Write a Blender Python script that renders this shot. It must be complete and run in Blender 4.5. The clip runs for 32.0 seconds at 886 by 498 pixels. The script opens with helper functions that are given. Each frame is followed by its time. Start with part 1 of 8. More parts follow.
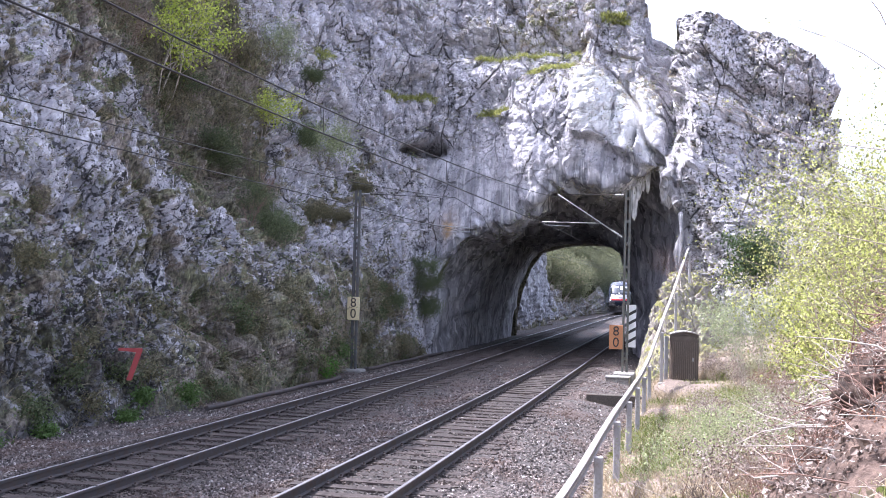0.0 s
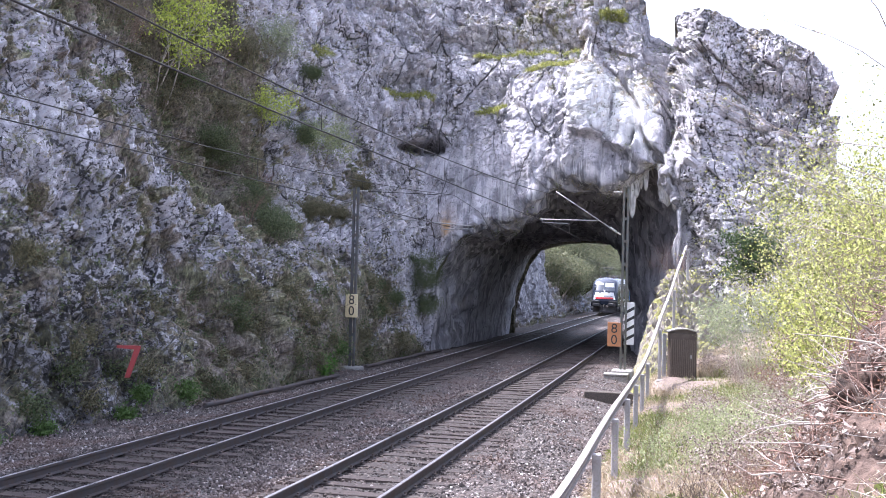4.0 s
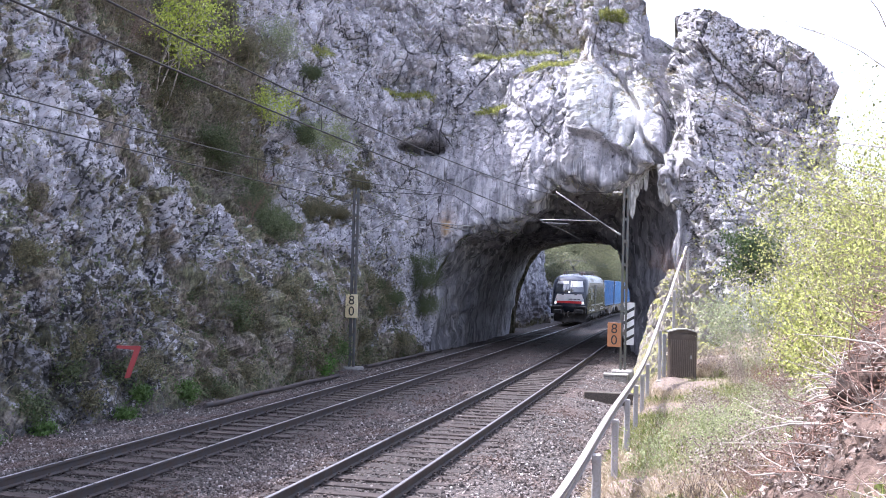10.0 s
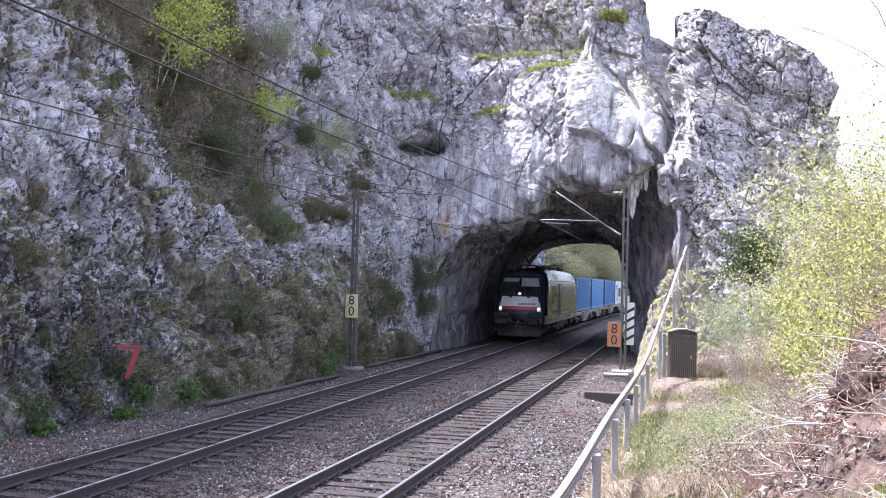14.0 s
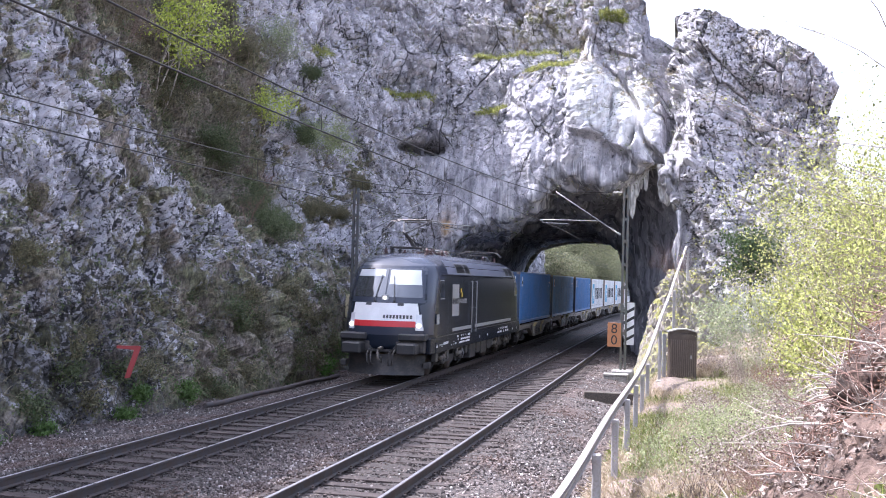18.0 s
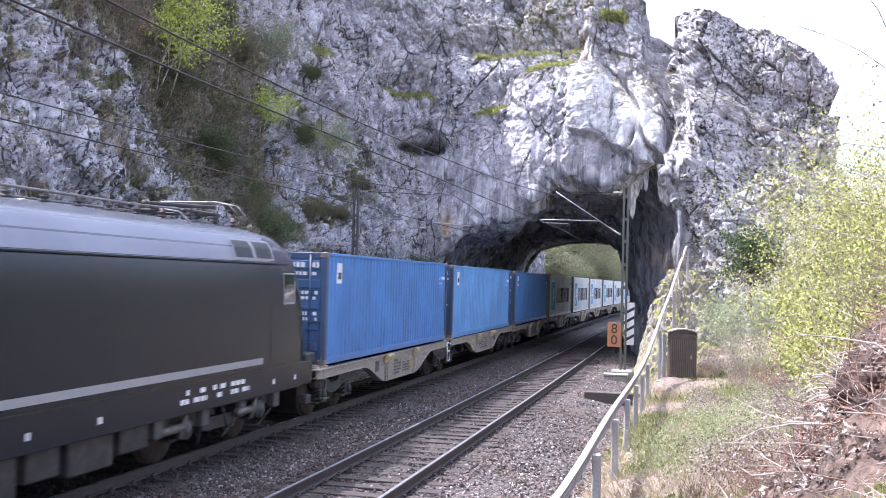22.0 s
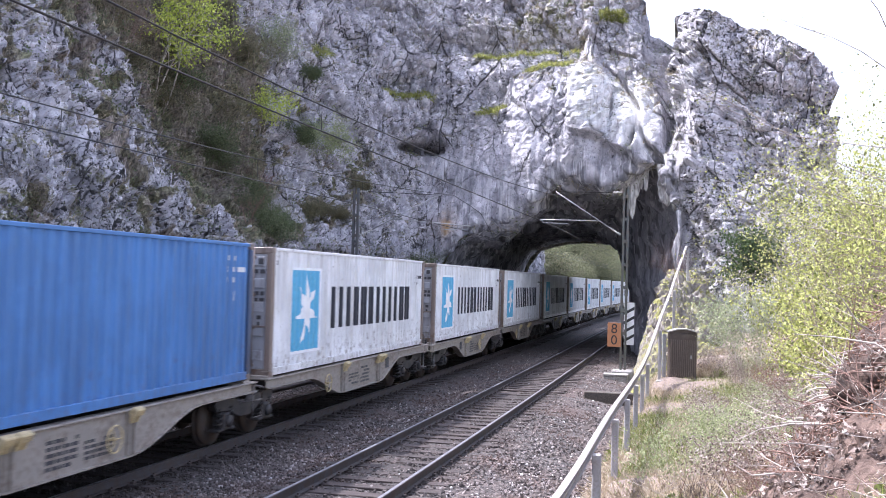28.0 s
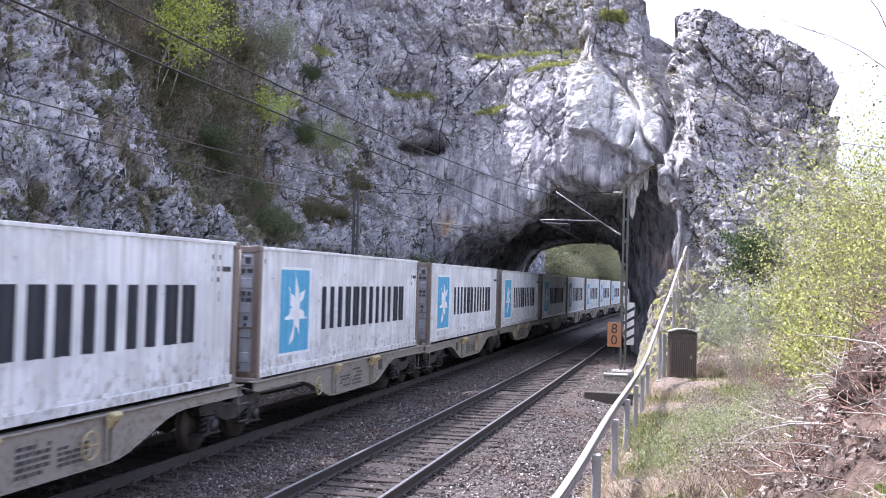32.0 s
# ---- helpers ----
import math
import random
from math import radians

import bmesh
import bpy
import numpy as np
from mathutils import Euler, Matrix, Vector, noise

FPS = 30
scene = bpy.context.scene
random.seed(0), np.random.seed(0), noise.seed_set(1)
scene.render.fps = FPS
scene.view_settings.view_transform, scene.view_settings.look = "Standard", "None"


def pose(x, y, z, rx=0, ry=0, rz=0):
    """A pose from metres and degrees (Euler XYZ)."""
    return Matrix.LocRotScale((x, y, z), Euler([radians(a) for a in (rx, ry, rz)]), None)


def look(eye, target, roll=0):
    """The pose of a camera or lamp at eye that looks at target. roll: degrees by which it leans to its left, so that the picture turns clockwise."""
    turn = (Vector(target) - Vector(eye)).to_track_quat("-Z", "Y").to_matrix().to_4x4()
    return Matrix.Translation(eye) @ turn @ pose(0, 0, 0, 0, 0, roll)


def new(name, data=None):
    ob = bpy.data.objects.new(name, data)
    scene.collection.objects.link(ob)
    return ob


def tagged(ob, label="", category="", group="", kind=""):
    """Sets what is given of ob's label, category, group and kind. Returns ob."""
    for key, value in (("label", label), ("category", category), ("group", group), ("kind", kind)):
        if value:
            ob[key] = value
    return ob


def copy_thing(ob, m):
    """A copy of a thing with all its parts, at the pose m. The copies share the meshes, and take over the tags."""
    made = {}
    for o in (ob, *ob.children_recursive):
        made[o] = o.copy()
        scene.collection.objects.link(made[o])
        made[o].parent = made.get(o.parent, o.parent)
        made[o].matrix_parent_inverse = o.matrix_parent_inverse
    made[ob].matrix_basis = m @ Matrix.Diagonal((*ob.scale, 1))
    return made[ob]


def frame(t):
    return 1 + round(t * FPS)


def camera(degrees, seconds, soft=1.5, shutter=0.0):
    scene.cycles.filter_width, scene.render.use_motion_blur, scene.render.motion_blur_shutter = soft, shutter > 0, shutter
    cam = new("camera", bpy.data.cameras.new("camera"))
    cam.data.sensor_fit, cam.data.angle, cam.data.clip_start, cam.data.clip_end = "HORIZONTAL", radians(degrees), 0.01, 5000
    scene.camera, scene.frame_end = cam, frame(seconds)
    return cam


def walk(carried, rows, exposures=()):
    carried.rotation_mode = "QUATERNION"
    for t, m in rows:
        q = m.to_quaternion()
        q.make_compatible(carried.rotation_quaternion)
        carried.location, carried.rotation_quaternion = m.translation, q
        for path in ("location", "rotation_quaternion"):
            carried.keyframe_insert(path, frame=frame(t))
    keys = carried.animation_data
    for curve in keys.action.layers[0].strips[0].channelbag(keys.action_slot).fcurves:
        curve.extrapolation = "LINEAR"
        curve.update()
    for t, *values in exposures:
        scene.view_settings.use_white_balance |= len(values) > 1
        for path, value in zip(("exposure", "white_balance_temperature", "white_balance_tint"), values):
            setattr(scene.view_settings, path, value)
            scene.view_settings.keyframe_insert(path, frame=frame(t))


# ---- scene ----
cam = camera(45.89, 32.0, soft=0.9, shutter=0.5)
EYE = (0.0, 0.0, 3.168)


def aim(yaw, pitch, roll):
    """A pose at the eye: degrees to the right of +y, up, and of lean."""
    a, b = radians(yaw), radians(pitch)
    d = Vector((math.sin(a) * math.cos(b), math.cos(a) * math.cos(b), math.sin(b)))
    return look(EYE, Vector(EYE) + d, roll)


walk(cam, [
    (0.0, aim(-0.10, 1.79, 1.559)), (0.5, aim(-0.05, 1.79, 1.559)), (1.2, aim(-0.05, 1.78, 1.559)),
    (2.0, aim(-0.01, 1.71, 1.559)), (2.5, aim(0.0, 1.67, 1.559)), (3.2, aim(0.0, 1.635, 1.559)),
    (5.0, aim(0.0, 1.664, 1.559)), (8.0, aim(0.0, 1.664, 1.559)), (32.0, aim(0.0, 1.664, 1.559))],
    exposures=[(0.0, 2.12, 5750, 20), (24.5, 2.12, 5750, 20), (28.0, 1.95, 5750, 20), (29.5, 1.83, 5750, 20), (32.0, 1.80, 5750, 20)])

# ---- light ----
SUN_AZ, SUN_EL = -74.0, 54.0      # degrees: from +y towards +x, above the horizon
world = bpy.data.worlds.new("sky")
scene.world = world
world.use_nodes = True
wt = world.node_tree
sky = wt.nodes.new("ShaderNodeTexSky")
sky.sky_type = "NISHITA"
sky.sun_disc = False
sky.sun_elevation = radians(SUN_EL)
sky.sun_rotation = radians(SUN_AZ)
sky.dust_density = 4.0
sky.air_density = 1.0
haze = wt.nodes.new("ShaderNodeHueSaturation")      # a hazy, pale spring sky
haze.inputs["Saturation"].default_value = 0.52
wt.links.new(sky.outputs[0], haze.inputs["Color"])
wt.links.new(haze.outputs[0], wt.nodes["Background"].inputs[0])
wt.nodes["Background"].inputs[1].default_value = 0.15
sun = new("sun", bpy.data.lights.new("sun", "SUN"))
sun.data.energy, sun.data.angle, sun.data.color = 2.9, radians(0.6), (1.0, 0.955, 0.89)
_a, _e = radians(SUN_AZ), radians(SUN_EL)
sun.matrix_world = look((30, 30, 40), Vector((30, 30, 40)) - Vector((math.sin(_a) * math.cos(_e), math.cos(_a) * math.cos(_e), math.sin(_e))))

# ---- the line of the railway: distance s along it, offset to the right of the train's track ----
X0, TH, GRADE = -7.278, 0.24092, -0.00232
K1, K2 = -0.00048536, 0.0000094737
HX, HY = math.sin(TH), math.cos(TH)
TRACK2 = 4.27


def bend(s):
    s = np.asarray(s, float)
    m = np.minimum(s, 150.0)
    e = s - m
    return -(K1 * m * m / 2 + K2 * m ** 3 / 6 + (K1 * m + K2 * m * m / 2) * e + (K1 + K2 * m) * e * e / 2)


def heading(s):
    m = min(s, 150.0)
    return TH + K1 * m + K2 * m * m / 2 + (K1 + K2 * m) * (s - m)


def line(s, off, z=0.0):
    """World points from distance, offset and height above the rails (arrays or numbers)."""
    s, off, z = np.broadcast_arrays(np.asarray(s, float), np.asarray(off, float), np.asarray(z, float))
    o = off - bend(s)
    return np.stack([X0 + s * HX + o * HY, 10 + s * HY - o * HX, z + GRADE * np.clip(s, -40, 150)], -1)


def on_line(s, off, z=0.0, turn=0.0):
    """A pose on the railway: x to the right of it, y along it."""
    x, y, zz = (float(v) for v in line(s, off, z))
    return pose(x, y, zz, 0, 0, -math.degrees(heading(s)) + turn)


# ---- noise on arrays ----
def rnd(ix, iy, iz, k):
    h = (ix * 374761393 + iy * 668265263 + iz * 2147483647 + k * 1274126177) & 0xFFFFFFFF
    h = ((h ^ (h >> 13)) * 1274126177) & 0xFFFFFFFF
    h = ((h ^ (h >> 16)) * 2246822519) & 0xFFFFFFFF
    return ((h ^ (h >> 15)) & 0xFFFFFF) / float(0x1000000)


def vnoise(p, k=0):
    i = np.floor(p).astype(np.int64)
    f = p - i
    f = f * f * (3 - 2 * f)
    out = 0
    for a in (0, 1):
        for b in (0, 1):
            for c in (0, 1):
                w = (f[..., 0] if a else 1 - f[..., 0]) * (f[..., 1] if b else 1 - f[..., 1]) * (f[..., 2] if c else 1 - f[..., 2])
                out = out + w * rnd(i[..., 0] + a, i[..., 1] + b, i[..., 2] + c, k)
    return out * 2 - 1


def fbm(p, octaves=4, k=0, gain=0.5):
    out, amp = 0, 1.0
    for o in range(octaves):
        out = out + amp * vnoise(p * 2.0 ** o + 17.3 * o, k + o)
        amp *= gain
    return out


def cells(p, k=0):
    """Worley noise: distance to the nearest seed, gap to the second, random number and vector to the nearest."""
    i = np.floor(p).astype(np.int64)
    f1 = np.full(p.shape[:-1], 9.0)
    f2 = f1.copy()
    ident = np.zeros(p.shape[:-1])
    to = np.zeros(p.shape)
    side = np.where(p - i > 0.5, 1, -1)
    for a in (0, 1):
        for b in (0, 1):
            for c in (0, 1):
                j = i + side * np.array([a, b, c])
                q = np.stack([j[..., m] + rnd(j[..., 0], j[..., 1], j[..., 2], k + 1 + m) for m in range(3)], -1) - p
                d = np.sqrt((q * q).sum(-1))
                near = d < f1
                f2 = np.where(near, f1, np.minimum(f2, d))
                ident = np.where(near, rnd(j[..., 0], j[..., 1], j[..., 2], k), ident)
                to = np.where(near[..., None], q, to)
                f1 = np.where(near, d, f1)
    return f1, f2 - f1, ident, to


# ---- mesh helpers ----
def mesh_of(name, verts, faces, mats, smooth=False):
    me = bpy.data.meshes.new(name)
    if isinstance(faces, list):
        me.from_pydata([tuple(v) for v in np.asarray(verts, float).tolist()], [], faces)
    else:
        v, f = np.asarray(verts, np.float32), np.ascontiguousarray(faces, np.int32)
        me.vertices.add(len(v))
        me.vertices.foreach_set("co", v.reshape(-1))
        me.loops.add(f.size)
        me.loops.foreach_set("vertex_index", f.reshape(-1))
        me.polygons.add(len(f))
        me.polygons.foreach_set("loop_start", np.arange(0, f.size, f.shape[1], dtype=np.int32))
        me.update(calc_edges=True)
    for m in mats if isinstance(mats, (list, tuple)) else [mats]:
        me.materials.append(m)
    if smooth:
        me.shade_smooth()
    else:
        me.shade_flat()
    return me


def grid_faces(n, m, flip=False, keep=None):
    a = np.arange(n * m).reshape(n, m)
    q = np.stack([a[:-1, :-1], a[1:, :-1], a[1:, 1:], a[:-1, 1:]], -1).reshape(-1, 4)
    if keep is not None:
        q = q[keep.reshape(-1)]
    return q[:, ::-1] if flip else q


def part(name, bm, material, parent=None, label="", smooth=False):
    """Link a bmesh as one mesh object under a thing or a part."""
    me = bpy.data.meshes.new(name)
    bm.to_mesh(me)
    bm.free()
    for m in material if isinstance(material, (list, tuple)) else [material]:
        me.materials.append(m)
    if smooth:
        me.shade_smooth()
    ob = new(name, me)
    ob.parent = parent
    return tagged(ob, label)


def share(name, me, parent, m, label=""):
    ob = new(name, me)
    ob.parent = parent
    ob.matrix_basis = m
    return tagged(ob, label)


def thing(name, label, category, m=None, group="", kind=""):
    ob = new(name)
    ob.empty_display_size = 0.3
    if m is not None:
        ob.matrix_basis = m
    return tagged(ob, label, category, group, kind)


def box(bm, lo, hi, bevel=0.0, m=None, mat=0):
    lo, hi = Vector(lo), Vector(hi)
    r = bmesh.ops.create_cube(bm, size=1.0)
    t = Matrix.Translation((lo + hi) / 2) @ Matrix.Diagonal((*(hi - lo), 1))
    bmesh.ops.transform(bm, matrix=(m @ t) if m is not None else t, verts=r["verts"])
    fs = list({f for v in r["verts"] for f in v.link_faces})
    for f in fs:
        f.material_index = mat
    if bevel:
        es = list({e for v in r["verts"] for e in v.link_edges})
        bmesh.ops.bevel(bm, geom=es, offset=bevel, segments=1, affect="EDGES", profile=0.5)
    return bm


def rod(bm, a, b, r0, r1=None, n=8, mat=0, caps=True):
    a, b = Vector(a), Vector(b)
    d = b - a
    r = bmesh.ops.create_cone(bm, cap_ends=caps, segments=n, radius1=r0, radius2=r0 if r1 is None else r1, depth=d.length)
    t = Matrix.Translation((a + b) / 2) @ d.to_track_quat("Z", "Y").to_matrix().to_4x4()
    bmesh.ops.transform(bm, matrix=t, verts=r["verts"])
    for f in {f for v in r["verts"] for f in v.link_faces}:
        f.material_index = mat
        f.smooth = n > 6
    return bm


def pipe(bm, pts, r, n=6, mat=0):
    return sweep(bm, pts, r, n, mat)


def sweep(bm, pts, r, n=6, mat=0):
    """One connected tube through points."""
    pts = [Vector(p) for p in pts]
    rings = []
    for i, p in enumerate(pts):
        d = (pts[min(i + 1, len(pts) - 1)] - pts[max(i - 1, 0)]).normalized()
        u = d.cross(Vector((0, 0, 1)) if abs(d.z) < 0.9 else Vector((1, 0, 0))).normalized()
        v = d.cross(u)
        rings.append([bm.verts.new(p + u * r * math.cos(2 * math.pi * k / n) + v * r * math.sin(2 * math.pi * k / n)) for k in range(n)])
    for a, b in zip(rings[:-1], rings[1:]):
        for k in range(n):
            f = bm.faces.new((a[k], b[k], b[(k + 1) % n], a[(k + 1) % n]))
            f.material_index, f.smooth = mat, True
    bm.faces.new(rings[0])
    bm.faces.new(rings[-1][::-1])
    return bm


def prism(bm, outline, axis, lo, hi, mat=0):
    """An outline of 2D points pushed along an axis from lo to hi."""
    def at(p, d):
        return {"x": (d, p[0], p[1]), "y": (p[0], d, p[1]), "z": (p[0], p[1], d)}[axis]
    a = [bm.verts.new(at(p, lo)) for p in outline]
    b = [bm.verts.new(at(p, hi)) for p in outline]
    n = len(outline)
    fs = [bm.faces.new(a), bm.faces.new(b)]
    for i in range(n):
        fs.append(bm.faces.new((a[i], a[(i + 1) % n], b[(i + 1) % n], b[i])))
    for f in fs:
        f.material_index = mat
    bmesh.ops.recalc_face_normals(bm, faces=fs)
    return bm


# ---- materials ----
class Nodes:
    """A small helper to lay out a node material."""

    def __init__(self, name, rough=0.6, metal=0.0):
        self.m = bpy.data.materials.new(name)
        self.m.use_nodes = True
        self.t = self.m.node_tree
        self.b = self.t.nodes["Principled BSDF"]
        self.b.inputs["Roughness"].default_value = rough
        self.b.inputs["Metallic"].default_value = metal
        self.co = self.t.nodes.new("ShaderNodeTexCoord").outputs["Object"]

    def put(self, value, socket):
        if hasattr(value, "is_linked"):
            self.t.links.new(value, socket)
        else:
            socket.default_value = value

    def stretch(self, x, y, z, co=None):
        n = self.t.nodes.new("ShaderNodeMapping")
        self.t.links.new(co or self.co, n.inputs[0])
        n.inputs["Scale"].default_value = (x, y, z)
        return n.outputs[0]

    def noise(self, scale, detail=4.0, rough=0.55, co=None, distort=0.0):
        n = self.t.nodes.new("ShaderNodeTexNoise")
        self.t.links.new(co or self.co, n.inputs["Vector"])
        n.inputs["Scale"].default_value, n.inputs["Detail"].default_value = scale, detail
        n.inputs["Roughness"].default_value, n.inputs["Distortion"].default_value = rough, distort
        return n.outputs[0]

    def voronoi(self, scale, feature="F1", co=None, out="Distance"):
        n = self.t.nodes.new("ShaderNodeTexVoronoi")
        n.feature = feature
        self.t.links.new(co or self.co, n.inputs["Vector"])
        n.inputs["Scale"].default_value = scale
        return n.outputs[out]

    def ramp(self, fac, stops):
        n = self.t.nodes.new("ShaderNodeValToRGB")
        self.put(fac, n.inputs[0])
        e = n.color_ramp.elements
        while len(e) < len(stops):
            e.new(0.5)
        for k, (p, c) in zip(e, stops):
            k.position = p
            k.color = (*c, 1) if isinstance(c, tuple) else (c, c, c, 1)
        return n.outputs[0]

    def mix(self, fac, a, b, kind="MIX"):
        n = self.t.nodes.new("ShaderNodeMix")
        n.data_type, n.blend_type = "RGBA", kind
        self.put(fac, n.inputs[0])
        for v, i in ((a, 6), (b, 7)):
            self.put((*v, 1) if isinstance(v, tuple) else v, n.inputs[i])
        return n.outputs[2]

    def math(self, op, a, b=0.0):
        n = self.t.nodes.new("ShaderNodeMath")
        n.operation = op
        self.put(a, n.inputs[0])
        self.put(b, n.inputs[1])
        return n.outputs[0]

    def facing_up(self, lo, hi):
        g = self.t.nodes.new("ShaderNodeNewGeometry")
        x = self.t.nodes.new("ShaderNodeSeparateXYZ")
        self.t.links.new(g.outputs["Normal"], x.inputs[0])
        r = self.t.nodes.new("ShaderNodeMapRange")
        self.t.links.new(x.outputs[2], r.inputs[0])
        r.inputs[1].default_value, r.inputs[2].default_value = lo, hi
        return r.outputs[0]

    def height(self):
        x = self.t.nodes.new("ShaderNodeSeparateXYZ")
        self.t.links.new(self.co, x.inputs[0])
        return x.outputs

    def lot(self, island=False):
        if island:
            return self.t.nodes.new("ShaderNodeNewGeometry").outputs["Random Per Island"]
        return self.t.nodes.new("ShaderNodeObjectInfo").outputs["Random"]

    def attr(self, name):
        n = self.t.nodes.new("ShaderNodeAttribute")
        n.attribute_name = name
        return n

    def colour(self, c):
        self.put((*c, 1) if isinstance(c, tuple) else c, self.b.inputs["Base Color"])
        return self

    def gloss(self, r):
        self.put(r, self.b.inputs["Roughness"])
        return self

    def bump(self, h, strength=0.5, dist=0.02):
        n = self.t.nodes.new("ShaderNodeBump")
        n.inputs["Strength"].default_value, n.inputs["Distance"].default_value = strength, dist
        self.put(h, n.inputs["Height"])
        self.t.links.new(n.outputs[0], self.b.inputs["Normal"])
        return self


def paint(name, c, rough=0.45, wear=0.25, scale=3.0, metal=0.0, dirt=(0.09, 0.07, 0.055), even=False):
    """Paint or plain stuff with faint mottling and dirt."""
    k = Nodes(name, rough, metal)
    n = k.noise(scale, 5)
    d = k.noise(scale * 7, 4)
    base = k.mix(k.ramp(n, [(0.35, 0.0), (0.75, 1.0)]), tuple(v * 0.86 for v in c), tuple(min(1, v * 1.08) for v in c))
    f = k.math("MULTIPLY", k.ramp(k.mix(0.5, n, d), [(0.48, 0.0), (0.60, 1.0)]), wear)
    k.colour(k.mix(f, base, dirt))
    if not even:
        k.gloss(k.ramp(d, [(0.3, max(0.05, rough - 0.1)), (0.7, min(1, rough + 0.12))]))
        k.bump(d, 0.08, 0.004)
    return k.m


def rock_material():
    k = Nodes("limestone", 0.88)
    streak, darkening, pit = (k.attr(n).outputs["Fac"] for n in ("streak", "darkening", "pit"))
    calm = k.math("SUBTRACT", 1.0, k.math("MULTIPLY", streak, 0.8))
    big, mid, fine = k.noise(0.16, 3), k.noise(0.85, 7, 0.62), k.noise(6.0, 6, 0.70)
    base = k.ramp(mid, [(0.32, (0.225, 0.217, 0.235)), (0.5, (0.415, 0.40, 0.43)), (0.66, (0.63, 0.61, 0.645))])
    base = k.mix(k.math("MULTIPLY", k.ramp(big, [(0.45, 0.0), (0.66, 1.0)]), 0.25), base, (0.30, 0.27, 0.25))
    # pale scabs of lichen, then grain
    pale = k.math("MULTIPLY", k.ramp(k.noise(3.1, 6, 0.72), [(0.545, 0.0), (0.575, 1.0)]), k.math("MULTIPLY", calm, 0.6))
    base = k.mix(pale, base, (0.70, 0.685, 0.70))
    base = k.mix(k.ramp(fine, [(0.36, 0.55), (0.46, 0.0)]), base, (0.15, 0.15, 0.16))
    # black pits and lichen flecks, crowded on some slabs and rare on others
    where = k.math("ADD", k.math("MULTIPLY", k.ramp(k.noise(0.42, 5, 0.6), [(0.36, 0.0), (0.62, 1.0)]), 0.09), k.math("MULTIPLY", pit, 0.085))
    where = k.math("MULTIPLY", where, calm)
    flecks = k.math("ADD", k.noise(5.2, 4, 0.62, k.stretch(1.0, 1.0, 1.25)), where)
    small = k.math("ADD", k.noise(13.0, 3, 0.60), k.math("MULTIPLY", where, 0.75))
    spots = k.math("MAXIMUM", k.ramp(flecks, [(0.645, 0.0), (0.665, 1.0)]), k.ramp(small, [(0.66, 0.0), (0.68, 1.0)]))
    base = k.mix(k.math("MULTIPLY", spots, 0.92), base, (0.030, 0.029, 0.030))
    # cracks: long ones down the fall line, and a finer net
    warp = k.math("MULTIPLY", k.noise(2.5, 6, 0.7), 0.5)
    mp = k.t.nodes.new("ShaderNodeVectorMath")
    mp.operation = "ADD"
    k.t.links.new(k.co, mp.inputs[0])
    k.t.links.new(warp, mp.inputs[1])
    cr = k.math("MINIMUM", k.voronoi(0.55, "DISTANCE_TO_EDGE", k.stretch(1, 1, 0.5, mp.outputs[0])), k.voronoi(1.6, "DISTANCE_TO_EDGE", k.stretch(1, 1, 0.9, mp.outputs[0])))
    crack = k.math("MULTIPLY", k.ramp(cr, [(0.006, 1.0), (0.022, 0.0)]), k.math("MULTIPLY", calm, k.ramp(k.noise(0.7, 3), [(0.40, 0.0), (0.50, 1.0)])))
    base = k.mix(k.math("MULTIPLY", crack, 0.9), base, (0.022, 0.021, 0.021))
    # water streaks and calcite curtains
    runs = k.ramp(k.noise(1.4, 5, 0.62, k.stretch(1.6, 1.6, 0.12)), [(0.47, 0.0), (0.58, 1.0)])
    base = k.mix(k.math("MULTIPLY", k.math("MULTIPLY", runs, 0.62), streak), base, (0.16, 0.16, 0.18))
    white = k.ramp(k.noise(2.1, 4, 0.6, k.stretch(1.9, 1.9, 0.09)), [(0.55, 0.0), (0.62, 1.0)])
    base = k.mix(k.math("MULTIPLY", white, k.math("MULTIPLY", streak, 0.7)), base, (0.55, 0.54, 0.55))
    slab = k.math("MULTIPLY", k.attr("slab").outputs["Fac"], k.ramp(k.noise(1.3, 4, 0.6, k.stretch(2.4, 2.4, 0.12)), [(0.38, 0.35), (0.52, 1.0)]))
    base = k.mix(slab, base, (0.80, 0.79, 0.78))
    # a darker rock tone, which also carries painted shade at the tunnel mouth
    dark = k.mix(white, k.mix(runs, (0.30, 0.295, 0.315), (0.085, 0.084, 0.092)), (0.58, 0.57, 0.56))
    base = k.mix(k.math("MULTIPLY", darkening, 0.95), base, dark)
    # growth on ledges and in hollows
    moss = k.math("MULTIPLY", k.facing_up(0.40, 0.75), k.ramp(k.noise(1.3, 5, 0.7), [(0.42, 0.0), (0.55, 1.0)]))
    green = k.ramp(k.noise(2.8, 4), [(0.35, (0.075, 0.062, 0.035)), (0.5, (0.10, 0.095, 0.045)), (0.68, (0.15, 0.155, 0.055))])
    base = k.mix(k.math("MULTIPLY", moss, k.math("SUBTRACT", 0.9, darkening)), base, green)
    turf = k.ramp(k.math("ADD", k.noise(1.5, 9, 0.78), k.math("MULTIPLY", k.attr("turf").outputs["Fac"], 0.5)), [(0.70, 0.0), (0.78, 1.0)])
    hue = k.ramp(k.noise(0.8, 3), [(0.40, 0.0), (0.60, 1.0)])
    fibre = k.noise(8.5, 7, 0.8, k.stretch(1.0, 1.0, 0.45))
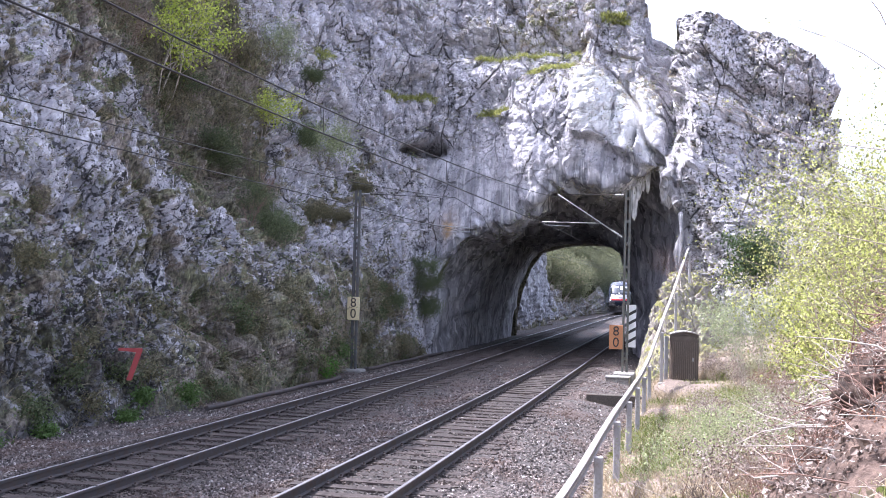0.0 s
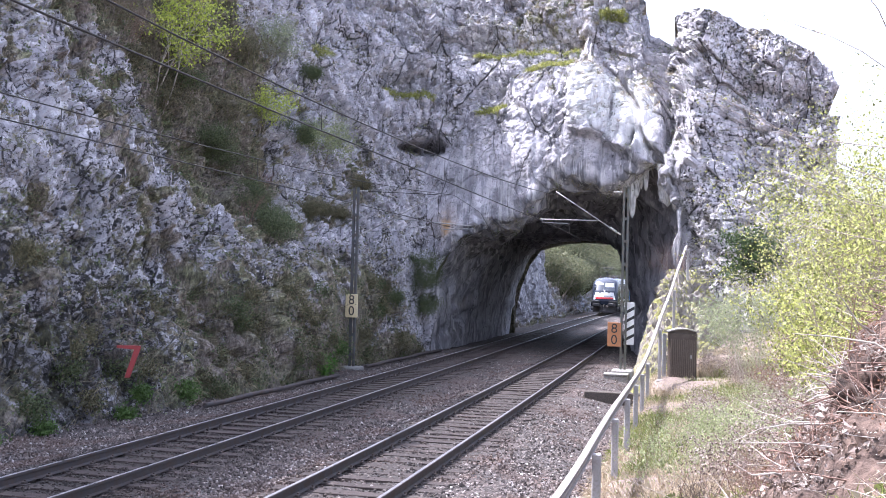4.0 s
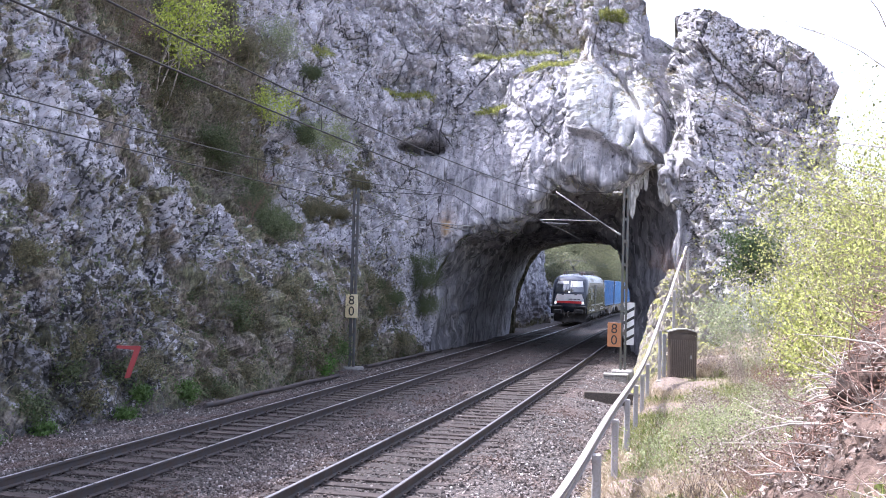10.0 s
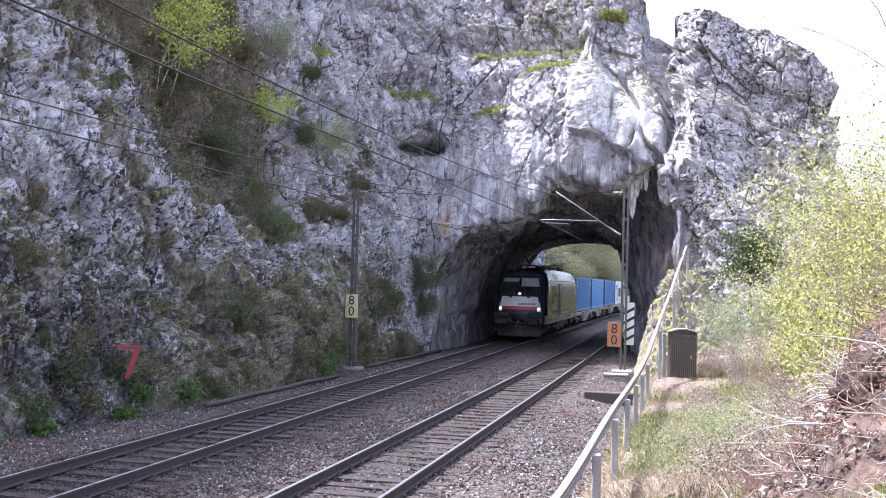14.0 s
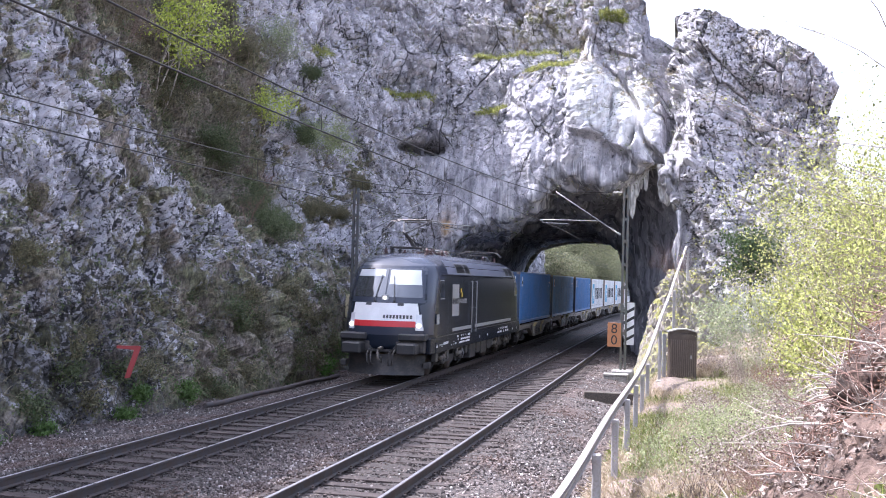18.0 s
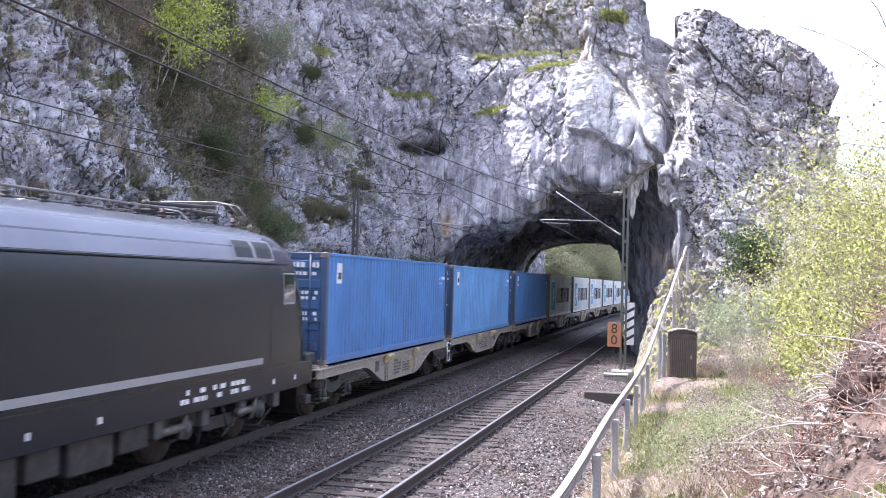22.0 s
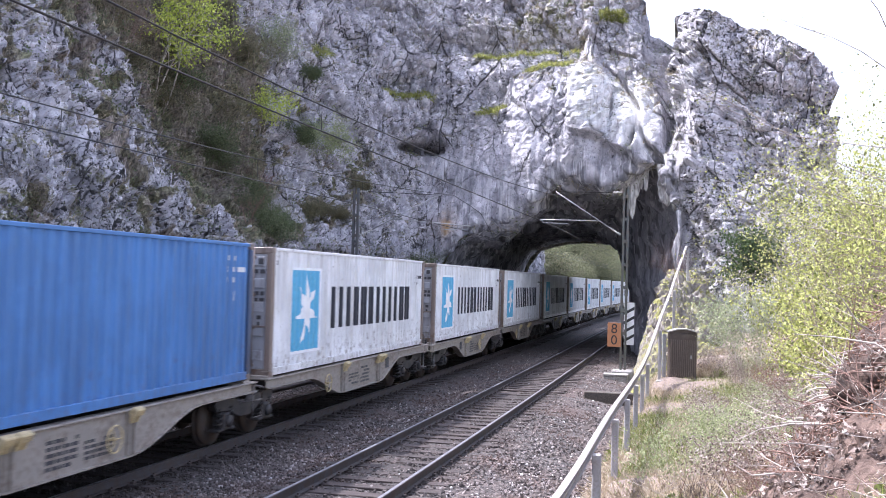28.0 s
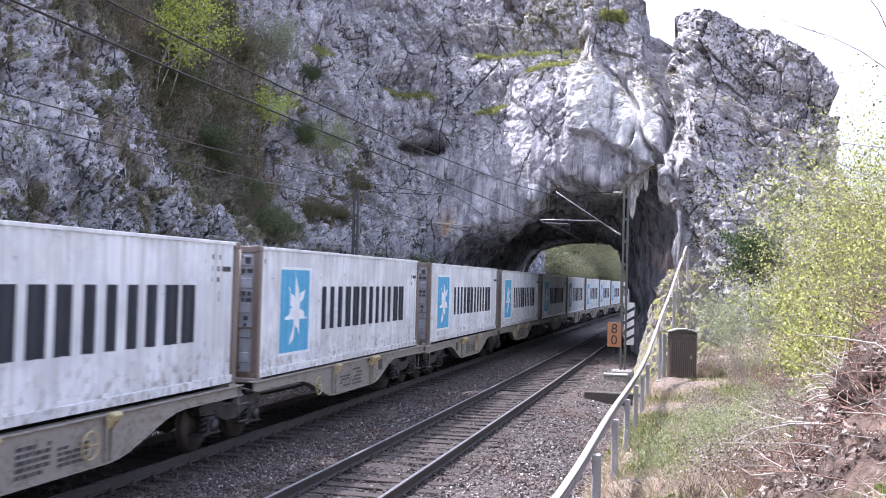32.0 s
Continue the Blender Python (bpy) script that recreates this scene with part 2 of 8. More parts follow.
    brown = k.ramp(fibre, [(0.36, (0.045, 0.037, 0.032)), (0.48, (0.175, 0.145, 0.12)), (0.57, (0.30, 0.255, 0.215)), (0.68, (0.48, 0.42, 0.36))])
    olive = k.ramp(fibre, [(0.36, (0.030, 0.029, 0.018)), (0.48, (0.115, 0.11, 0.064)), (0.57, (0.205, 0.20, 0.11)), (0.68, (0.36, 0.355, 0.21))])
    base = k.mix(turf, base, k.mix(hue, brown, olive))
    ochre = k.attr("ochre").outputs["Fac"]
    base = k.mix(k.math("MULTIPLY", ochre, k.ramp(k.noise(1.7, 5), [(0.35, 0.2), (0.6, 1.0)])), base, (0.46, 0.28, 0.11))
    # black of the damp foot, and shade put into the slit and hollow
    base = k.mix(k.math("MULTIPLY", k.attr("shade_and_damp").outputs["Fac"], 0.9), base, (0.03, 0.028, 0.026))
    k.colour(base)
    h = k.math("ADD", k.math("MULTIPLY", mid, 0.7), k.math("ADD", k.math("MULTIPLY", fine, 0.35), k.math("MULTIPLY", k.noise(17.0, 4, 0.7), 0.12)))
    h = k.math("SUBTRACT", h, k.math("ADD", k.math("MULTIPLY", crack, 0.5), k.math("MULTIPLY", spots, 0.22)))
    k.bump(h, 0.8, 0.14)
    return k.m


def earth_material():
    k = Nodes("bank_earth", 0.95)
    n, f, big = k.noise(0.8, 6, 0.65), k.noise(9.0, 5, 0.7), k.noise(0.13, 4)
    grass = k.ramp(f, [(0.3, (0.06, 0.065, 0.03)), (0.55, (0.14, 0.145, 0.065)), (0.75, (0.24, 0.21, 0.12))])
    dry = k.ramp(f, [(0.3, (0.08, 0.058, 0.045)), (0.5, (0.17, 0.13, 0.105)), (0.72, (0.30, 0.24, 0.20))])
    k.colour(k.mix(k.ramp(k.mix(0.4, n, big), [(0.54, 0.0), (0.64, 1.0)]), dry, grass))
    k.bump(k.mix(0.5, n, f), 0.8, 0.06)
    return k.m


def ballast_material():
    k = Nodes("ballast_bed", 0.95)
    c = k.voronoi(17.0, out="Color")
    d = k.voronoi(17.0)
    g = k.ramp(c, [(0.15, (0.04, 0.034, 0.032)), (0.45, (0.095, 0.08, 0.074)), (0.8, (0.17, 0.148, 0.137))])
    rust = k.ramp(k.noise(0.6, 4), [(0.45, 0.0), (0.65, 0.55)])
    c = k.mix(rust, k.mix(k.ramp(d, [(0.3, 0.0), (0.75, 1.0)]), g, (0.03, 0.026, 0.024)), (0.11, 0.07, 0.055))
    # track dirt together with the painted shade below the wagons
    k.colour(k.mix(k.attr("grime").outputs["Fac"], c, (0.022, 0.018, 0.016)))
    k.bump(d, 1.0, -0.03)
    return k.m


def stone_material():
    k = Nodes("ballast_stone", 0.9)
    r = k.lot(True)
    k.colour(k.ramp(r, [(0.0, (0.04, 0.034, 0.032)), (0.4, (0.10, 0.084, 0.078)), (0.75, (0.19, 0.16, 0.147)), (0.93, (0.32, 0.28, 0.262)), (0.988, (0.44, 0.40, 0.38)), (1.0, (0.62, 0.61, 0.60))]))
    k.bump(k.noise(60, 3), 0.4, 0.004)
    c = k.b.inputs["Base Color"].links[0].from_socket
    c = k.mix(k.ramp(k.noise(0.7, 4), [(0.46, 0.0), (0.60, 0.55)]), c, (0.12, 0.075, 0.058))
    # loose stones take the same dirt and painted under-train shade
    k.colour(k.mix(k.attr("grime").outputs["Fac"], c, (0.030, 0.024, 0.021)))
    return k.m


def leaf_material(name, dark, mid, light, glow=0.35):
    k = Nodes(name, 0.6)
    r = k.lot(True)
    c = k.ramp(k.math("ADD", k.math("MULTIPLY", r, 0.7), k.math("MULTIPLY", k.noise(0.7, 3), 0.35)), [(0.15, dark), (0.5, mid), (0.9, light)])
    k.colour(c)
    tr = k.t.nodes.new("ShaderNodeBsdfTranslucent")
    mx = k.t.nodes.new("ShaderNodeMixShader")
    k.t.links.new(c, tr.inputs[0])
    mx.inputs[0].default_value = glow
    out = k.t.nodes["Material Output"]
    k.t.links.new(k.b.outputs[0], mx.inputs[1])
    k.t.links.new(tr.outputs[0], mx.inputs[2])
    k.t.links.new(mx.outputs[0], out.inputs[0])
    return k.m


def bark_material(name, a, b):
    k = Nodes(name, 0.9)
    n = k.noise(14, 5, 0.6, k.stretch(1, 1, 0.25))
    k.colour(k.mix(k.ramp(n, [(0.35, 0.0), (0.65, 1.0)]), a, b)).bump(n, 0.5, 0.01)
    return k.m


def steel_material(name, c, rust, rough=0.5, metal=0.6, amount=0.5):
    k = Nodes(name, rough, metal)
    n = k.noise(6, 6, 0.7)
    k.colour(k.mix(k.math("MULTIPLY", k.ramp(n, [(0.42, 0.0), (0.62, 1.0)]), amount), c, rust))
    k.gloss(k.ramp(n, [(0.3, rough - 0.1), (0.7, min(1.0, rough + 0.3))]))
    k.bump(k.noise(40, 4), 0.15, 0.004)
    return k.m


def wood_material(name, a, b, scale=1.0, along=(1, 12, 12)):
    k = Nodes(name, 0.85)
    g = k.noise(2.2 * scale, 6, 0.65, k.stretch(*along))
    c = k.mix(k.ramp(g, [(0.3, 0.0), (0.7, 1.0)]), a, b)
    c = k.mix(k.math("MULTIPLY", k.lot(), 0.45), c, tuple(v * 0.5 for v in a))
    k.colour(c).bump(g, 0.6, 0.01)
    return k.m


def woodland_material():
    k = Nodes("woodland_floor", 0.95)
    n = k.noise(0.5, 6, 0.7)
    k.b.inputs["Specular IOR Level"].default_value = 0.0
    k.colour(k.ramp(n, [(0.35, (0.018, 0.018, 0.009)), (0.5, (0.036, 0.037, 0.017)), (0.65, (0.06, 0.066, 0.026))])).bump(n, 1.0, 0.6)
    return k.m


WOODLAND = woodland_material()
ROCK, EARTH, BALLAST, STONE = rock_material(), earth_material(), ballast_material(), stone_material()
RAIL_SIDE = steel_material("rail_side", (0.058, 0.052, 0.052), (0.085, 0.058, 0.045), 0.75, 0.15, 0.7)
RAIL_DULL = steel_material("rail_head_dull", (0.19, 0.19, 0.21), (0.12, 0.10, 0.095), 0.5, 0.6, 0.4)
RAIL_TOP = steel_material("rail_head", (0.50, 0.50, 0.53), (0.2, 0.19, 0.18), 0.28, 0.95, 0.15)
SLEEPER = wood_material("sleeper_wood", (0.022, 0.016, 0.014), (0.060, 0.043, 0.038))
MAST = steel_material("mast_steel", (0.10, 0.11, 0.115), (0.12, 0.075, 0.05), 0.6, 0.3, 0.5)
MAST_GREEN = steel_material("mast_green", (0.105, 0.115, 0.105), (0.13, 0.09, 0.065), 0.65, 0.1, 0.5)
GALV = steel_material("galvanised", (0.34, 0.345, 0.35), (0.22, 0.20, 0.18), 0.6, 0.3, 0.4)
CONCRETE = paint("concrete", (0.30, 0.29, 0.27), 0.9, 0.5, 2.0)
LEAF_BUSH = leaf_material("spring_leaf", (0.05, 0.06, 0.016), (0.33, 0.36, 0.085), (0.66, 0.68, 0.24), 0.36)
LEAF_BIRCH = leaf_material("birch_leaf", (0.20, 0.26, 0.04), (0.42, 0.49, 0.08), (0.62, 0.68, 0.14), 0.45)
LEAF_DARK = leaf_material("shrub_leaf", (0.045, 0.06, 0.025), (0.105, 0.135, 0.06), (0.19, 0.22, 0.10), 0.35)
LEAF_IVY = leaf_material("ivy_leaf", (0.02, 0.04, 0.012), (0.04, 0.075, 0.02), (0.08, 0.12, 0.035), 0.2)
LEAF_FRESH = leaf_material("fresh_herb", (0.045, 0.08, 0.02), (0.085, 0.15, 0.035), (0.14, 0.23, 0.06), 0.3)
LEAF_WOOD = leaf_material("far_leaf", (0.07, 0.075, 0.04), (0.14, 0.15, 0.075), (0.24, 0.25, 0.13), 0.3)
GRASS_DRY = leaf_material("dry_grass", (0.14, 0.115, 0.08), (0.29, 0.245, 0.165), (0.46, 0.40, 0.27), 0.35)
GRASS_GREEN = leaf_material("green_grass", (0.08, 0.10, 0.03), (0.17, 0.20, 0.055), (0.33, 0.35, 0.11), 0.35)
LITTER = leaf_material("leaf_litter", (0.06, 0.043, 0.034), (0.22, 0.16, 0.128), (0.56, 0.50, 0.455), 0.15)
LITTER_RED = leaf_material("red_litter", (0.06, 0.03, 0.018), (0.17, 0.08, 0.045), (0.32, 0.17, 0.10), 0.15)
BARK = bark_material("grey_bark", (0.16, 0.13, 0.10), (0.32, 0.27, 0.22))
BARK_DARK = bark_material("dark_bark", (0.05, 0.04, 0.032), (0.13, 0.10, 0.08))
BARK_PALE = bark_material("pale_bark", (0.30, 0.26, 0.22), (0.55, 0.50, 0.45))

def smoothstep(a, b, x):
    t = np.clip((x - a) / (b - a), 0, 1)
    return t * t * (3 - 2 * t)


# ---- ground ----
RAMP = (25.0, 38.0)      # where the footpath by the railing begins to climb, and its upper end


def ground_height(s, off, x, y):
    """Height of the ground above the rails."""
    z = np.full(np.shape(s), -0.62)
    z = np.where(off < -3.0, -0.62, z)
    # the bank with the footpath to the right, climbing to the rock
    foot = 0.08 + 0.018 * np.clip(17 - s, 0, 25)
    climb = np.clip((s - RAMP[0]) / (RAMP[1] - RAMP[0]), 0, 1)
    edge = 7.55 + 0.1 * np.clip((s - 12) / 20, 0, 1)
    rise = np.clip((off - edge) / 0.8, 0, 1)
    bank = -0.62 + (foot + 0.62) * rise * rise * (3 - 2 * rise)
    near = np.clip((14 - s) / 16, 0, 1)
    bank = bank + np.clip(off - 8.4, 0, 4) * (0.05 + 0.55 * near) + np.clip(off - 9.4, 0, 10) * 0.05
    bank = bank + 1.2 * climb * smoothstep(7.6, 9.0, off)
    z = np.where(off > edge, bank, z)
    # beyond the tunnel a narrow cutting
    far = s > 60
    z = np.where(far & (off > 8.5), -0.62 + np.clip(off - 8.5, 0, 30) * 0.4, z)
    return z


def spread(lo, hi, step, out, growth=1.25):
    a = list(np.arange(lo, hi + step / 2, step))
    d = step
    left, right = [lo], [hi]
    while left[-1] > -out:
        d *= growth
        left.append(left[-1] - d)
        right.append(right[-1] + d)
    return np.array(left[:0:-1] + a + right[1:])


def build_ground():
    S, O = np.meshgrid(spread(-16, 60, 0.4, 2200), spread(-7, 22, 0.3, 2200), indexing="ij")
    wide = np.maximum(np.abs(S), np.abs(O)) > 400
    P = line(np.clip(S, -300, 300), O, 0.0)
    P[..., 0] += (S - np.clip(S, -300, 300)) * HX
    P[..., 1] += (S - np.clip(S, -300, 300)) * HY
    z = ground_height(S, O, P[..., 0], P[..., 1])
    z = np.minimum(z, 6.0)
    q = np.stack([P[..., 0], P[..., 1], z * 0], -1)
    rough = fbm(q * 0.55, 4, 3) * 0.16 * np.clip((np.abs(O - 2.0) - 4.8) / 1.5, 0.12, 1)
    P[..., 2] += np.where(wide, -1.0, z + rough)
    me = mesh_of("ground", P.reshape(-1, 3), grid_faces(*S.shape), EARTH, True)
    me.materials.append(WOODLAND)
    me.polygons.foreach_set("material_index", np.where(S[:-1, :-1] > 64, 1, 0).astype(np.int32).reshape(-1))
    tagged(new("ground", me), "uneven bank of dry earth and thin grass", "ground", kind="structure")


def ballast_height(off):
    a = np.abs(off)
    b = np.abs(off - TRACK2)
    d = np.minimum(a, b)
    z = np.where(d < 1.45, -0.212, -0.235 - 0.11 * np.clip((d - 1.45) / 0.7, 0, 1))
    right = off - TRACK2
    z = np.where(right > 1.6, -0.235 - np.clip((right - 1.6) * 0.20, 0, 0.26), z)
    return np.where(off < -1.6, -0.235 - np.clip((-1.6 - off) * 0.16, 0, 0.26), z)


def attribute(me, name, values):
    a = me.attributes.new(name, "FLOAT", "POINT")
    a.data.foreach_set("value", np.asarray(values, np.float32).reshape(-1))


def grime_and_shade_at(off):
    """Oil and brake dust along the middle of each track, more on the busy one, plus shade painted under the train."""
    return 0.93 * smoothstep(2.1, 0.9, np.abs(off)) + 0.22 * smoothstep(-0.5, -1.5, off) * smoothstep(-4.5, -3.0, off) + 0.6 * smoothstep(1.7, 0.8, np.abs(off - TRACK2))


def build_ballast():
    S, O = np.meshgrid(np.concatenate([np.arange(-14, 60, 0.35), np.arange(60, 190, 2.0)]), np.arange(-6.0, 8.0, 0.14), indexing="ij")
    P = line(S, O, ballast_height(O))
    P[..., 2] += fbm(P * 2.4, 3, 9) * 0.03
    me = mesh_of("ballast", P.reshape(-1, 3), grid_faces(*S.shape), BALLAST, True)
    attribute(me, "grime", grime_and_shade_at(O))
    tagged(new("ballast", me), "grey-brown crushed stone bed under both tracks", "ballast", kind="structure")


build_ground()
build_ballast()

# ---- rock ----
# along the face: foot (s, off), lowest edge of the rock there (height, or ground), rim (s, off, height)
FACE = [
    (-25, -7.0, -1, -25, -20, 31), (-8, -6.0, -1, -8, -19, 31), (6, -5.2, -1, 6, -17.5, 30), (12, -4.6, -1, 13, -16.5, 29),
    (20, -4.0, -1, 23, -14, 26), (28, -3.8, -1, 34, -13, 24), (34, -4.0, -1, 42, -11, 23.5), (40, -3.8, -1, 46.5, -8.3, 21.5),
    (43.5, -3.55, -1, 47, -5.5, 20.5), (43.6, -3.2, 3.4, 47.3, -4.2, 20.0), (43.5, -1.9, 5.1, 47.5, -1.8, 19.45), (43.3, 0.4, 5.7, 47.3, 0.6, 18.6),
    (43, 1.8, 6.7, 47, 2.2, 18.8), (42.8, 3.0, 7.9, 46.8, 3.8, 19.0), (42.4, 4.6, 7.9, 46.6, 4.8, 19.2), (42, 5.9, 7.8, 46.4, 5.8, 18.8),
    (41.6, 6.9, 8.4, 46.2, 6.8, 17.9), (41.4, 7.6, 9.0, 45.9, 7.5, 16.2), (41, 8.2, 8.0, 45, 8.05, 15.6), (40.6, 8.8, 5.8, 44.3, 8.6, 16.2),
    (40.2, 9.15, 0.5, 43.5, 9.9, 16.2), (38.6, 10.2, 0.5, 42.8, 12.0, 15.8), (37.6, 12, 0.5, 42.2, 13.5, 15.0), (37.8, 14.5, 0.5, 42, 15.4, 13.7),
    (38.6, 16, 0.5, 42, 16.2, 11.4), (39.5, 17.2, 0.5, 42.5, 16.8, 8.0), (43, 20, 0.5, 46, 20, 4.5), (50, 23, 0.5, 51, 22, 2.5)]
BORE_NEAR = [(-3.55, -0.8), (-3.55, 1.4), (-3.2, 3.4), (-1.9, 5.1), (0.4, 5.7), (1.8, 6.7), (3.0, 7.9), (4.6, 7.9), (5.9, 7.8), (6.9, 8.4), (7.6, 9.0), (8.2, 8.0), (8.8, 5.8), (9.15, 2.5), (9.15, -0.8)]
BORE_FAR = [(-3.1, -0.8), (-3.0, 0.8), (-2.6, 2.85), (-2.0, 4.5), (-1.2, 5.6), (0.6, 6.1), (1.8, 6.2), (3.0, 6.2), (4.2, 6.05), (5.0, 5.5), (5.7, 4.3), (6.05, 2.7), (6.15, 0.8), (6.15, -0.8)]


def along(rows, n, coarse=0):
    """Resample a table of rows smoothly to n rows (Catmull-Rom), even by row length; the first rows, as far as row coarse, get few."""
    a = np.array(rows, float)
    seg = np.sqrt(((a[1:] - a[:-1]) ** 2)[:, :2].sum(1)) + 0.25 * np.abs(a[1:, -1] - a[:-1, -1]) + 0.05
    u = np.concatenate([[0], np.cumsum(seg)])
    t = np.linspace(0, u[-1], n) if not coarse else np.concatenate([np.linspace(0, u[coarse], 60, endpoint=False), np.linspace(u[coarse], u[-1], n - 60)])
    i = np.clip(np.searchsorted(u, t) - 1, 0, len(a) - 2)
    f = ((t - u[i]) / (u[i + 1] - u[i]))[:, None]
    p0, p1, p2, p3 = a[np.maximum(i - 1, 0)], a[i], a[i + 1], a[np.minimum(i + 2, len(a) - 1)]
    m1, m2 = (p2 - p0) * 0.5, (p3 - p1) * 0.5
    c = (2 * f ** 3 - 3 * f ** 2 + 1) * p1 + (f ** 3 - 2 * f ** 2 + f) * m1 + (-2 * f ** 3 + 3 * f ** 2) * p2 + (f ** 3 - f ** 2) * m2
    lin = p1 + (p2 - p1) * f
    return c * 0.5 + lin * 0.5


def outward(P):
    du, dv = np.gradient(P, axis=0), np.gradient(P, axis=1)
    n = np.cross(du, dv)
    return n / np.maximum(np.linalg.norm(n, axis=-1, keepdims=True), 1e-9)


def roughen(P, N, amount):
    """Push a rock surface in and out: ribs, blocks with flat faces, cracks and grain."""
    warp = np.stack([vnoise(P * 0.45, 60 + m) * 0.30 + vnoise(P * 2.3, 64 + m) * 0.07 for m in range(3)], -1)
    q = P + warp
    shape = fbm(P * 0.13, 3, 40) * 1.0
    # slanting ribs
    h = q[..., 0] * 0.6 + q[..., 1] * 0.8
    tilt = np.stack([(0.87 * h + 0.5 * q[..., 2]) * 0.42, (q[..., 0] * 0.8 - q[..., 1] * 0.6) * 0.15, (0.5 * h - 0.87 * q[..., 2]) * 0.10], -1)
    f1, gap, ident, to = cells(tilt, 70)
    ribs = (ident - 0.5) * 0.5 + to[..., 0] * 0.30 - 0.3 * np.clip(1 - gap / 0.10, 0, 1)
    f1, gap2, ident2, to2 = cells(q * np.array([0.75, 0.75, 0.36]), 80)
    blocks = (ident2 - 0.5) * 0.34 + (to2[..., 0] * 0.20 + to2[..., 1] * 0.18 + to2[..., 2] * 0.05) - 0.35 * np.clip(1 - gap2 / 0.09, 0, 1)
    f1, gap3, ident3, to3 = cells(q * np.array([1.9, 1.9, 1.3]), 90)
    small = (ident3 - 0.5) * 0.12 + to3[..., 0] * 0.16 + to3[..., 2] * 0.03 - 0.13 * np.clip(1 - gap3 / 0.12, 0, 1)
    f1, gap4, ident4, to4 = cells(P * np.array([4.2, 4.2, 3.4]), 95)
    knobs = (ident4 - 0.5) * 0.09 + to4[..., 0] * 0.06 - 0.05 * np.clip(1 - gap4 / 0.15, 0, 1)
    grain = fbm(P * 3.2, 3, 30, 0.6) * 0.15
    pits = -0.15 * smoothstep(0.22, 0.55, vnoise(q * np.array([4.2, 4.2, 3.6]), 98)) * smoothstep(-0.25, 0.3, vnoise(P * 0.45, 99))
    return P + N * ((shape + (ribs + blocks + small + knobs + grain + pits) * amount)[..., None])


def billow(P):
    """A gentle pull of all rock near the mouth, the same for face and lining."""
    a = np.stack([vnoise(P * 0.62, 180 + m) for m in range(3)], -1) * 0.30
    return a + np.stack([vnoise(P * 1.9, 184 + m) for m in range(3)], -1) * 0.20 + np.stack([vnoise(P * 4.5, 187 + m) for m in range(3)], -1) * 0.06


def clear_of_line(Q):
    """Keep rock off the train's path and behind the mast."""
    s = (Q[..., 0] - X0) * HX + (Q[..., 1] - 10) * HY
    off = (Q[..., 0] - X0) * HY - (Q[..., 1] - 10) * HX + bend(s)
    limit = -3.35 - 0.95 * smoothstep(28.5, 30.5, s) * smoothstep(36.5, 34.5, s) - 0.6 * smoothstep(22, 18, s) + 9 * smoothstep(41.5, 43.5, s)
    limit = limit + 9 * smoothstep(5.5, 8.5, Q[..., 2])
    over = np.maximum(off - limit, 0)
    over = np.where((off < 2.0) & (s < 43.4), over * 0.93, 0)
    Q = Q.copy()
    Q[..., 0] -= over * HY
    Q[..., 1] += over * HX
    return Q


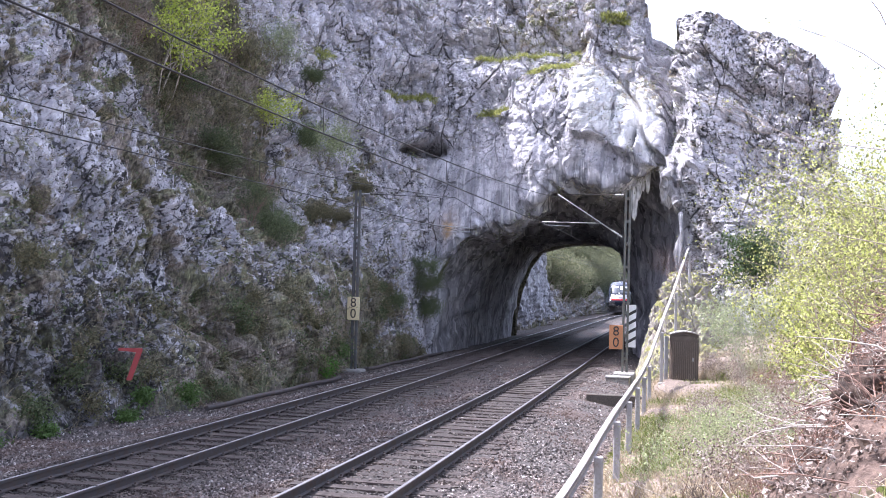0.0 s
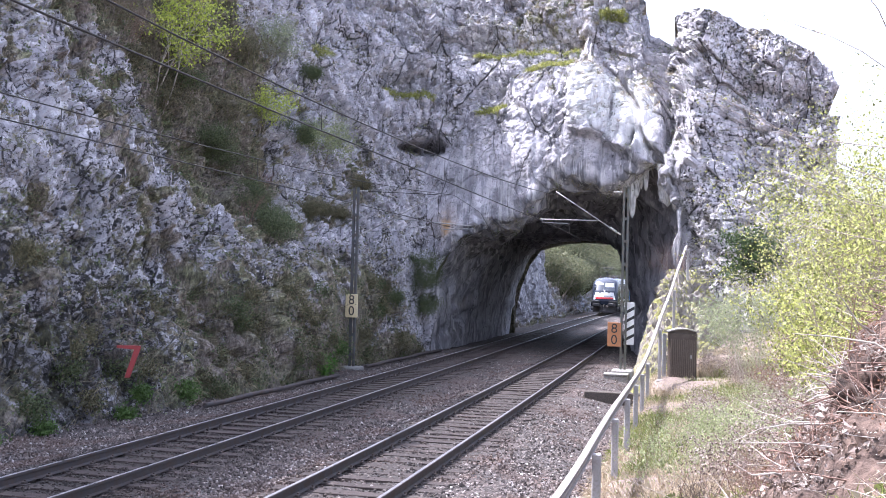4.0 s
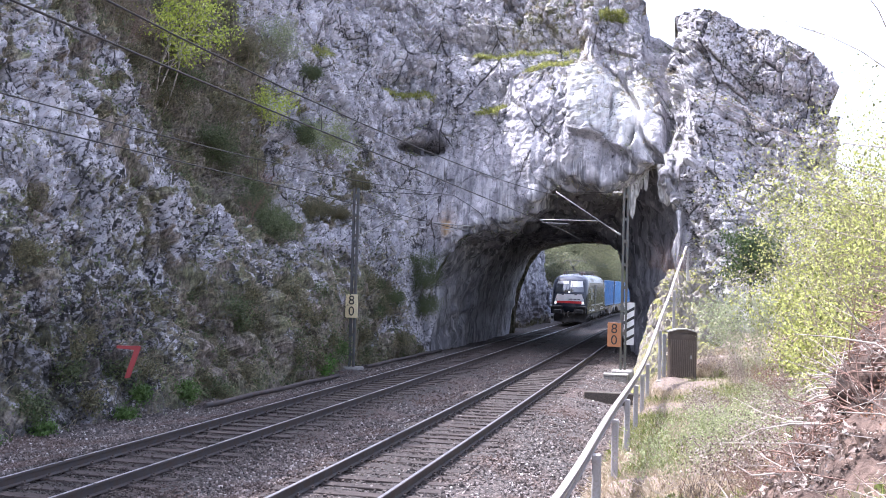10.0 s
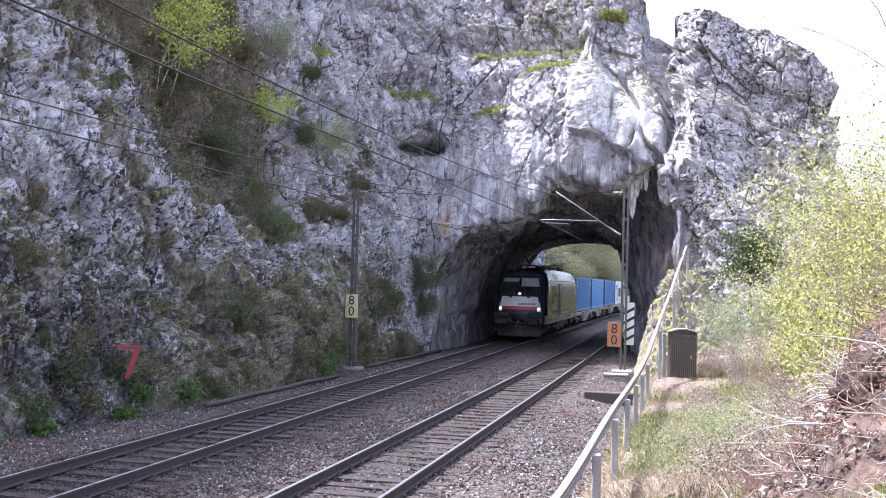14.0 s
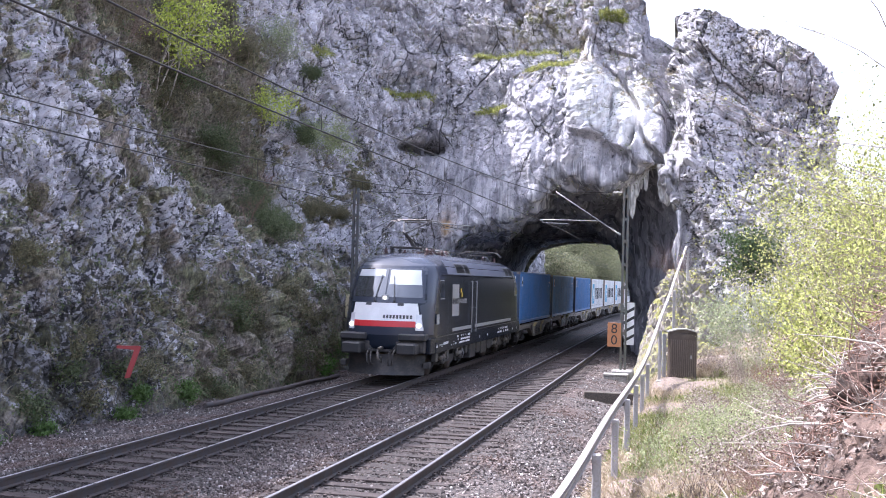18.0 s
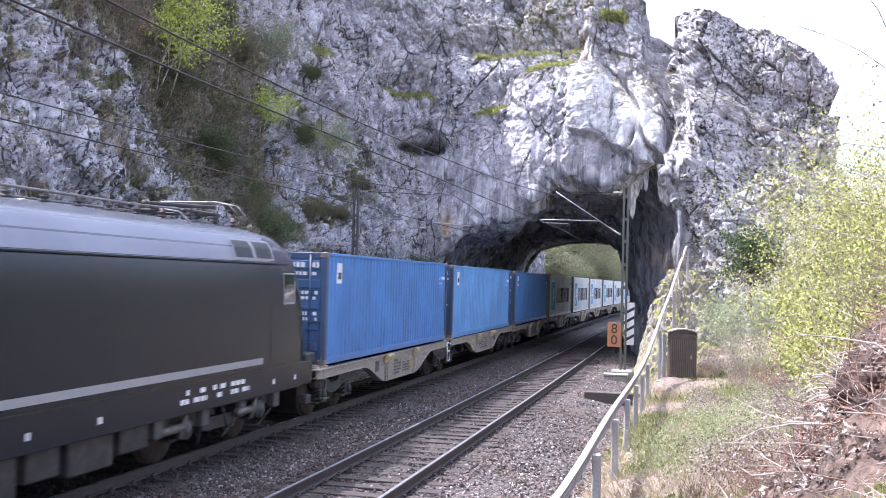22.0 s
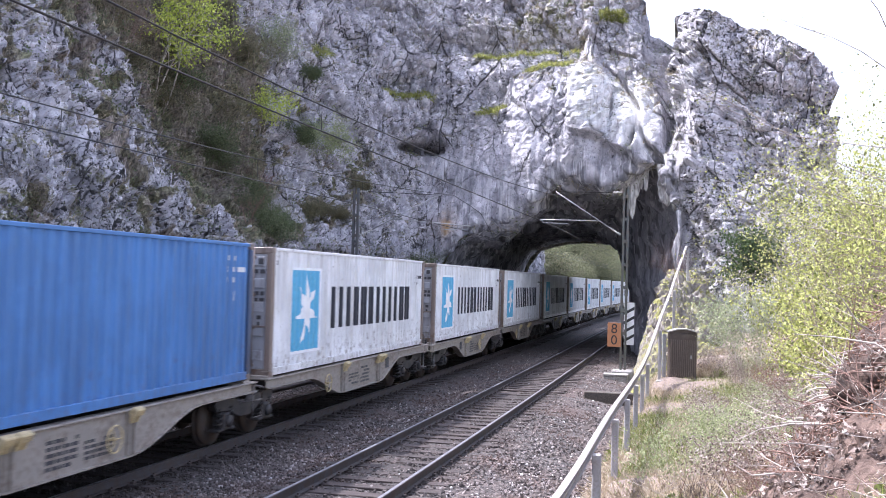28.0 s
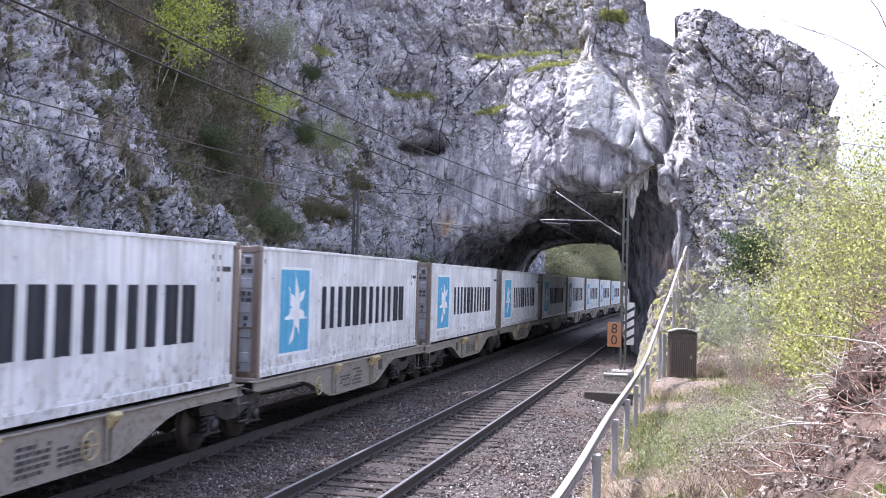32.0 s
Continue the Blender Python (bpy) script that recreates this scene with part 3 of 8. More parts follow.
def build_face():
    nu, nv = 1250, 400
    F = along(FACE, nu, 2)
    foot = np.stack([F[:, 0], F[:, 1], np.where(F[:, 2] < 0, -0.9, F[:, 2])], -1)
    rim = F[:, 3:6]
    v = np.linspace(0, 1, nv)
    fr = (foot[:, 2] + 0.9) / (rim[:, 2] + 0.9)       # the face begins above the opening
    h = fr[:, None] + (1 - fr[:, None]) * v[None, :]
    # above the opening the wall stands nearly upright before it leans back
    over = smoothstep(0.02, 0.2, fr)[:, None]
    steep = 1.45 + 0.9 * smoothstep(-3.2, 1.0, F[:, 1])[:, None] - 1.1 * smoothstep(3.8, 5.2, F[:, 1])[:, None]
    beside = 1.15 + 0.9 * smoothstep(37, 43.5, F[:, 0])[:, None] * smoothstep(0, -3.5, F[:, 1])[:, None]
    lean = (1 - over) * h ** beside + over * v[None, :] ** steep
    ground_foot = F[:, :2]
    S = ground_foot[:, 0, None] + (rim[:, 0] - ground_foot[:, 0])[:, None] * lean
    O = ground_foot[:, 1, None] + (rim[:, 1] - ground_foot[:, 1])[:, None] * lean
    Z = -0.9 + (rim[:, 2, None] + 0.9) * h
    # the edge of the opening is rounded over into the tunnel
    S = S + over * 0.7 * np.clip(1 - v / 0.07, 0, 1)[None, :] ** 2
    left = smoothstep(41, 30, S) * smoothstep(-1.5, -3.2, O)
    # a step back above the low wall beside the line, and terraces higher up
    O = O - left * (0.35 * smoothstep(3.0, 3.5, Z) + 0.9 * smoothstep(7.5, 9.5, Z + 0.10 * S))
    P = line(S, O, Z)
    N = outward(P)
    if N[nu // 2, nv // 2, 1] > 0:
        N = -N
    calm = smoothstep(-4.5, -3.0, O) * smoothstep(12.5, 8.5, Z) * smoothstep(9.0, 7.6, O)
    amount = 0.66 + 0.34 * left - 0.50 * calm - 0.26 * (1 - calm) * smoothstep(-4.0, -1.5, O) * smoothstep(8.0, 7.2, O) * smoothstep(17.5, 15.5, Z)
    # overhang with a pale slab above it, a slit and a hollow in it, ledges, and the cleft beside the pinnacle
    lip = 10.3 - 0.42 * (O - 4.2)
    slab = smoothstep(3.4, 4.3, O) * smoothstep(7.6, 6.8, O)
    push = slab * (0.6 * smoothstep(lip - 0.25, lip + 0.15, Z) * smoothstep(lip + 4.0, lip + 2.4, Z))
    push -= 1.0 * np.exp(-(((O - 6.8) / 0.15) ** 2 + ((Z - 10.0) / 0.6) ** 2))
    push -= 1.3 * np.exp(-(((O + 4.0) / 0.7) ** 2 + ((Z - 10.2) / 0.38) ** 2)) * smoothstep(40.5, 42.0, S)
    push -= 1.1 * np.exp(-((O - (8.0 + 0.05 * (13 - Z) + 0.2 * np.sin(Z * 1.3))) / 0.22) ** 2) * smoothstep(8.6, 10.5, Z)
    push -= 0.9 * np.exp(-((O - (6.15 + (13.0 - Z) * 0.40 + 0.12 * np.sin(Z * 2.3))) / 0.12) ** 2) * smoothstep(8.2, 9.0, Z) * smoothstep(14.0, 13.0, Z)
    wob = 0.5 * vnoise(np.stack([S * 0.4, O * 0.4, S * 0], -1), 171)
    front = smoothstep(38, 42, S) * smoothstep(8.5, 7.5, O)
    for zl, o0, o1, deep in ((15.1, -4.6, 3.6, 1.0), (12.9, -6.0, -4.0, 0.7), (12.2, -1.6, 0.3, 0.6), (16.9, -3.5, 0.5, 0.5), (13.8, 1.2, 4.0, 0.5), (14.2, -9.5, -7.6, 0.6)):
        push -= front * deep * smoothstep(zl - 0.1, zl + 0.25, Z + wob) * smoothstep(zl + 2.2, zl + 0.8, Z + wob) * smoothstep(o0 - 0.6, o0 + 0.4, O) * smoothstep(o1 + 0.6, o1 - 0.4, O)
    for zl in (4.2, 8.8, 11.6):
        push -= 0.35 * smoothstep(9.2, 9.8, O) * smoothstep(zl - 0.1, zl + 0.1, Z + wob) * smoothstep(zl + 1.6, zl + 0.5, Z + wob)
    pillar = 8.45 + 0.05 * (13 - Z) + 0.2 * np.sin(Z * 1.3)
    push += 0.95 * smoothstep(pillar, pillar + 0.35, O) * smoothstep(11.6, 9.9, O) * smoothstep(4.5, 7.5, Z)
    push += calm * 0.14 * (vnoise(np.stack([O * 1.6, S * 0.3, Z * 0.16], -1), 173) + 0.6 * vnoise(np.stack([O * 4.0, S * 0.3, Z * 0.3], -1), 174))
    push += 0.8 * smoothstep(6.5, 12.0, Z) * smoothstep(17.0, 12.8, Z) * smoothstep(-3.5, 2.5, O) * smoothstep(5.6, 4.0, O)
    P = P + N * push[..., None]
    keep_edge = smoothstep(0.0, 0.06, v)[None, :] * 0.75 + 0.25
    Q = roughen(P, N, amount * keep_edge)
    Q = P + (Q - P) * (keep_edge * (1 - 0.45 * calm))[..., None]
    Q = clear_of_line(Q + billow(P) * (1 - 0.8 * smoothstep(0.02, 0.16, v))[None, :, None])
    return S, O, Z, Q, N, F


LEDGES, FACE_AT, CLIFF = [], [], []


def growth(S, O, Z):
    """How overgrown the cliff is: brushy gully between two buttresses, grass strips on their flanks, scrub along the foot."""
    left = smoothstep(-2.6, -3.4, O) * smoothstep(43, 39, S)
    w = 1.0 * vnoise(np.stack([S * 0.5, Z * 0.5, S * 0], -1), 175) + 0.9 * vnoise(np.stack([S * 1.7, Z * 1.7, S * 0], -1), 176) + 0.5 * vnoise(np.stack([S * 4.2, Z * 4.2, S * 0], -1), 177)
    s, z = S + w, Z + 0.8 * w

    def band(x, a, b, soft=0.7):
        return smoothstep(a - soft, a + soft, x) * smoothstep(b + soft, b - soft, x)
    west = np.interp(Z, [4.0, 6.0, 8.5, 9.6, 11.0], [26.6, 26.2, 24.6, 22.5, 18.4])
    east = np.interp(Z, [4.0, 6.0, 8.0, 10.0, 13.0, 16.0], [29.6, 31.2, 32.8, 33.0, 33.2, 34.0])
    gully = smoothstep(west - 0.6, west + 0.6, s) * smoothstep(east + 0.9, east - 0.9, s) * smoothstep(4.0, 4.8, Z)
    strip1 = 0.85 * band(s, 18.5, 20.2) * smoothstep(3.6, 4.4, Z) * smoothstep(11, 9.5, Z)
    foot = 0.66 * smoothstep(18.5, 20.5, s) * smoothstep(40, 36, s) * smoothstep(3.7, 2.9, z)
    foot = np.maximum(foot, (0.45 + 0.4 * smoothstep(1.0, 0.2, Z)) * smoothstep(2.2, 1.0, Z + 0.5 * w) * smoothstep(42.5, 41, S) * (0.45 + 0.55 * smoothstep(16.5, 19.5, S)))
    patch = 0.0
    for ps, pz, a, b in ((14.5, 4.6, 1.1, 0.5), (13.2, 3.1, 0.9, 0.35), (35.0, 6.0, 1.6, 0.6), (38.5, 7.6, 2.2, 0.35), (23.0, 5.2, 0.7, 0.8), (36.5, 11.0, 1.5, 0.4), (40.5, 9.0, 1.6, 0.3), (31.0, 4.7, 1.4, 0.4), (15.3, 8.2, 0.35, 1.2)):
        patch = np.maximum(patch, np.exp(-(((s - ps) / a) ** 2 + ((z - pz) / b) ** 2)))
    crown = smoothstep(9.3, 10.2, O) * smoothstep(11.5, 14.5, Z) * 0.32 + smoothstep(15.0, 15.6, Z) * smoothstep(41, 44, S) * smoothstep(-4, 1, O) * smoothstep(6, 4, O) * 0.45
    upper = 0.10 * smoothstep(12.5, 15, Z) * smoothstep(44, 40, S) + 0.34 - 0.16 * smoothstep(33, 36, S) * smoothstep(4.5, 6.0, Z) + 0.1 * smoothstep(4.5, 3.0, Z)
    return np.clip(crown + left * np.maximum.reduce([gully, strip1, foot, patch, upper]), 0, 1)


def on_face(s, z):
    """The point of the cliff beside the line at a distance and height, and its offset."""
    S, O, Z, Q = FACE_AT[0]
    d = (S - s) ** 2 + (Z - z) ** 2 + np.where(O > -2.8, 1e6, 0)
    i = np.unravel_index(np.argmin(d), d.shape)
    return tuple(float(v) for v in Q[i])


def build_cliff():
    S, O, Z, Q, N, F = build_face()
    nu, nv = S.shape
    # over the rim and down behind
    rim = Q[:, -1:, :]
    r = F[:, 3:6]
    back_s = np.where(r[:, 1] < -4.5, r[:, 0], np.maximum(r[:, 0] + 3, 66.5))
    back_o = np.where(r[:, 1] < -4.5, r[:, 1] - 40, r[:, 1])
    back_z = np.where(r[:, 1] < -4.5, r[:, 2] + 9, r[:, 2] * 0.75)
    B = line(back_s, back_o, back_z)[:, None, :]
    far_low = np.interp(F[:, 1], [p[0] for p in BORE_FAR[1:-1]], [p[1] for p in BORE_FAR[1:-1]], left=-1, right=-1)
    D = line(np.where(r[:, 1] < -4.5, r[:, 0], back_s + 1.5), np.where(r[:, 1] < -4.5, back_o - 12, F[:, 1]), np.where(r[:, 1] < -4.5, -2, far_low))[:, None, :]
    t1 = np.linspace(0, 1, 26)[None, 1:, None]
    t2 = np.linspace(0, 1, 12)[None, 1:, None]
    top = rim + (B - rim) * t1
    top[..., 2] += fbm(top * 0.3, 4, 21) * 1.0 * np.minimum(t1[..., 0] * 4, 1)
    V = np.concatenate([Q, top, B + (D - B) * t2], 1)
    m = V.shape[1]
    a = np.arange(nu * m).reshape(nu, m)
    faces = np.stack([a[:-1, :-1], a[1:, :-1], a[1:, 1:], a[:-1, 1:]], -1).reshape(-1, 4)
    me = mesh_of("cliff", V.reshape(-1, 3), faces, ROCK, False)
    pad = np.zeros((nu, m - nv))
    ln = lambda x, fill=0.0: np.concatenate([x, pad + fill], 1)
    smooth_wall = smoothstep(-3.8, -2.0, O) * smoothstep(11.0, 7.5, Z + 1.2 * np.sin(O * 1.1)) * smoothstep(9.5, 8.0, O)
    attribute(me, "streak", ln(np.clip(smooth_wall * 0.9 + smoothstep(5, 6.5, O) * smoothstep(8.5, 7.6, O) * 0.5, 0, 1)))
    # black, damp and mossy rock at the near foot of the wall
    damp = smoothstep(18.5, 16.0, S + 0.8 * np.sin(Z * 2.1)) * smoothstep(2.6, 1.4, Z + 0.4 * np.sin(S * 1.7)) * smoothstep(-3.4, -4.0, O)
    # dark band round the mouth: shade painted over its sunlit edge
    attribute(me, "darkening", ln(smoothstep(1.6, 0.2, np.abs(Z - np.interp(O, [p[0] for p in BORE_NEAR[1:-1]], [p[1] for p in BORE_NEAR[1:-1]]))) * smoothstep(-3.4, -2.2, O) * smoothstep(9.9, 9.2, O) * 0.7))
    zone = growth(S, O, Z)
    attribute(me, "turf", ln(zone, 0.9))
    wet = smoothstep(30, 24, S) * smoothstep(5.2, 2.8, Z) * smoothstep(-3.0, -3.6, O)
    attribute(me, "pit", ln(np.clip(wet + 0.6 * smoothstep(2.0, 1.0, np.abs(S - 23.5)) * smoothstep(5.0, 6.5, Z) * smoothstep(-3.0, -3.6, O), 0, 1) - 0.6 * smoothstep(30.5, 34, S) * smoothstep(4, 6, Z) * smoothstep(9.5, 8.0, O)))
    lip = 10.3 - 0.42 * (O - 4.2)
    attribute(me, "slab", ln(smoothstep(3.5, 4.2, O) * smoothstep(7.9, 7.2, O) * smoothstep(lip + 0.1, lip + 0.5, Z) * smoothstep(lip + 4.3, lip + 2.6, Z)))
    at = np.exp(-(((O + 2.9) / 0.5) ** 2 + ((Z - 6.1) / 0.7) ** 2))
    attribute(me, "ochre", ln(at))
    # damp rock, plus painted shade inside the slit and the hollow
    attribute(me, "shade_and_damp", ln(np.clip(0.62 * damp * smoothstep(-0.5, 0.3, vnoise(Q * 1.6, 178)) + np.exp(-(((O - 6.8) / 0.14) ** 2 + ((Z - 10.0) / 0.6) ** 2)) + np.exp(-(((O + 4.0) / 0.7) ** 2 + ((Z - 10.15) / 0.36) ** 2)) * smoothstep(40.5, 42.0, S), 0, 1)))
    # places for tufts: points of the face, their outward direction and how overgrown they are
    tq = np.clip(zone * smoothstep(-1.5, -3.2, O) + 0.8 * smoothstep(0.5, 0.85, outward(Q)[..., 2] * np.sign(N[..., 2] + 1e-9)), 0, 1)
    r = np.random.RandomState(4)
    pick = (r.rand(*tq.shape) < tq ** 2 * (0.06 + 0.05 * smoothstep(4.0, 2.0, Z))) & (O > -11) & (S > 9)
    FACE_AT.append((S, O, Z, Q))
    LEDGES.append((Q[pick], N[pick], tq[pick]))
    strip_ = np.zeros(S.shape, bool)
    for zl, o0, o1 in ((15.1, -4.4, 3.6), (12.9, -6.0, -4.2), (12.2, -1.4, 0.2), (13.8, 1.4, 3.4), (16.9, 4.6, 6.0), (14.2, -9.5, -7.6)):
        wob = 0.5 * vnoise(np.stack([S * 0.4, O * 0.4, S * 0], -1), 171)
        strip_ |= (np.abs(Z + wob - zl - 0.1) < 0.28) & (O > o0) & (O < o1) & (S > 38.5) & (vnoise(Q * 0.5, 172) > -0.25)
    strip_ &= r.rand(*S.shape) < 0.3
    LEDGES.append((Q[strip_], N[strip_]))
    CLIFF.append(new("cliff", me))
    tagged(CLIFF[0], "weathered grey limestone cliff pierced by the railway", "cliff", kind="structure")


def build_drips():
    """Pale calcite curtains and stalactites that hang at the lip of the overhang."""
    k = Nodes("calcite", 0.8)
    n = k.noise(3.0, 5, 0.6, k.stretch(2.2, 2.2, 0.3))
    k.colour(k.ramp(n, [(0.36, (0.26, 0.245, 0.23)), (0.5, (0.52, 0.505, 0.49)), (0.64, (0.74, 0.725, 0.71))])).bump(n, 0.7, 0.06)
    rs = np.random.RandomState(88)
    for o, z, ln, wd in ((5.55, 8.3, 0.7, 0.20), (6.1, 8.4, 0.9, 0.22), (6.55, 8.5, 2.1, 0.24), (6.85, 8.6, 1.3, 0.24), (7.15, 8.9, 1.2, 0.17), (7.95, 8.9, 1.8, 0.24), (8.3, 8.4, 1.5, 0.30), (8.5, 8.0, 1.3, 0.24), (8.2, 8.8, 0.9, 0.16), (4.9, 8.2, 0.5, 0.2), (7.0, 8.7, 0.9, 0.14)):
        s = float(np.interp(o, [3, 4.6, 7, 8.8], [43.1, 42.8, 42.0, 41.2])) + 0.15
        a, v = np.meshgrid(np.linspace(0, 2 * math.pi, 15), np.linspace(0, 1, 22), indexing="ij")
        r = wd * (1 - 0.62 * v ** 1.4) * (1 + 0.18 * np.sin(a * 3 + v * 4 + o)) * smoothstep(1.02, 0.86, v)
        q = np.stack([o + r * np.cos(a) + 0.1 * v * math.sin(o * 9), s + 0.6 * r * np.sin(a) + 0.25 * v, z - ln * v], -1)
        q[..., :2] += (0.05 * vnoise(q * 4.0, 230))[..., None] * np.sin(a / 2)[..., None]
        share("stalactite", mesh_of("stalactite", line(q[..., 1], q[..., 0], q[..., 2]).reshape(-1, 3), grid_faces(15, 22), k.m, True), CLIFF[0], Matrix(), "pale hanging calcite")


def build_bore():
    near, far = along([(o, z) for o, z in BORE_NEAR], 150), along([(o, z) for o, z in BORE_FAR], 150)
    n = 110
    t = np.linspace(0, 1, n)
    mouth = np.interp(near[:, 0], [-3.6, 0, 4.4, 7, 9.1], [43.6, 43.4, 42.4, 41.6, 40.2])
    ease = smoothstep(0.0, 0.42, t)[None, :]
    mouth = mouth + 0.7 * smoothstep(0.0, 3.5, near[:, 1])
    S = mouth[:, None] + (67.0 - mouth[:, None]) * t[None, :]
    O = near[:, 0, None] * (1 - ease) + far[:, 0, None] * ease
    Z = near[:, 1, None] * (1 - ease) + far[:, 1, None] * ease
    P = line(S, O, Z)
    N = outward(P)
    mid = line(55.0, 2.0, 3.0)
    if ((mid - P[75, 60]) * N[75, 60]).sum() < 0:
        N = -N
    f1, gap, ident, to = cells(P * np.array([0.9, 0.9, 0.5]), 140)
    flutes = vnoise(np.stack([S * 1.1, O * 1.1, Z * 0.12], -1), 150) * 0.20 + vnoise(np.stack([S * 2.8, O * 2.8, Z * 0.2], -1), 151) * 0.10
    bumps = ((ident - 0.5) * 0.3 - 0.12 * np.clip(1 - gap / 0.12, 0, 1)) * smoothstep(3.5, 5.0, Z) + fbm(P * 0.9, 3, 152) * 0.14
    Q = P + N * ((flutes + bumps) * smoothstep(0.0, 0.04, t)[None, :] * smoothstep(1.0, 0.9, t)[None, :] - 0.12 * smoothstep(0.0, 0.04, t)[None, :])[..., None]
    Q = Q + billow(P) * (1 - 0.6 * smoothstep(0.2, 0.6, t))[None, :, None]
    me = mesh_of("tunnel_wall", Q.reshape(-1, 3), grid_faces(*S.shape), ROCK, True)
    # darker overhead, paler on the right near the mouth
    attribute(me, "darkening", (0.35 + 0.5 * smoothstep(2.5, 5.5, Z)) * (1 - 0.45 * smoothstep(3.0, 6.0, O) * smoothstep(0.30, 0.10, t)[None, :]))
    attribute(me, "streak", np.full(S.shape, 1.0))
    attribute(me, "turf", np.zeros(S.shape))
    attribute(me, "shade_and_damp", np.zeros(S.shape))
    for a in ("ochre", "pit", "slab"):
        attribute(me, a, np.zeros(S.shape))
    tagged(new("tunnel_wall", me), "dark rock lining of the short tunnel", "tunnel", kind="structure")


def build_far_wall():
    S, V = np.meshgrid(np.concatenate([np.arange(64, 112, 0.25), np.arange(112, 200, 0.8)]), np.linspace(0, 1, 60), indexing="ij")
    Z = -0.9 + V * (13.0 - 9.5 * smoothstep(92, 108, S) + 0.8 * np.sin(S * 0.3))
    O = -4.2 - 1.6 * V ** 1.3 + vnoise(np.stack([S * 0.1, S * 0, Z * 0.1], -1), 5) * 0.5
    P = line(S, O, Z)
    N = outward(P)
    if N[10, 10, 0] < 0:
        N = -N
    Q = roughen(P, N, 0.8)
    me = mesh_of("far_cliff", Q.reshape(-1, 3), grid_faces(*S.shape), ROCK, False)
    # one even darker tone over the whole cutting
    attribute(me, "darkening", np.full(S.shape, 0.62))
    attribute(me, "streak", np.full(S.shape, 0.2))
    attribute(me, "turf", np.clip(smoothstep(0.85, 1.0, V) + 0.55 * smoothstep(88, 112, S) + 0.6 * smoothstep(0.16, 0.04, V), 0, 1))
    attribute(me, "shade_and_damp", np.zeros(S.shape))
    for a in ("ochre", "pit", "slab"):
        attribute(me, a, np.zeros(S.shape))
    tagged(new("far_cliff", me), "grey rock cutting beyond the tunnel", "cliff", kind="structure")


def build_shoulder():
    """The mossy foot of the rock to the right of the tunnel mouth."""
    S, O = np.meshgrid(np.linspace(26.5, 42, 240), np.linspace(6.9, 11.5, 110), indexing="ij")
    climb = np.clip((S - 27.0) / 10.0, 0, 1)
    across = smoothstep(7.0, 8.7, O - 0.25 * np.sin(S)) * (1 - 0.75 * smoothstep(9.4, 11.5, O))
    Z = -0.7 + (0.4 + 4.0 * climb ** 1.15) * across
    P = line(S, O, Z)
    N = outward(P)
    N = np.where(N[..., 2:3] < 0, -N, N)
    f1, gap, ident, to = cells(P * np.array([2.6, 2.6, 2.2]), 190)
    rough = (ident - 0.5) * 0.12 + to[..., 0] * 0.2 - 0.10 * np.clip(1 - gap / 0.2, 0, 1) + fbm(P * 1.8, 4, 191, 0.55) * 0.34
    Q = P + N * (rough * across)[..., None]
    me = mesh_of("mossy_rock", Q.reshape(-1, 3), grid_faces(*S.shape), MOSSY, False)
    tagged(new("mossy_rock", me), "sunlit mossy shoulder of broken rock", "rock", kind="structure")


def mossy_material():
    k = Nodes("mossy_rock", 0.95)
    n, f = k.noise(1.2, 6, 0.7), k.noise(7, 6, 0.7)
    stone = k.ramp(f, [(0.3, (0.10, 0.085, 0.075)), (0.7, (0.36, 0.33, 0.31))])
    moss = k.ramp(f, [(0.3, (0.06, 0.055, 0.02)), (0.5, (0.16, 0.155, 0.045)), (0.7, (0.30, 0.295, 0.09))])
    w = k.math("MULTIPLY", k.facing_up(0.15, 0.55), k.ramp(n, [(0.36, 0.0), (0.50, 1.0)]))
    k.colour(k.mix(w, stone, moss)).bump(k.mix(0.5, n, f), 0.9, 0.08)
    return k.m


MOSSY = mossy_material()
build_shoulder()
build_cliff()
build_drips()
build_bore()
build_far_wall()


# ---- tracks ----
def rail_mesh(off):
    """One running rail as a swept profile along the line."""
    prof = [(-0.062, -0.172), (-0.062, -0.160), (-0.012, -0.140), (-0.010, -0.055), (-0.036, -0.042), (-0.036, -0.006), (-0.026, 0.0),
            (0.026, 0.0), (0.036, -0.006), (0.036, -0.042), (0.010, -0.055), (0.012, -0.140), (0.062, -0.160), (0.062, -0.172)]
    s = np.concatenate([np.arange(-12, 60, 1.5), np.arange(60, 260, 4.0)])
    n = len(prof)
    P = np.stack([line(s, off + o, z) for o, z in prof], 1)
    faces = grid_faces(len(s), n)
    me = mesh_of("rail", P.reshape(-1, 3), faces, [RAIL_SIDE, RAIL_TOP if off < 2 else RAIL_DULL])
    top = np.zeros((len(s) - 1, n - 1), np.int32)
    top[:, 6] = 1
    me.polygons.foreach_set("material_index", top.reshape(-1))
    return me


def sleeper_mesh(seed):
    bm = bmesh.new()
    box(bm, (-1.3, -0.13, -0.33), (1.3, 0.13, -0.178), 0.012)
    r = random.Random(seed)
    for v in bm.verts:
        v.co.z += r.uniform(-0.008, 0.004)
        v.co.y += r.uniform(-0.008, 0.008)
    me = bpy.data.meshes.new("sleeper")
    bm.to_mesh(me)
    bm.free()
    me.materials.append(SLEEPER)
    return me


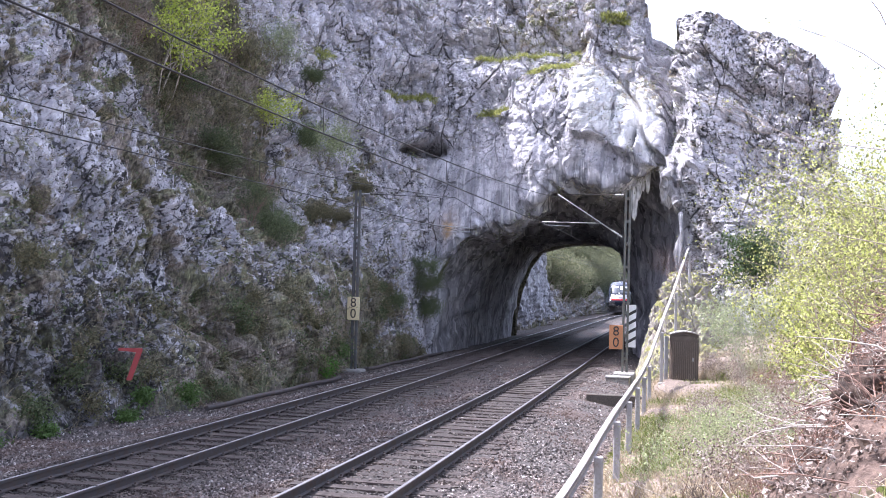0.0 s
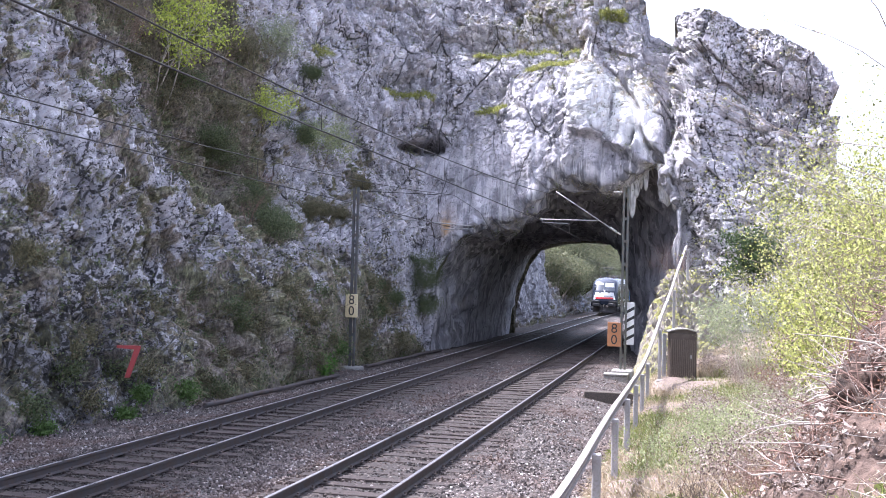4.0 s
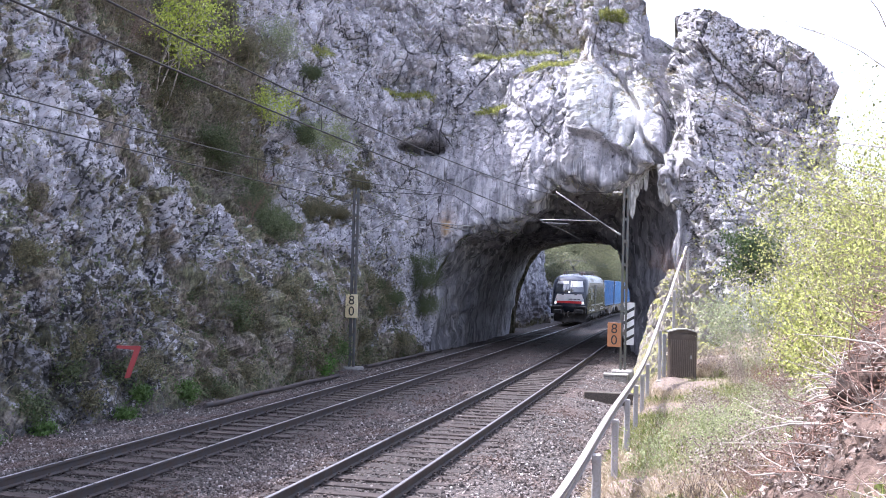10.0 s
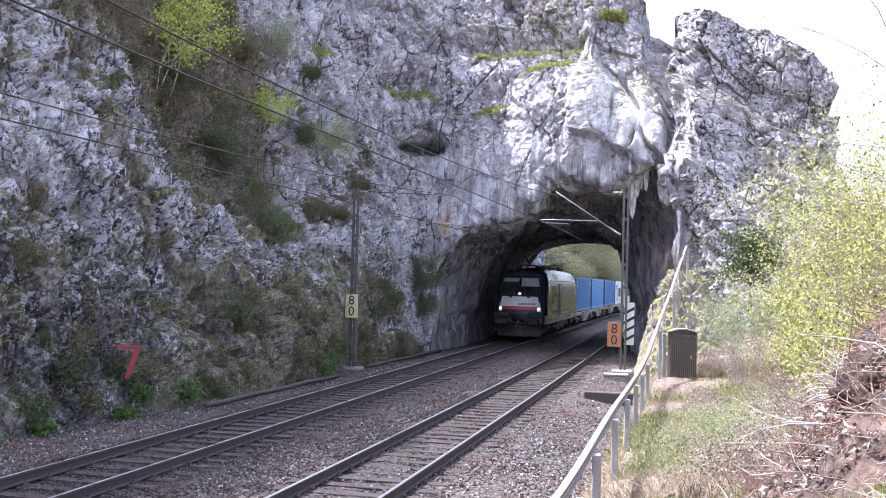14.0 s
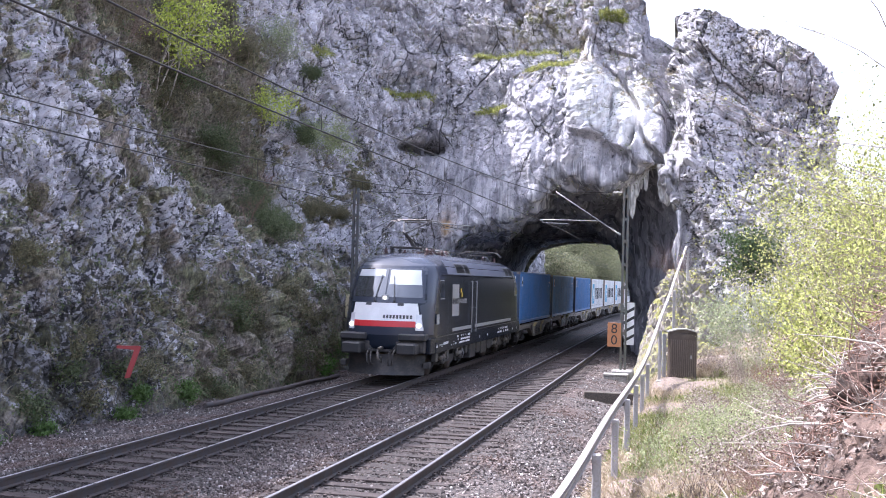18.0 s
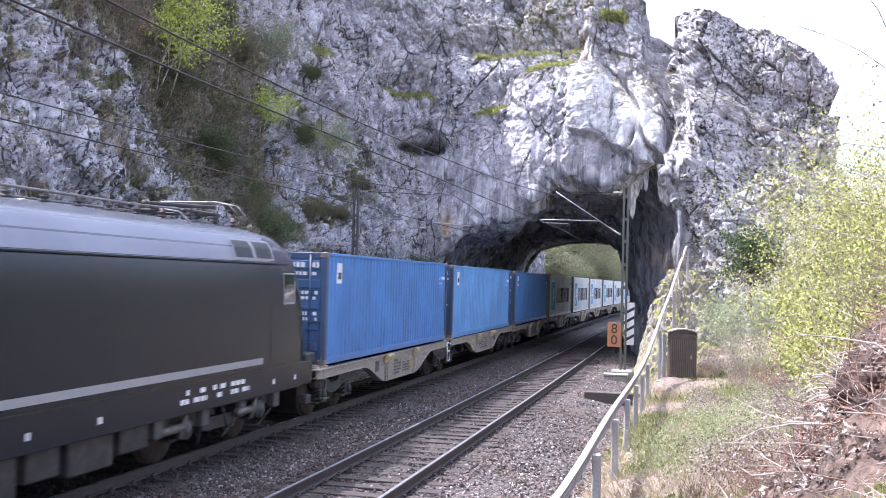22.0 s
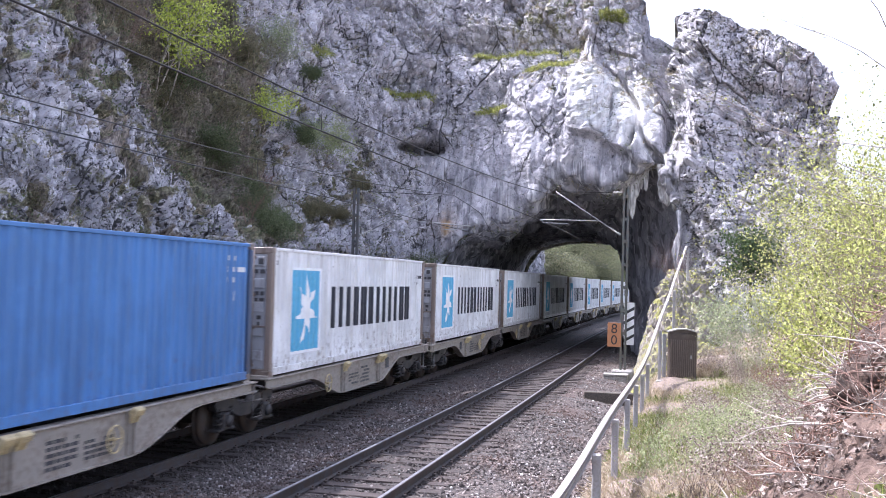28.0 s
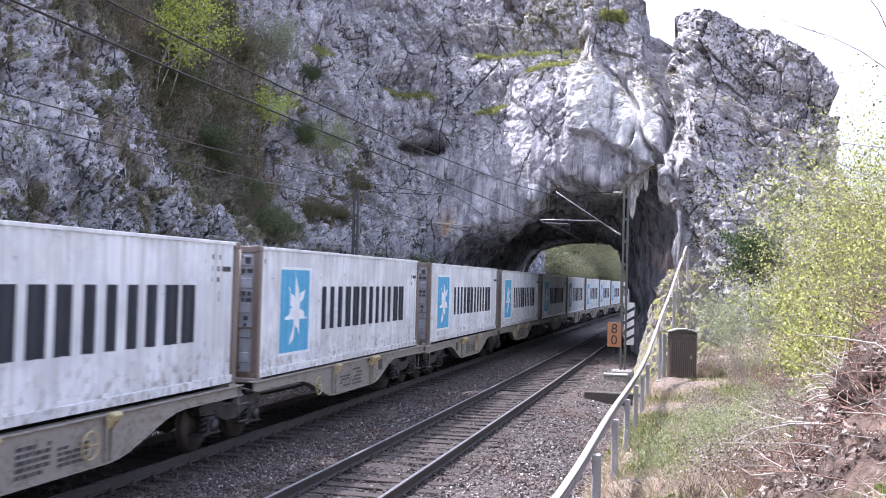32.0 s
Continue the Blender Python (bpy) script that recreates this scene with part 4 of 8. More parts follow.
def fastening_mesh():
    bm = bmesh.new()
    for side in (-1, 1):
        c = side * 0.7525
        box(bm, (c - 0.16, -0.08, -0.180), (c + 0.16, 0.08, -0.170), 0.003)
        for e in (-1, 1):
            box(bm, (c + e * 0.105 - 0.03, -0.05, -0.170), (c + e * 0.105 + 0.03, 0.05, -0.130), 0.008)
            rod(bm, (c + e * 0.11, 0, -0.14), (c + e * 0.11, 0, -0.105), 0.018, n=6)
    me = bpy.data.meshes.new("fastening")
    bm.to_mesh(me)
    bm.free()
    me.materials.append(RAIL_SIDE)
    return me


def build_track(name, off):
    t = thing(name, "running rails on dark timber sleepers in ballast", "track", kind="structure")
    for side in (-0.7525, 0.7525):
        share("rail", rail_mesh(off + side), t, Matrix())
    kinds = [sleeper_mesh(i) for i in range(4)]
    fast = fastening_mesh()
    r = random.Random(7 + int(off))
    for i in range(150):
        s = -10 + i * 0.63
        m = on_line(s, off + r.uniform(-0.03, 0.03), 0, r.uniform(-0.8, 0.8))
        share("sleeper", kinds[i % 4], t, m @ pose(0, 0, r.uniform(-0.012, 0.004)))
        if s < 60:
            share("fastening", fast, t, on_line(s, off))


build_track("track_1", 0.0)
build_track("track_2", TRACK2)


# ---- the train ----
LOCO_PAINT = paint("loco_black", (0.0085, 0.0130, 0.0225), 0.26, 0.10, 0.5, dirt=(0.019, 0.025, 0.036), even=True)
LOCO_PAINT.node_tree.nodes["Principled BSDF"].inputs["Specular IOR Level"].default_value = 0.3
LOCO_ROOF = paint("loco_roof", (0.072, 0.080, 0.105), 0.26, 0.25, 0.8, dirt=(0.085, 0.085, 0.092), even=True)
# paler than the roof: reflected sky put into the slope's colour
LOCO_SLOPE_SHEEN = paint("loco_slope_sheen", (0.20, 0.21, 0.265), 0.28, 0.3, 0.6, dirt=(0.24, 0.235, 0.25), even=True)
LOUVRE = paint("louvre_black", (0.008, 0.008, 0.010), 0.35, 0.1, 4.0)
LOCO_BLUE = paint("loco_front_dark", (0.036, 0.043, 0.064), 0.22, 0.02, 0.5, even=True)
LOCO_WHITE = paint("loco_white", (0.80, 0.80, 0.80), 0.35, 0.05, 2.0, even=True)
LAMP_GLASS = paint("lamp_glass", (0.62, 0.64, 0.67), 0.15, 0.05, 4.0, even=True)
LOCO_RED = paint("loco_red", (0.55, 0.03, 0.035), 0.35, 0.08, 2.0)
LOCO_GREY = paint("loco_grey", (0.30, 0.30, 0.30), 0.4, 0.1, 2.0)
LOCO_YELLOW = paint("loco_yellow", (0.75, 0.48, 0.02), 0.4, 0.05, 2.0)
BUFFER = paint("buffer_dark", (0.020, 0.021, 0.024), 0.6, 0.25, 3.0)
UNDER = paint("underframe_grime", (0.030, 0.029, 0.030), 0.6, 0.6, 4.0, dirt=(0.10, 0.082, 0.07))
GEAR = paint("bogie_gear_grey", (0.085, 0.085, 0.088), 0.55, 0.5, 5.0, dirt=(0.12, 0.10, 0.085))
STEEL = steel_material("worn_steel", (0.22, 0.21, 0.20), (0.12, 0.085, 0.06), 0.5, 0.7, 0.6)
WHEEL = steel_material("wheel_steel", (0.085, 0.075, 0.068), (0.12, 0.08, 0.055), 0.6, 0.4, 0.7)
COPPER = paint("cable_red", (0.075, 0.036, 0.036), 0.6, 0.3, 6.0)
MARK = paint("marking_white", (0.78, 0.78, 0.78), 0.6, 0.15, 9.0)
MARK_DARK = paint("marking_dark", (0.06, 0.06, 0.065), 0.6, 0.15, 9.0)


def glass_material():
    k = Nodes("dark_glass", 0.06)
    k.colour((0.02, 0.025, 0.03))
    k.b.inputs["IOR"].default_value = 2.1
    k.b.inputs["Coat Weight"].default_value = 1.0
    return k.m


def lamp_material():
    k = Nodes("headlamp", 0.2)
    k.colour((0.9, 0.9, 0.85))
    k.b.inputs["Emission Color"].default_value = (1.0, 0.94, 0.85, 1)
    k.b.inputs["Emission Strength"].default_value = 0.9
    return k.m


def screen_sky_material():
    """Pale front glass; the sky's reflection is put into its colour."""
    k = Nodes("screen_sky_glass", 0.07)
    k.colour((0.50, 0.51, 0.53))
    k.b.inputs["IOR"].default_value = 2.1
    k.b.inputs["Coat Weight"].default_value = 1.0
    return k.m


SCREEN = screen_sky_material()
GLASS, LAMP = glass_material(), lamp_material()
WAGON_PAINT = paint("wagon_beige", (0.34, 0.305, 0.262), 0.65, 0.7, 1.6, dirt=(0.17, 0.13, 0.105))
BRACKET = paint("bracket_yellow", (0.62, 0.50, 0.27), 0.7, 0.4, 6.0)


def box_material(name, c, dirt, streak, rust=0.5):
    """Container paint: weathered, with runs of grime from the top and rust spots; each box a little different."""
    k = Nodes(name, 0.5)
    xyz = k.height()
    shift = k.t.nodes.new("ShaderNodeVectorMath")
    shift.operation = "ADD"
    k.t.links.new(k.co, shift.inputs[0])
    lot = k.lot()
    comb = k.t.nodes.new("ShaderNodeCombineXYZ")
    for i in range(3):
        k.t.links.new(k.math("MULTIPLY", lot, 37.0 + 11 * i), comb.inputs[i])
    k.t.links.new(comb.outputs[0], shift.inputs[1])
    co = shift.outputs[0]
    n = k.noise(0.8, 5, 0.6, co)
    runs = k.noise(3.0, 5, 0.65, k.stretch(1, 3.2, 0.10, co))
    spots = k.noise(9.0, 5, 0.7, k.stretch(1, 1, 0.6, co))
    base = k.mix(k.ramp(n, [(0.42, 0.0), (0.58, 1.0)]), tuple(v * 0.80 for v in c), c)
    base = k.mix(k.math("MULTIPLY", k.ramp(runs, [(0.49, 0.0), (0.60, 1.0)]), streak), base, dirt)
    low = k.t.nodes.new("ShaderNodeMapRange")
    k.t.links.new(xyz[2], low.inputs[0])
    low.inputs[1].default_value, low.inputs[2].default_value = 0.9, 0.0
    grime = k.math("MULTIPLY", k.ramp(spots, [(0.53, 0.0), (0.58, 1.0)]), k.math("MULTIPLY", low.outputs[0], rust))
    base = k.mix(grime, base, (0.13, 0.075, 0.045))
    k.colour(k.mix(k.math("MULTIPLY", k.ramp(spots, [(0.64, 0.0), (0.665, 1.0)]), rust * 0.8), base, (0.12, 0.065, 0.04)))
    k.gloss(k.ramp(n, [(0.3, 0.34), (0.7, 0.52)])).bump(spots, 0.12, 0.006)
    return k.m


BLUE = box_material("container_blue", (0.078, 0.225, 0.52), (0.045, 0.10, 0.22), 0.35, 0.25)
BLUE_PALE = box_material("container_pale_blue", (0.135, 0.33, 0.64), (0.06, 0.15, 0.32), 0.3, 0.25)
WHITE = box_material("container_white", (0.86, 0.865, 0.87), (0.56, 0.535, 0.51), 0.55, 0.6)
POST = box_material("container_post", (0.25, 0.20, 0.17), (0.12, 0.08, 0.055), 0.6, 0.9)
POST_BLUE = box_material("container_post_blue", (0.05, 0.085, 0.16), (0.06, 0.05, 0.045), 0.6, 0.6)
DOOR_GREY = box_material("container_end_grey", (0.42, 0.43, 0.46), (0.22, 0.20, 0.19), 0.5, 0.6)
END_BLUE = box_material("container_end_blue", (0.050, 0.12, 0.25), (0.05, 0.06, 0.08), 0.5, 0.6)
SKY_BLUE = paint("panel_sky_blue", (0.13, 0.47, 0.70), 0.55, 0.15, 2.0)
BORDER = paint("border_white", (0.93, 0.93, 0.93), 0.5, 0.05, 4.0)
LETTER = paint("bar_navy", (0.022, 0.025, 0.038), 0.6, 0.12, 3.0)

LOCO_L = 19.28


def hull(z):
    """Nose setback and half width of the engine's body at a height."""
    y = np.interp(z, [0.9, 1.15, 1.7, 2.45, 2.7, 3.50, 3.70, 3.90, 4.02, 4.08], [0.52, 0.50, 0.50, 0.62, 0.72, 1.12, 1.30, 1.70, 2.3, 3.0])
    w = np.interp(z, [0.9, 1.15, 3.05, 3.36, 3.66, 3.90, 4.02, 4.08], [1.485, 1.49, 1.47, 1.43, 1.33, 1.14, 0.85, 0.6])
    return y, w


def nose_y(x, z):
    y, w = hull(z)
    n, b = 2.7, 1.35
    q = np.clip(np.abs(x) / w, 0, 1)
    return y + b * (1 - (1 - q ** n) ** (1 / n))


def outline(z, lift=0.0):
    y, w = hull(z)
    n, b = 2.7, 1.35
    a = np.linspace(0, math.pi / 2, 14)
    qx = np.sin(a) ** (2 / n)
    qy = 1 - np.cos(a) ** (2 / n)
    fx, fy = w * qx + 0, y + b * qy
    right = [(fx[i], fy[i]) for i in range(14)] + [(w, t) for t in np.linspace(y + b, LOCO_L - y - b, 12)[1:-1]] + [(fx[i], LOCO_L - fy[i]) for i in range(13, -1, -1)]
    return [(x, yy, z) for x, yy in right] + [(-x, yy, z) for x, yy in right[-2:0:-1]]


def strip(bm, pts, mat=0):
    """A sheet through a grid of points."""
    vs = [[bm.verts.new(p) for p in row] for row in pts]
    for a, b in zip(vs[:-1], vs[1:]):
        for i in range(len(a) - 1):
            f = bm.faces.new((a[i], a[i + 1], b[i + 1], b[i]))
            f.material_index = mat
            f.smooth = True
    return bm


def nose_patch(x0, x1, z0, z1, lift=0.008, end=0, nx=14, nz=5, x0t=None, x1t=None):
    """A panel that follows the nose between two widths and heights."""
    bm = bmesh.new()
    rows = []
    for j in range(nz + 1):
        z = z0 + (z1 - z0) * j / nz
        a = x0 + ((x0 if x0t is None else x0t) - x0) * j / nz
        b = x1 + ((x1 if x1t is None else x1t) - x1) * j / nz
        row = []
        for i in range(nx + 1):
            x = a + (b - a) * i / nx
            y = float(nose_y(x, z)) - lift
            row.append((x, y, z) if not end else (-x, LOCO_L - y, z))
        rows.append(row)
    strip(bm, rows)
    return bm


def cab_corner(side, end):
    """The curved cab corner from the front glass round to an arc on the side."""
    rows = []
    for z in np.linspace(1.46, 3.86, 22):
        y, w = hull(z)
        stop = float(np.interp(z, [1.4, 2.0, 2.5, 2.9, 3.15, 3.28, 3.9], [1.30, 1.42, 1.55, 1.80, 2.15, 2.95, 3.0]))
        start = float(np.interp(z, [1.46, 2.44, 2.45, 3.6, 3.86], [1.24, 1.06, 1.26, 1.14, 0.2]))
        pts = [(x, float(nose_y(x, z))) for x in np.linspace(start, w, 24)] + [(w, max(stop, y + 1.36))]
        pts = [p for p in pts if p[1] <= stop] or pts[:2]
        pts.append((pts[-1][0], stop))
        p = np.array(pts)
        u = np.concatenate([[0], np.cumsum(np.hypot(*(p[1:] - p[:-1]).T))])
        row = []
        for q in np.linspace(0, u[-1], 12):
            x, yy = float(np.interp(q, u, p[:, 0])) + 0.008, float(np.interp(q, u, p[:, 1])) - 0.008
            row.append((side * x, yy, float(z)) if not end else (-side * x, LOCO_L - yy, float(z)))
        rows.append(row if side > 0 else row[::-1])
    return strip(bmesh.new(), rows)


def side_patch(bm, side, y0, y1, z0, z1, lift=0.006, mat=0):
    rows = []
    for z in np.linspace(z0, z1, 4):
        w = float(hull(z)[1]) + lift
        rows.append([(side * w, y0 + (y1 - y0) * i / 2, float(z)) for i in range(3)])
    return strip(bm, rows if side > 0 else [r[::-1] for r in rows], mat)


def bars(bm, rng, side_x, y0, y1, z0, z1, rows, fill=0.7, along=1):
    """Unreadable writing as rows of short bars on a plane of constant x."""
    h = (z1 - z0) / rows
    for r in range(rows):
        y = y0
        z = z0 + r * h + h * 0.2
        while y < y1 - 0.02:
            w = min(rng.uniform(0.05, 0.22), y1 - y)
            if rng.random() < fill:
                vs = [bm.verts.new((side_x, a, b)) for a, b in ((y, z), (y + w, z), (y + w, z + h * 0.6), (y, z + h * 0.6))]
                bm.faces.new(vs if side_x > 0 else vs[::-1])
            y += w + 0.03
    return bm


def wheelset(parent, y, radius, mat=None, gauge=0.7525):
    """An axle with two wheels, to be turned about x."""
    bm = bmesh.new()
    rod(bm, (-1.0, 0, 0), (1.0, 0, 0), 0.09, n=10)
    axle = part("wheelset", bm, WHEEL, parent)
    axle.matrix_basis = pose(0, y, radius)
    for side in (-1, 1):
        b = bmesh.new()
        c = side * gauge
        rod(b, (c - 0.065, 0, 0), (c + 0.065, 0, 0), radius, n=36)
        rod(b, (c - side * 0.09, 0, 0), (c - side * 0.055, 0, 0), radius + 0.028, n=36)
        rod(b, (c + side * 0.02, 0, 0), (c + side * 0.085, 0, 0), radius * 0.36, n=16)
        for i in range(4):
            a = i * math.pi / 2
            rod(b, (c + side * 0.06, math.cos(a) * radius * 0.62, math.sin(a) * radius * 0.62), (c + side * 0.075, math.cos(a) * radius * 0.62, math.sin(a) * radius * 0.62), radius * 0.10, n=8)
        part("wheel", b, WHEEL, axle)
    return axle


def spring(bm, x, y, z0, z1, r, turns=5):
    pts = []
    n = turns * 10
    for i in range(n + 1):
        a = 2 * math.pi * turns * i / n
        pts.append((x + r * math.cos(a), y + r * math.sin(a), z0 + (z1 - z0) * i / n))
    for a, b in zip(pts[:-1], pts[1:]):
        rod(bm, a, b, 0.017, n=4, caps=False)


def buffer_part(parent, x, y, facing, engine=False):
    bm = bmesh.new()
    if not engine:
        rod(bm, (x, y + facing * 0.02, 1.06), (x, y + facing * 0.34, 1.06), 0.085, n=14)
        rod(bm, (x, y + facing * 0.30, 1.06), (x, y + facing * 0.62, 1.06), 0.125, n=14)
        box(bm, (x - 0.27, y - 0.02, 0.88), (x + 0.27, y + 0.03, 1.24), 0.015)
        return part("buffer", bm, UNDER, parent)
    ya, yb = sorted((y, y + facing * 0.55))
    box(bm, (x - 0.31, ya, 0.87), (x + 0.31, yb, 1.22), 0.05)
    buf = part("buffer", bm, BUFFER, parent, "big square dark buffer")
    b = bmesh.new()
    ya, yb = sorted((y + facing * 0.40, y + facing * 0.95))
    out, inn = (0.50, 0.36) if x > 0 else (0.36, 0.50)
    box(b, (x - inn, ya, 1.28), (x + out, yb, 1.50), 0.04)
    part("corner_cowl", b, BUFFER, parent)
    b = bmesh.new()
    ya, yb = sorted((y + facing * 0.80, y + facing * 2.0))
    xa, xb = sorted((x * 1.45, x * 1.68))
    box(b, (xa, ya, 0.86), (xb, yb, 1.36), 0.03)
    part("corner_skirt", b, LOCO_PAINT, parent)
    return buf


def bogie_part(parent, y, half, radius, loco=False):
    """A bogie frame; returns the wheelsets, placed in the thing's space."""
    bm = bmesh.new()
    for side in (-1, 1):
        x = side * (1.02 if not loco else 1.12)
        t = 0.07
        if loco:
            prism(bm, [(y - half - 0.8, 0.78), (y - half - 0.5, 0.90), (y - 0.9, 0.86), (y - 0.5, 0.62), (y + 0.5, 0.62), (y + 0.9, 0.86), (y + half + 0.5, 0.90), (y + half + 0.8, 0.78),
                       (y + half + 0.7, 0.62), (y + 0.9, 0.55), (y + 0.5, 0.40), (y - 0.5, 0.40), (y - 0.9, 0.55), (y - half - 0.7, 0.62)], "x", x - t, x + t)
        else:
            prism(bm, [(y - half - 0.45, 0.80), (y - half - 0.2, 0.86), (y - 0.45, 0.82), (y - 0.25, 0.70), (y + 0.25, 0.70), (y + 0.45, 0.82), (y + half + 0.2, 0.86), (y + half + 0.45, 0.80),
                       (y + half + 0.35, 0.66), (y + half - 0.2, 0.62), (y + 0.5, 0.54), (y + 0.2, 0.46), (y - 0.2, 0.46), (y - 0.5, 0.54), (y - half + 0.2, 0.62), (y - half - 0.35, 0.66)], "x", x - t, x + t)
    box(bm, (-1.0, y - 0.2, 0.5), (1.0, y + 0.2, 0.74), 0.02)
    frame_part = part("bogie_frame", bm, UNDER, parent)
    for side in (-1, 1):
        x = side * (1.02 if not loco else 1.14)
        for e in (-1, 1):
            b = bmesh.new()
            ya = y + e * half
            box(b, (x - 0.13, ya - 0.14, radius - 0.17), (x + 0.13, ya + 0.14, radius + 0.15), 0.03)
            rod(b, (x + side * 0.12, ya, radius), (x + side * 0.19, ya, radius), 0.11, n=12)
            for d in (-0.24, 0.24):
                spring(b, x + side * 0.03, ya + d, radius - 0.13, radius + 0.24, 0.07, 4)
                box(b, (x - 0.09, ya + d - 0.11, radius - 0.18), (x + 0.11, ya + d + 0.11, radius - 0.13), 0.01)
            part("axle_box", b, UNDER, frame_part)
    return [(y - half, radius), (y + half, radius)]


def pantograph(parent, y, up, facing):
    """A single-arm current collector on four insulators."""
    bm = bmesh.new()
    for x in (-0.55, 0.55):
        for d in (-0.5, 0.5):
            for i in range(4):
                rod(bm, (x, y + d, 4.00 + i * 0.06), (x, y + d, 4.03 + i * 0.06), 0.075, n=10)
            rod(bm, (x, y + d, 3.98), (x, y + d, 4.26), 0.045, n=8)
    for x in (-0.55, 0.55):
        rod(bm, (x, y - 0.7, 4.27), (x, y + 0.7, 4.27), 0.03, n=6)
    for d in (-0.5, 0.5):
        rod(bm, (-0.58, y + d, 4.27), (0.58, y + d, 4.27), 0.03, n=6)
    base = part("pantograph", bm, UNDER, parent)
    b = bmesh.new()
    kz, kd = (4.74, 0.95) if up else (4.36, 1.15)
    hz, hd = (5.17, -0.45) if up else (4.42, -0.75)
    knee, head, foot = y + facing * kd, y + facing * hd, y - facing * 0.35
    rod(b, (0, foot, 4.3), (0, knee, kz), 0.055, n=8)
    rod(b, (0.12, foot - facing * 0.3, 4.3), (0.06, knee - facing * 0.1, kz - 0.08), 0.018, n=6)
    for x in (-1, 1):
        rod(b, (x * 0.05, knee, kz), (x * 0.42, head, hz), 0.034, n=6)
    rod(b, (-0.42, head, hz), (0.42, head, hz), 0.02, n=6)
    part("arm", b, UNDER, base)
    b = bmesh.new()
    for d in (-0.18, 0.18):
        pipe(b, [(-0.98, head + d, hz - 0.16), (-0.80, head + d, hz + 0.03), (-0.55, head + d, hz + 0.08), (0.55, head + d, hz + 0.08), (0.80, head + d, hz + 0.03), (0.98, head + d, hz - 0.16)], 0.022, 6)
    for x in (-0.5, 0.5):
        rod(b, (x, head - 0.18, hz + 0.05), (x, head + 0.18, hz + 0.05), 0.015, n=6)
    part("contact_strip", b, STEEL, base)


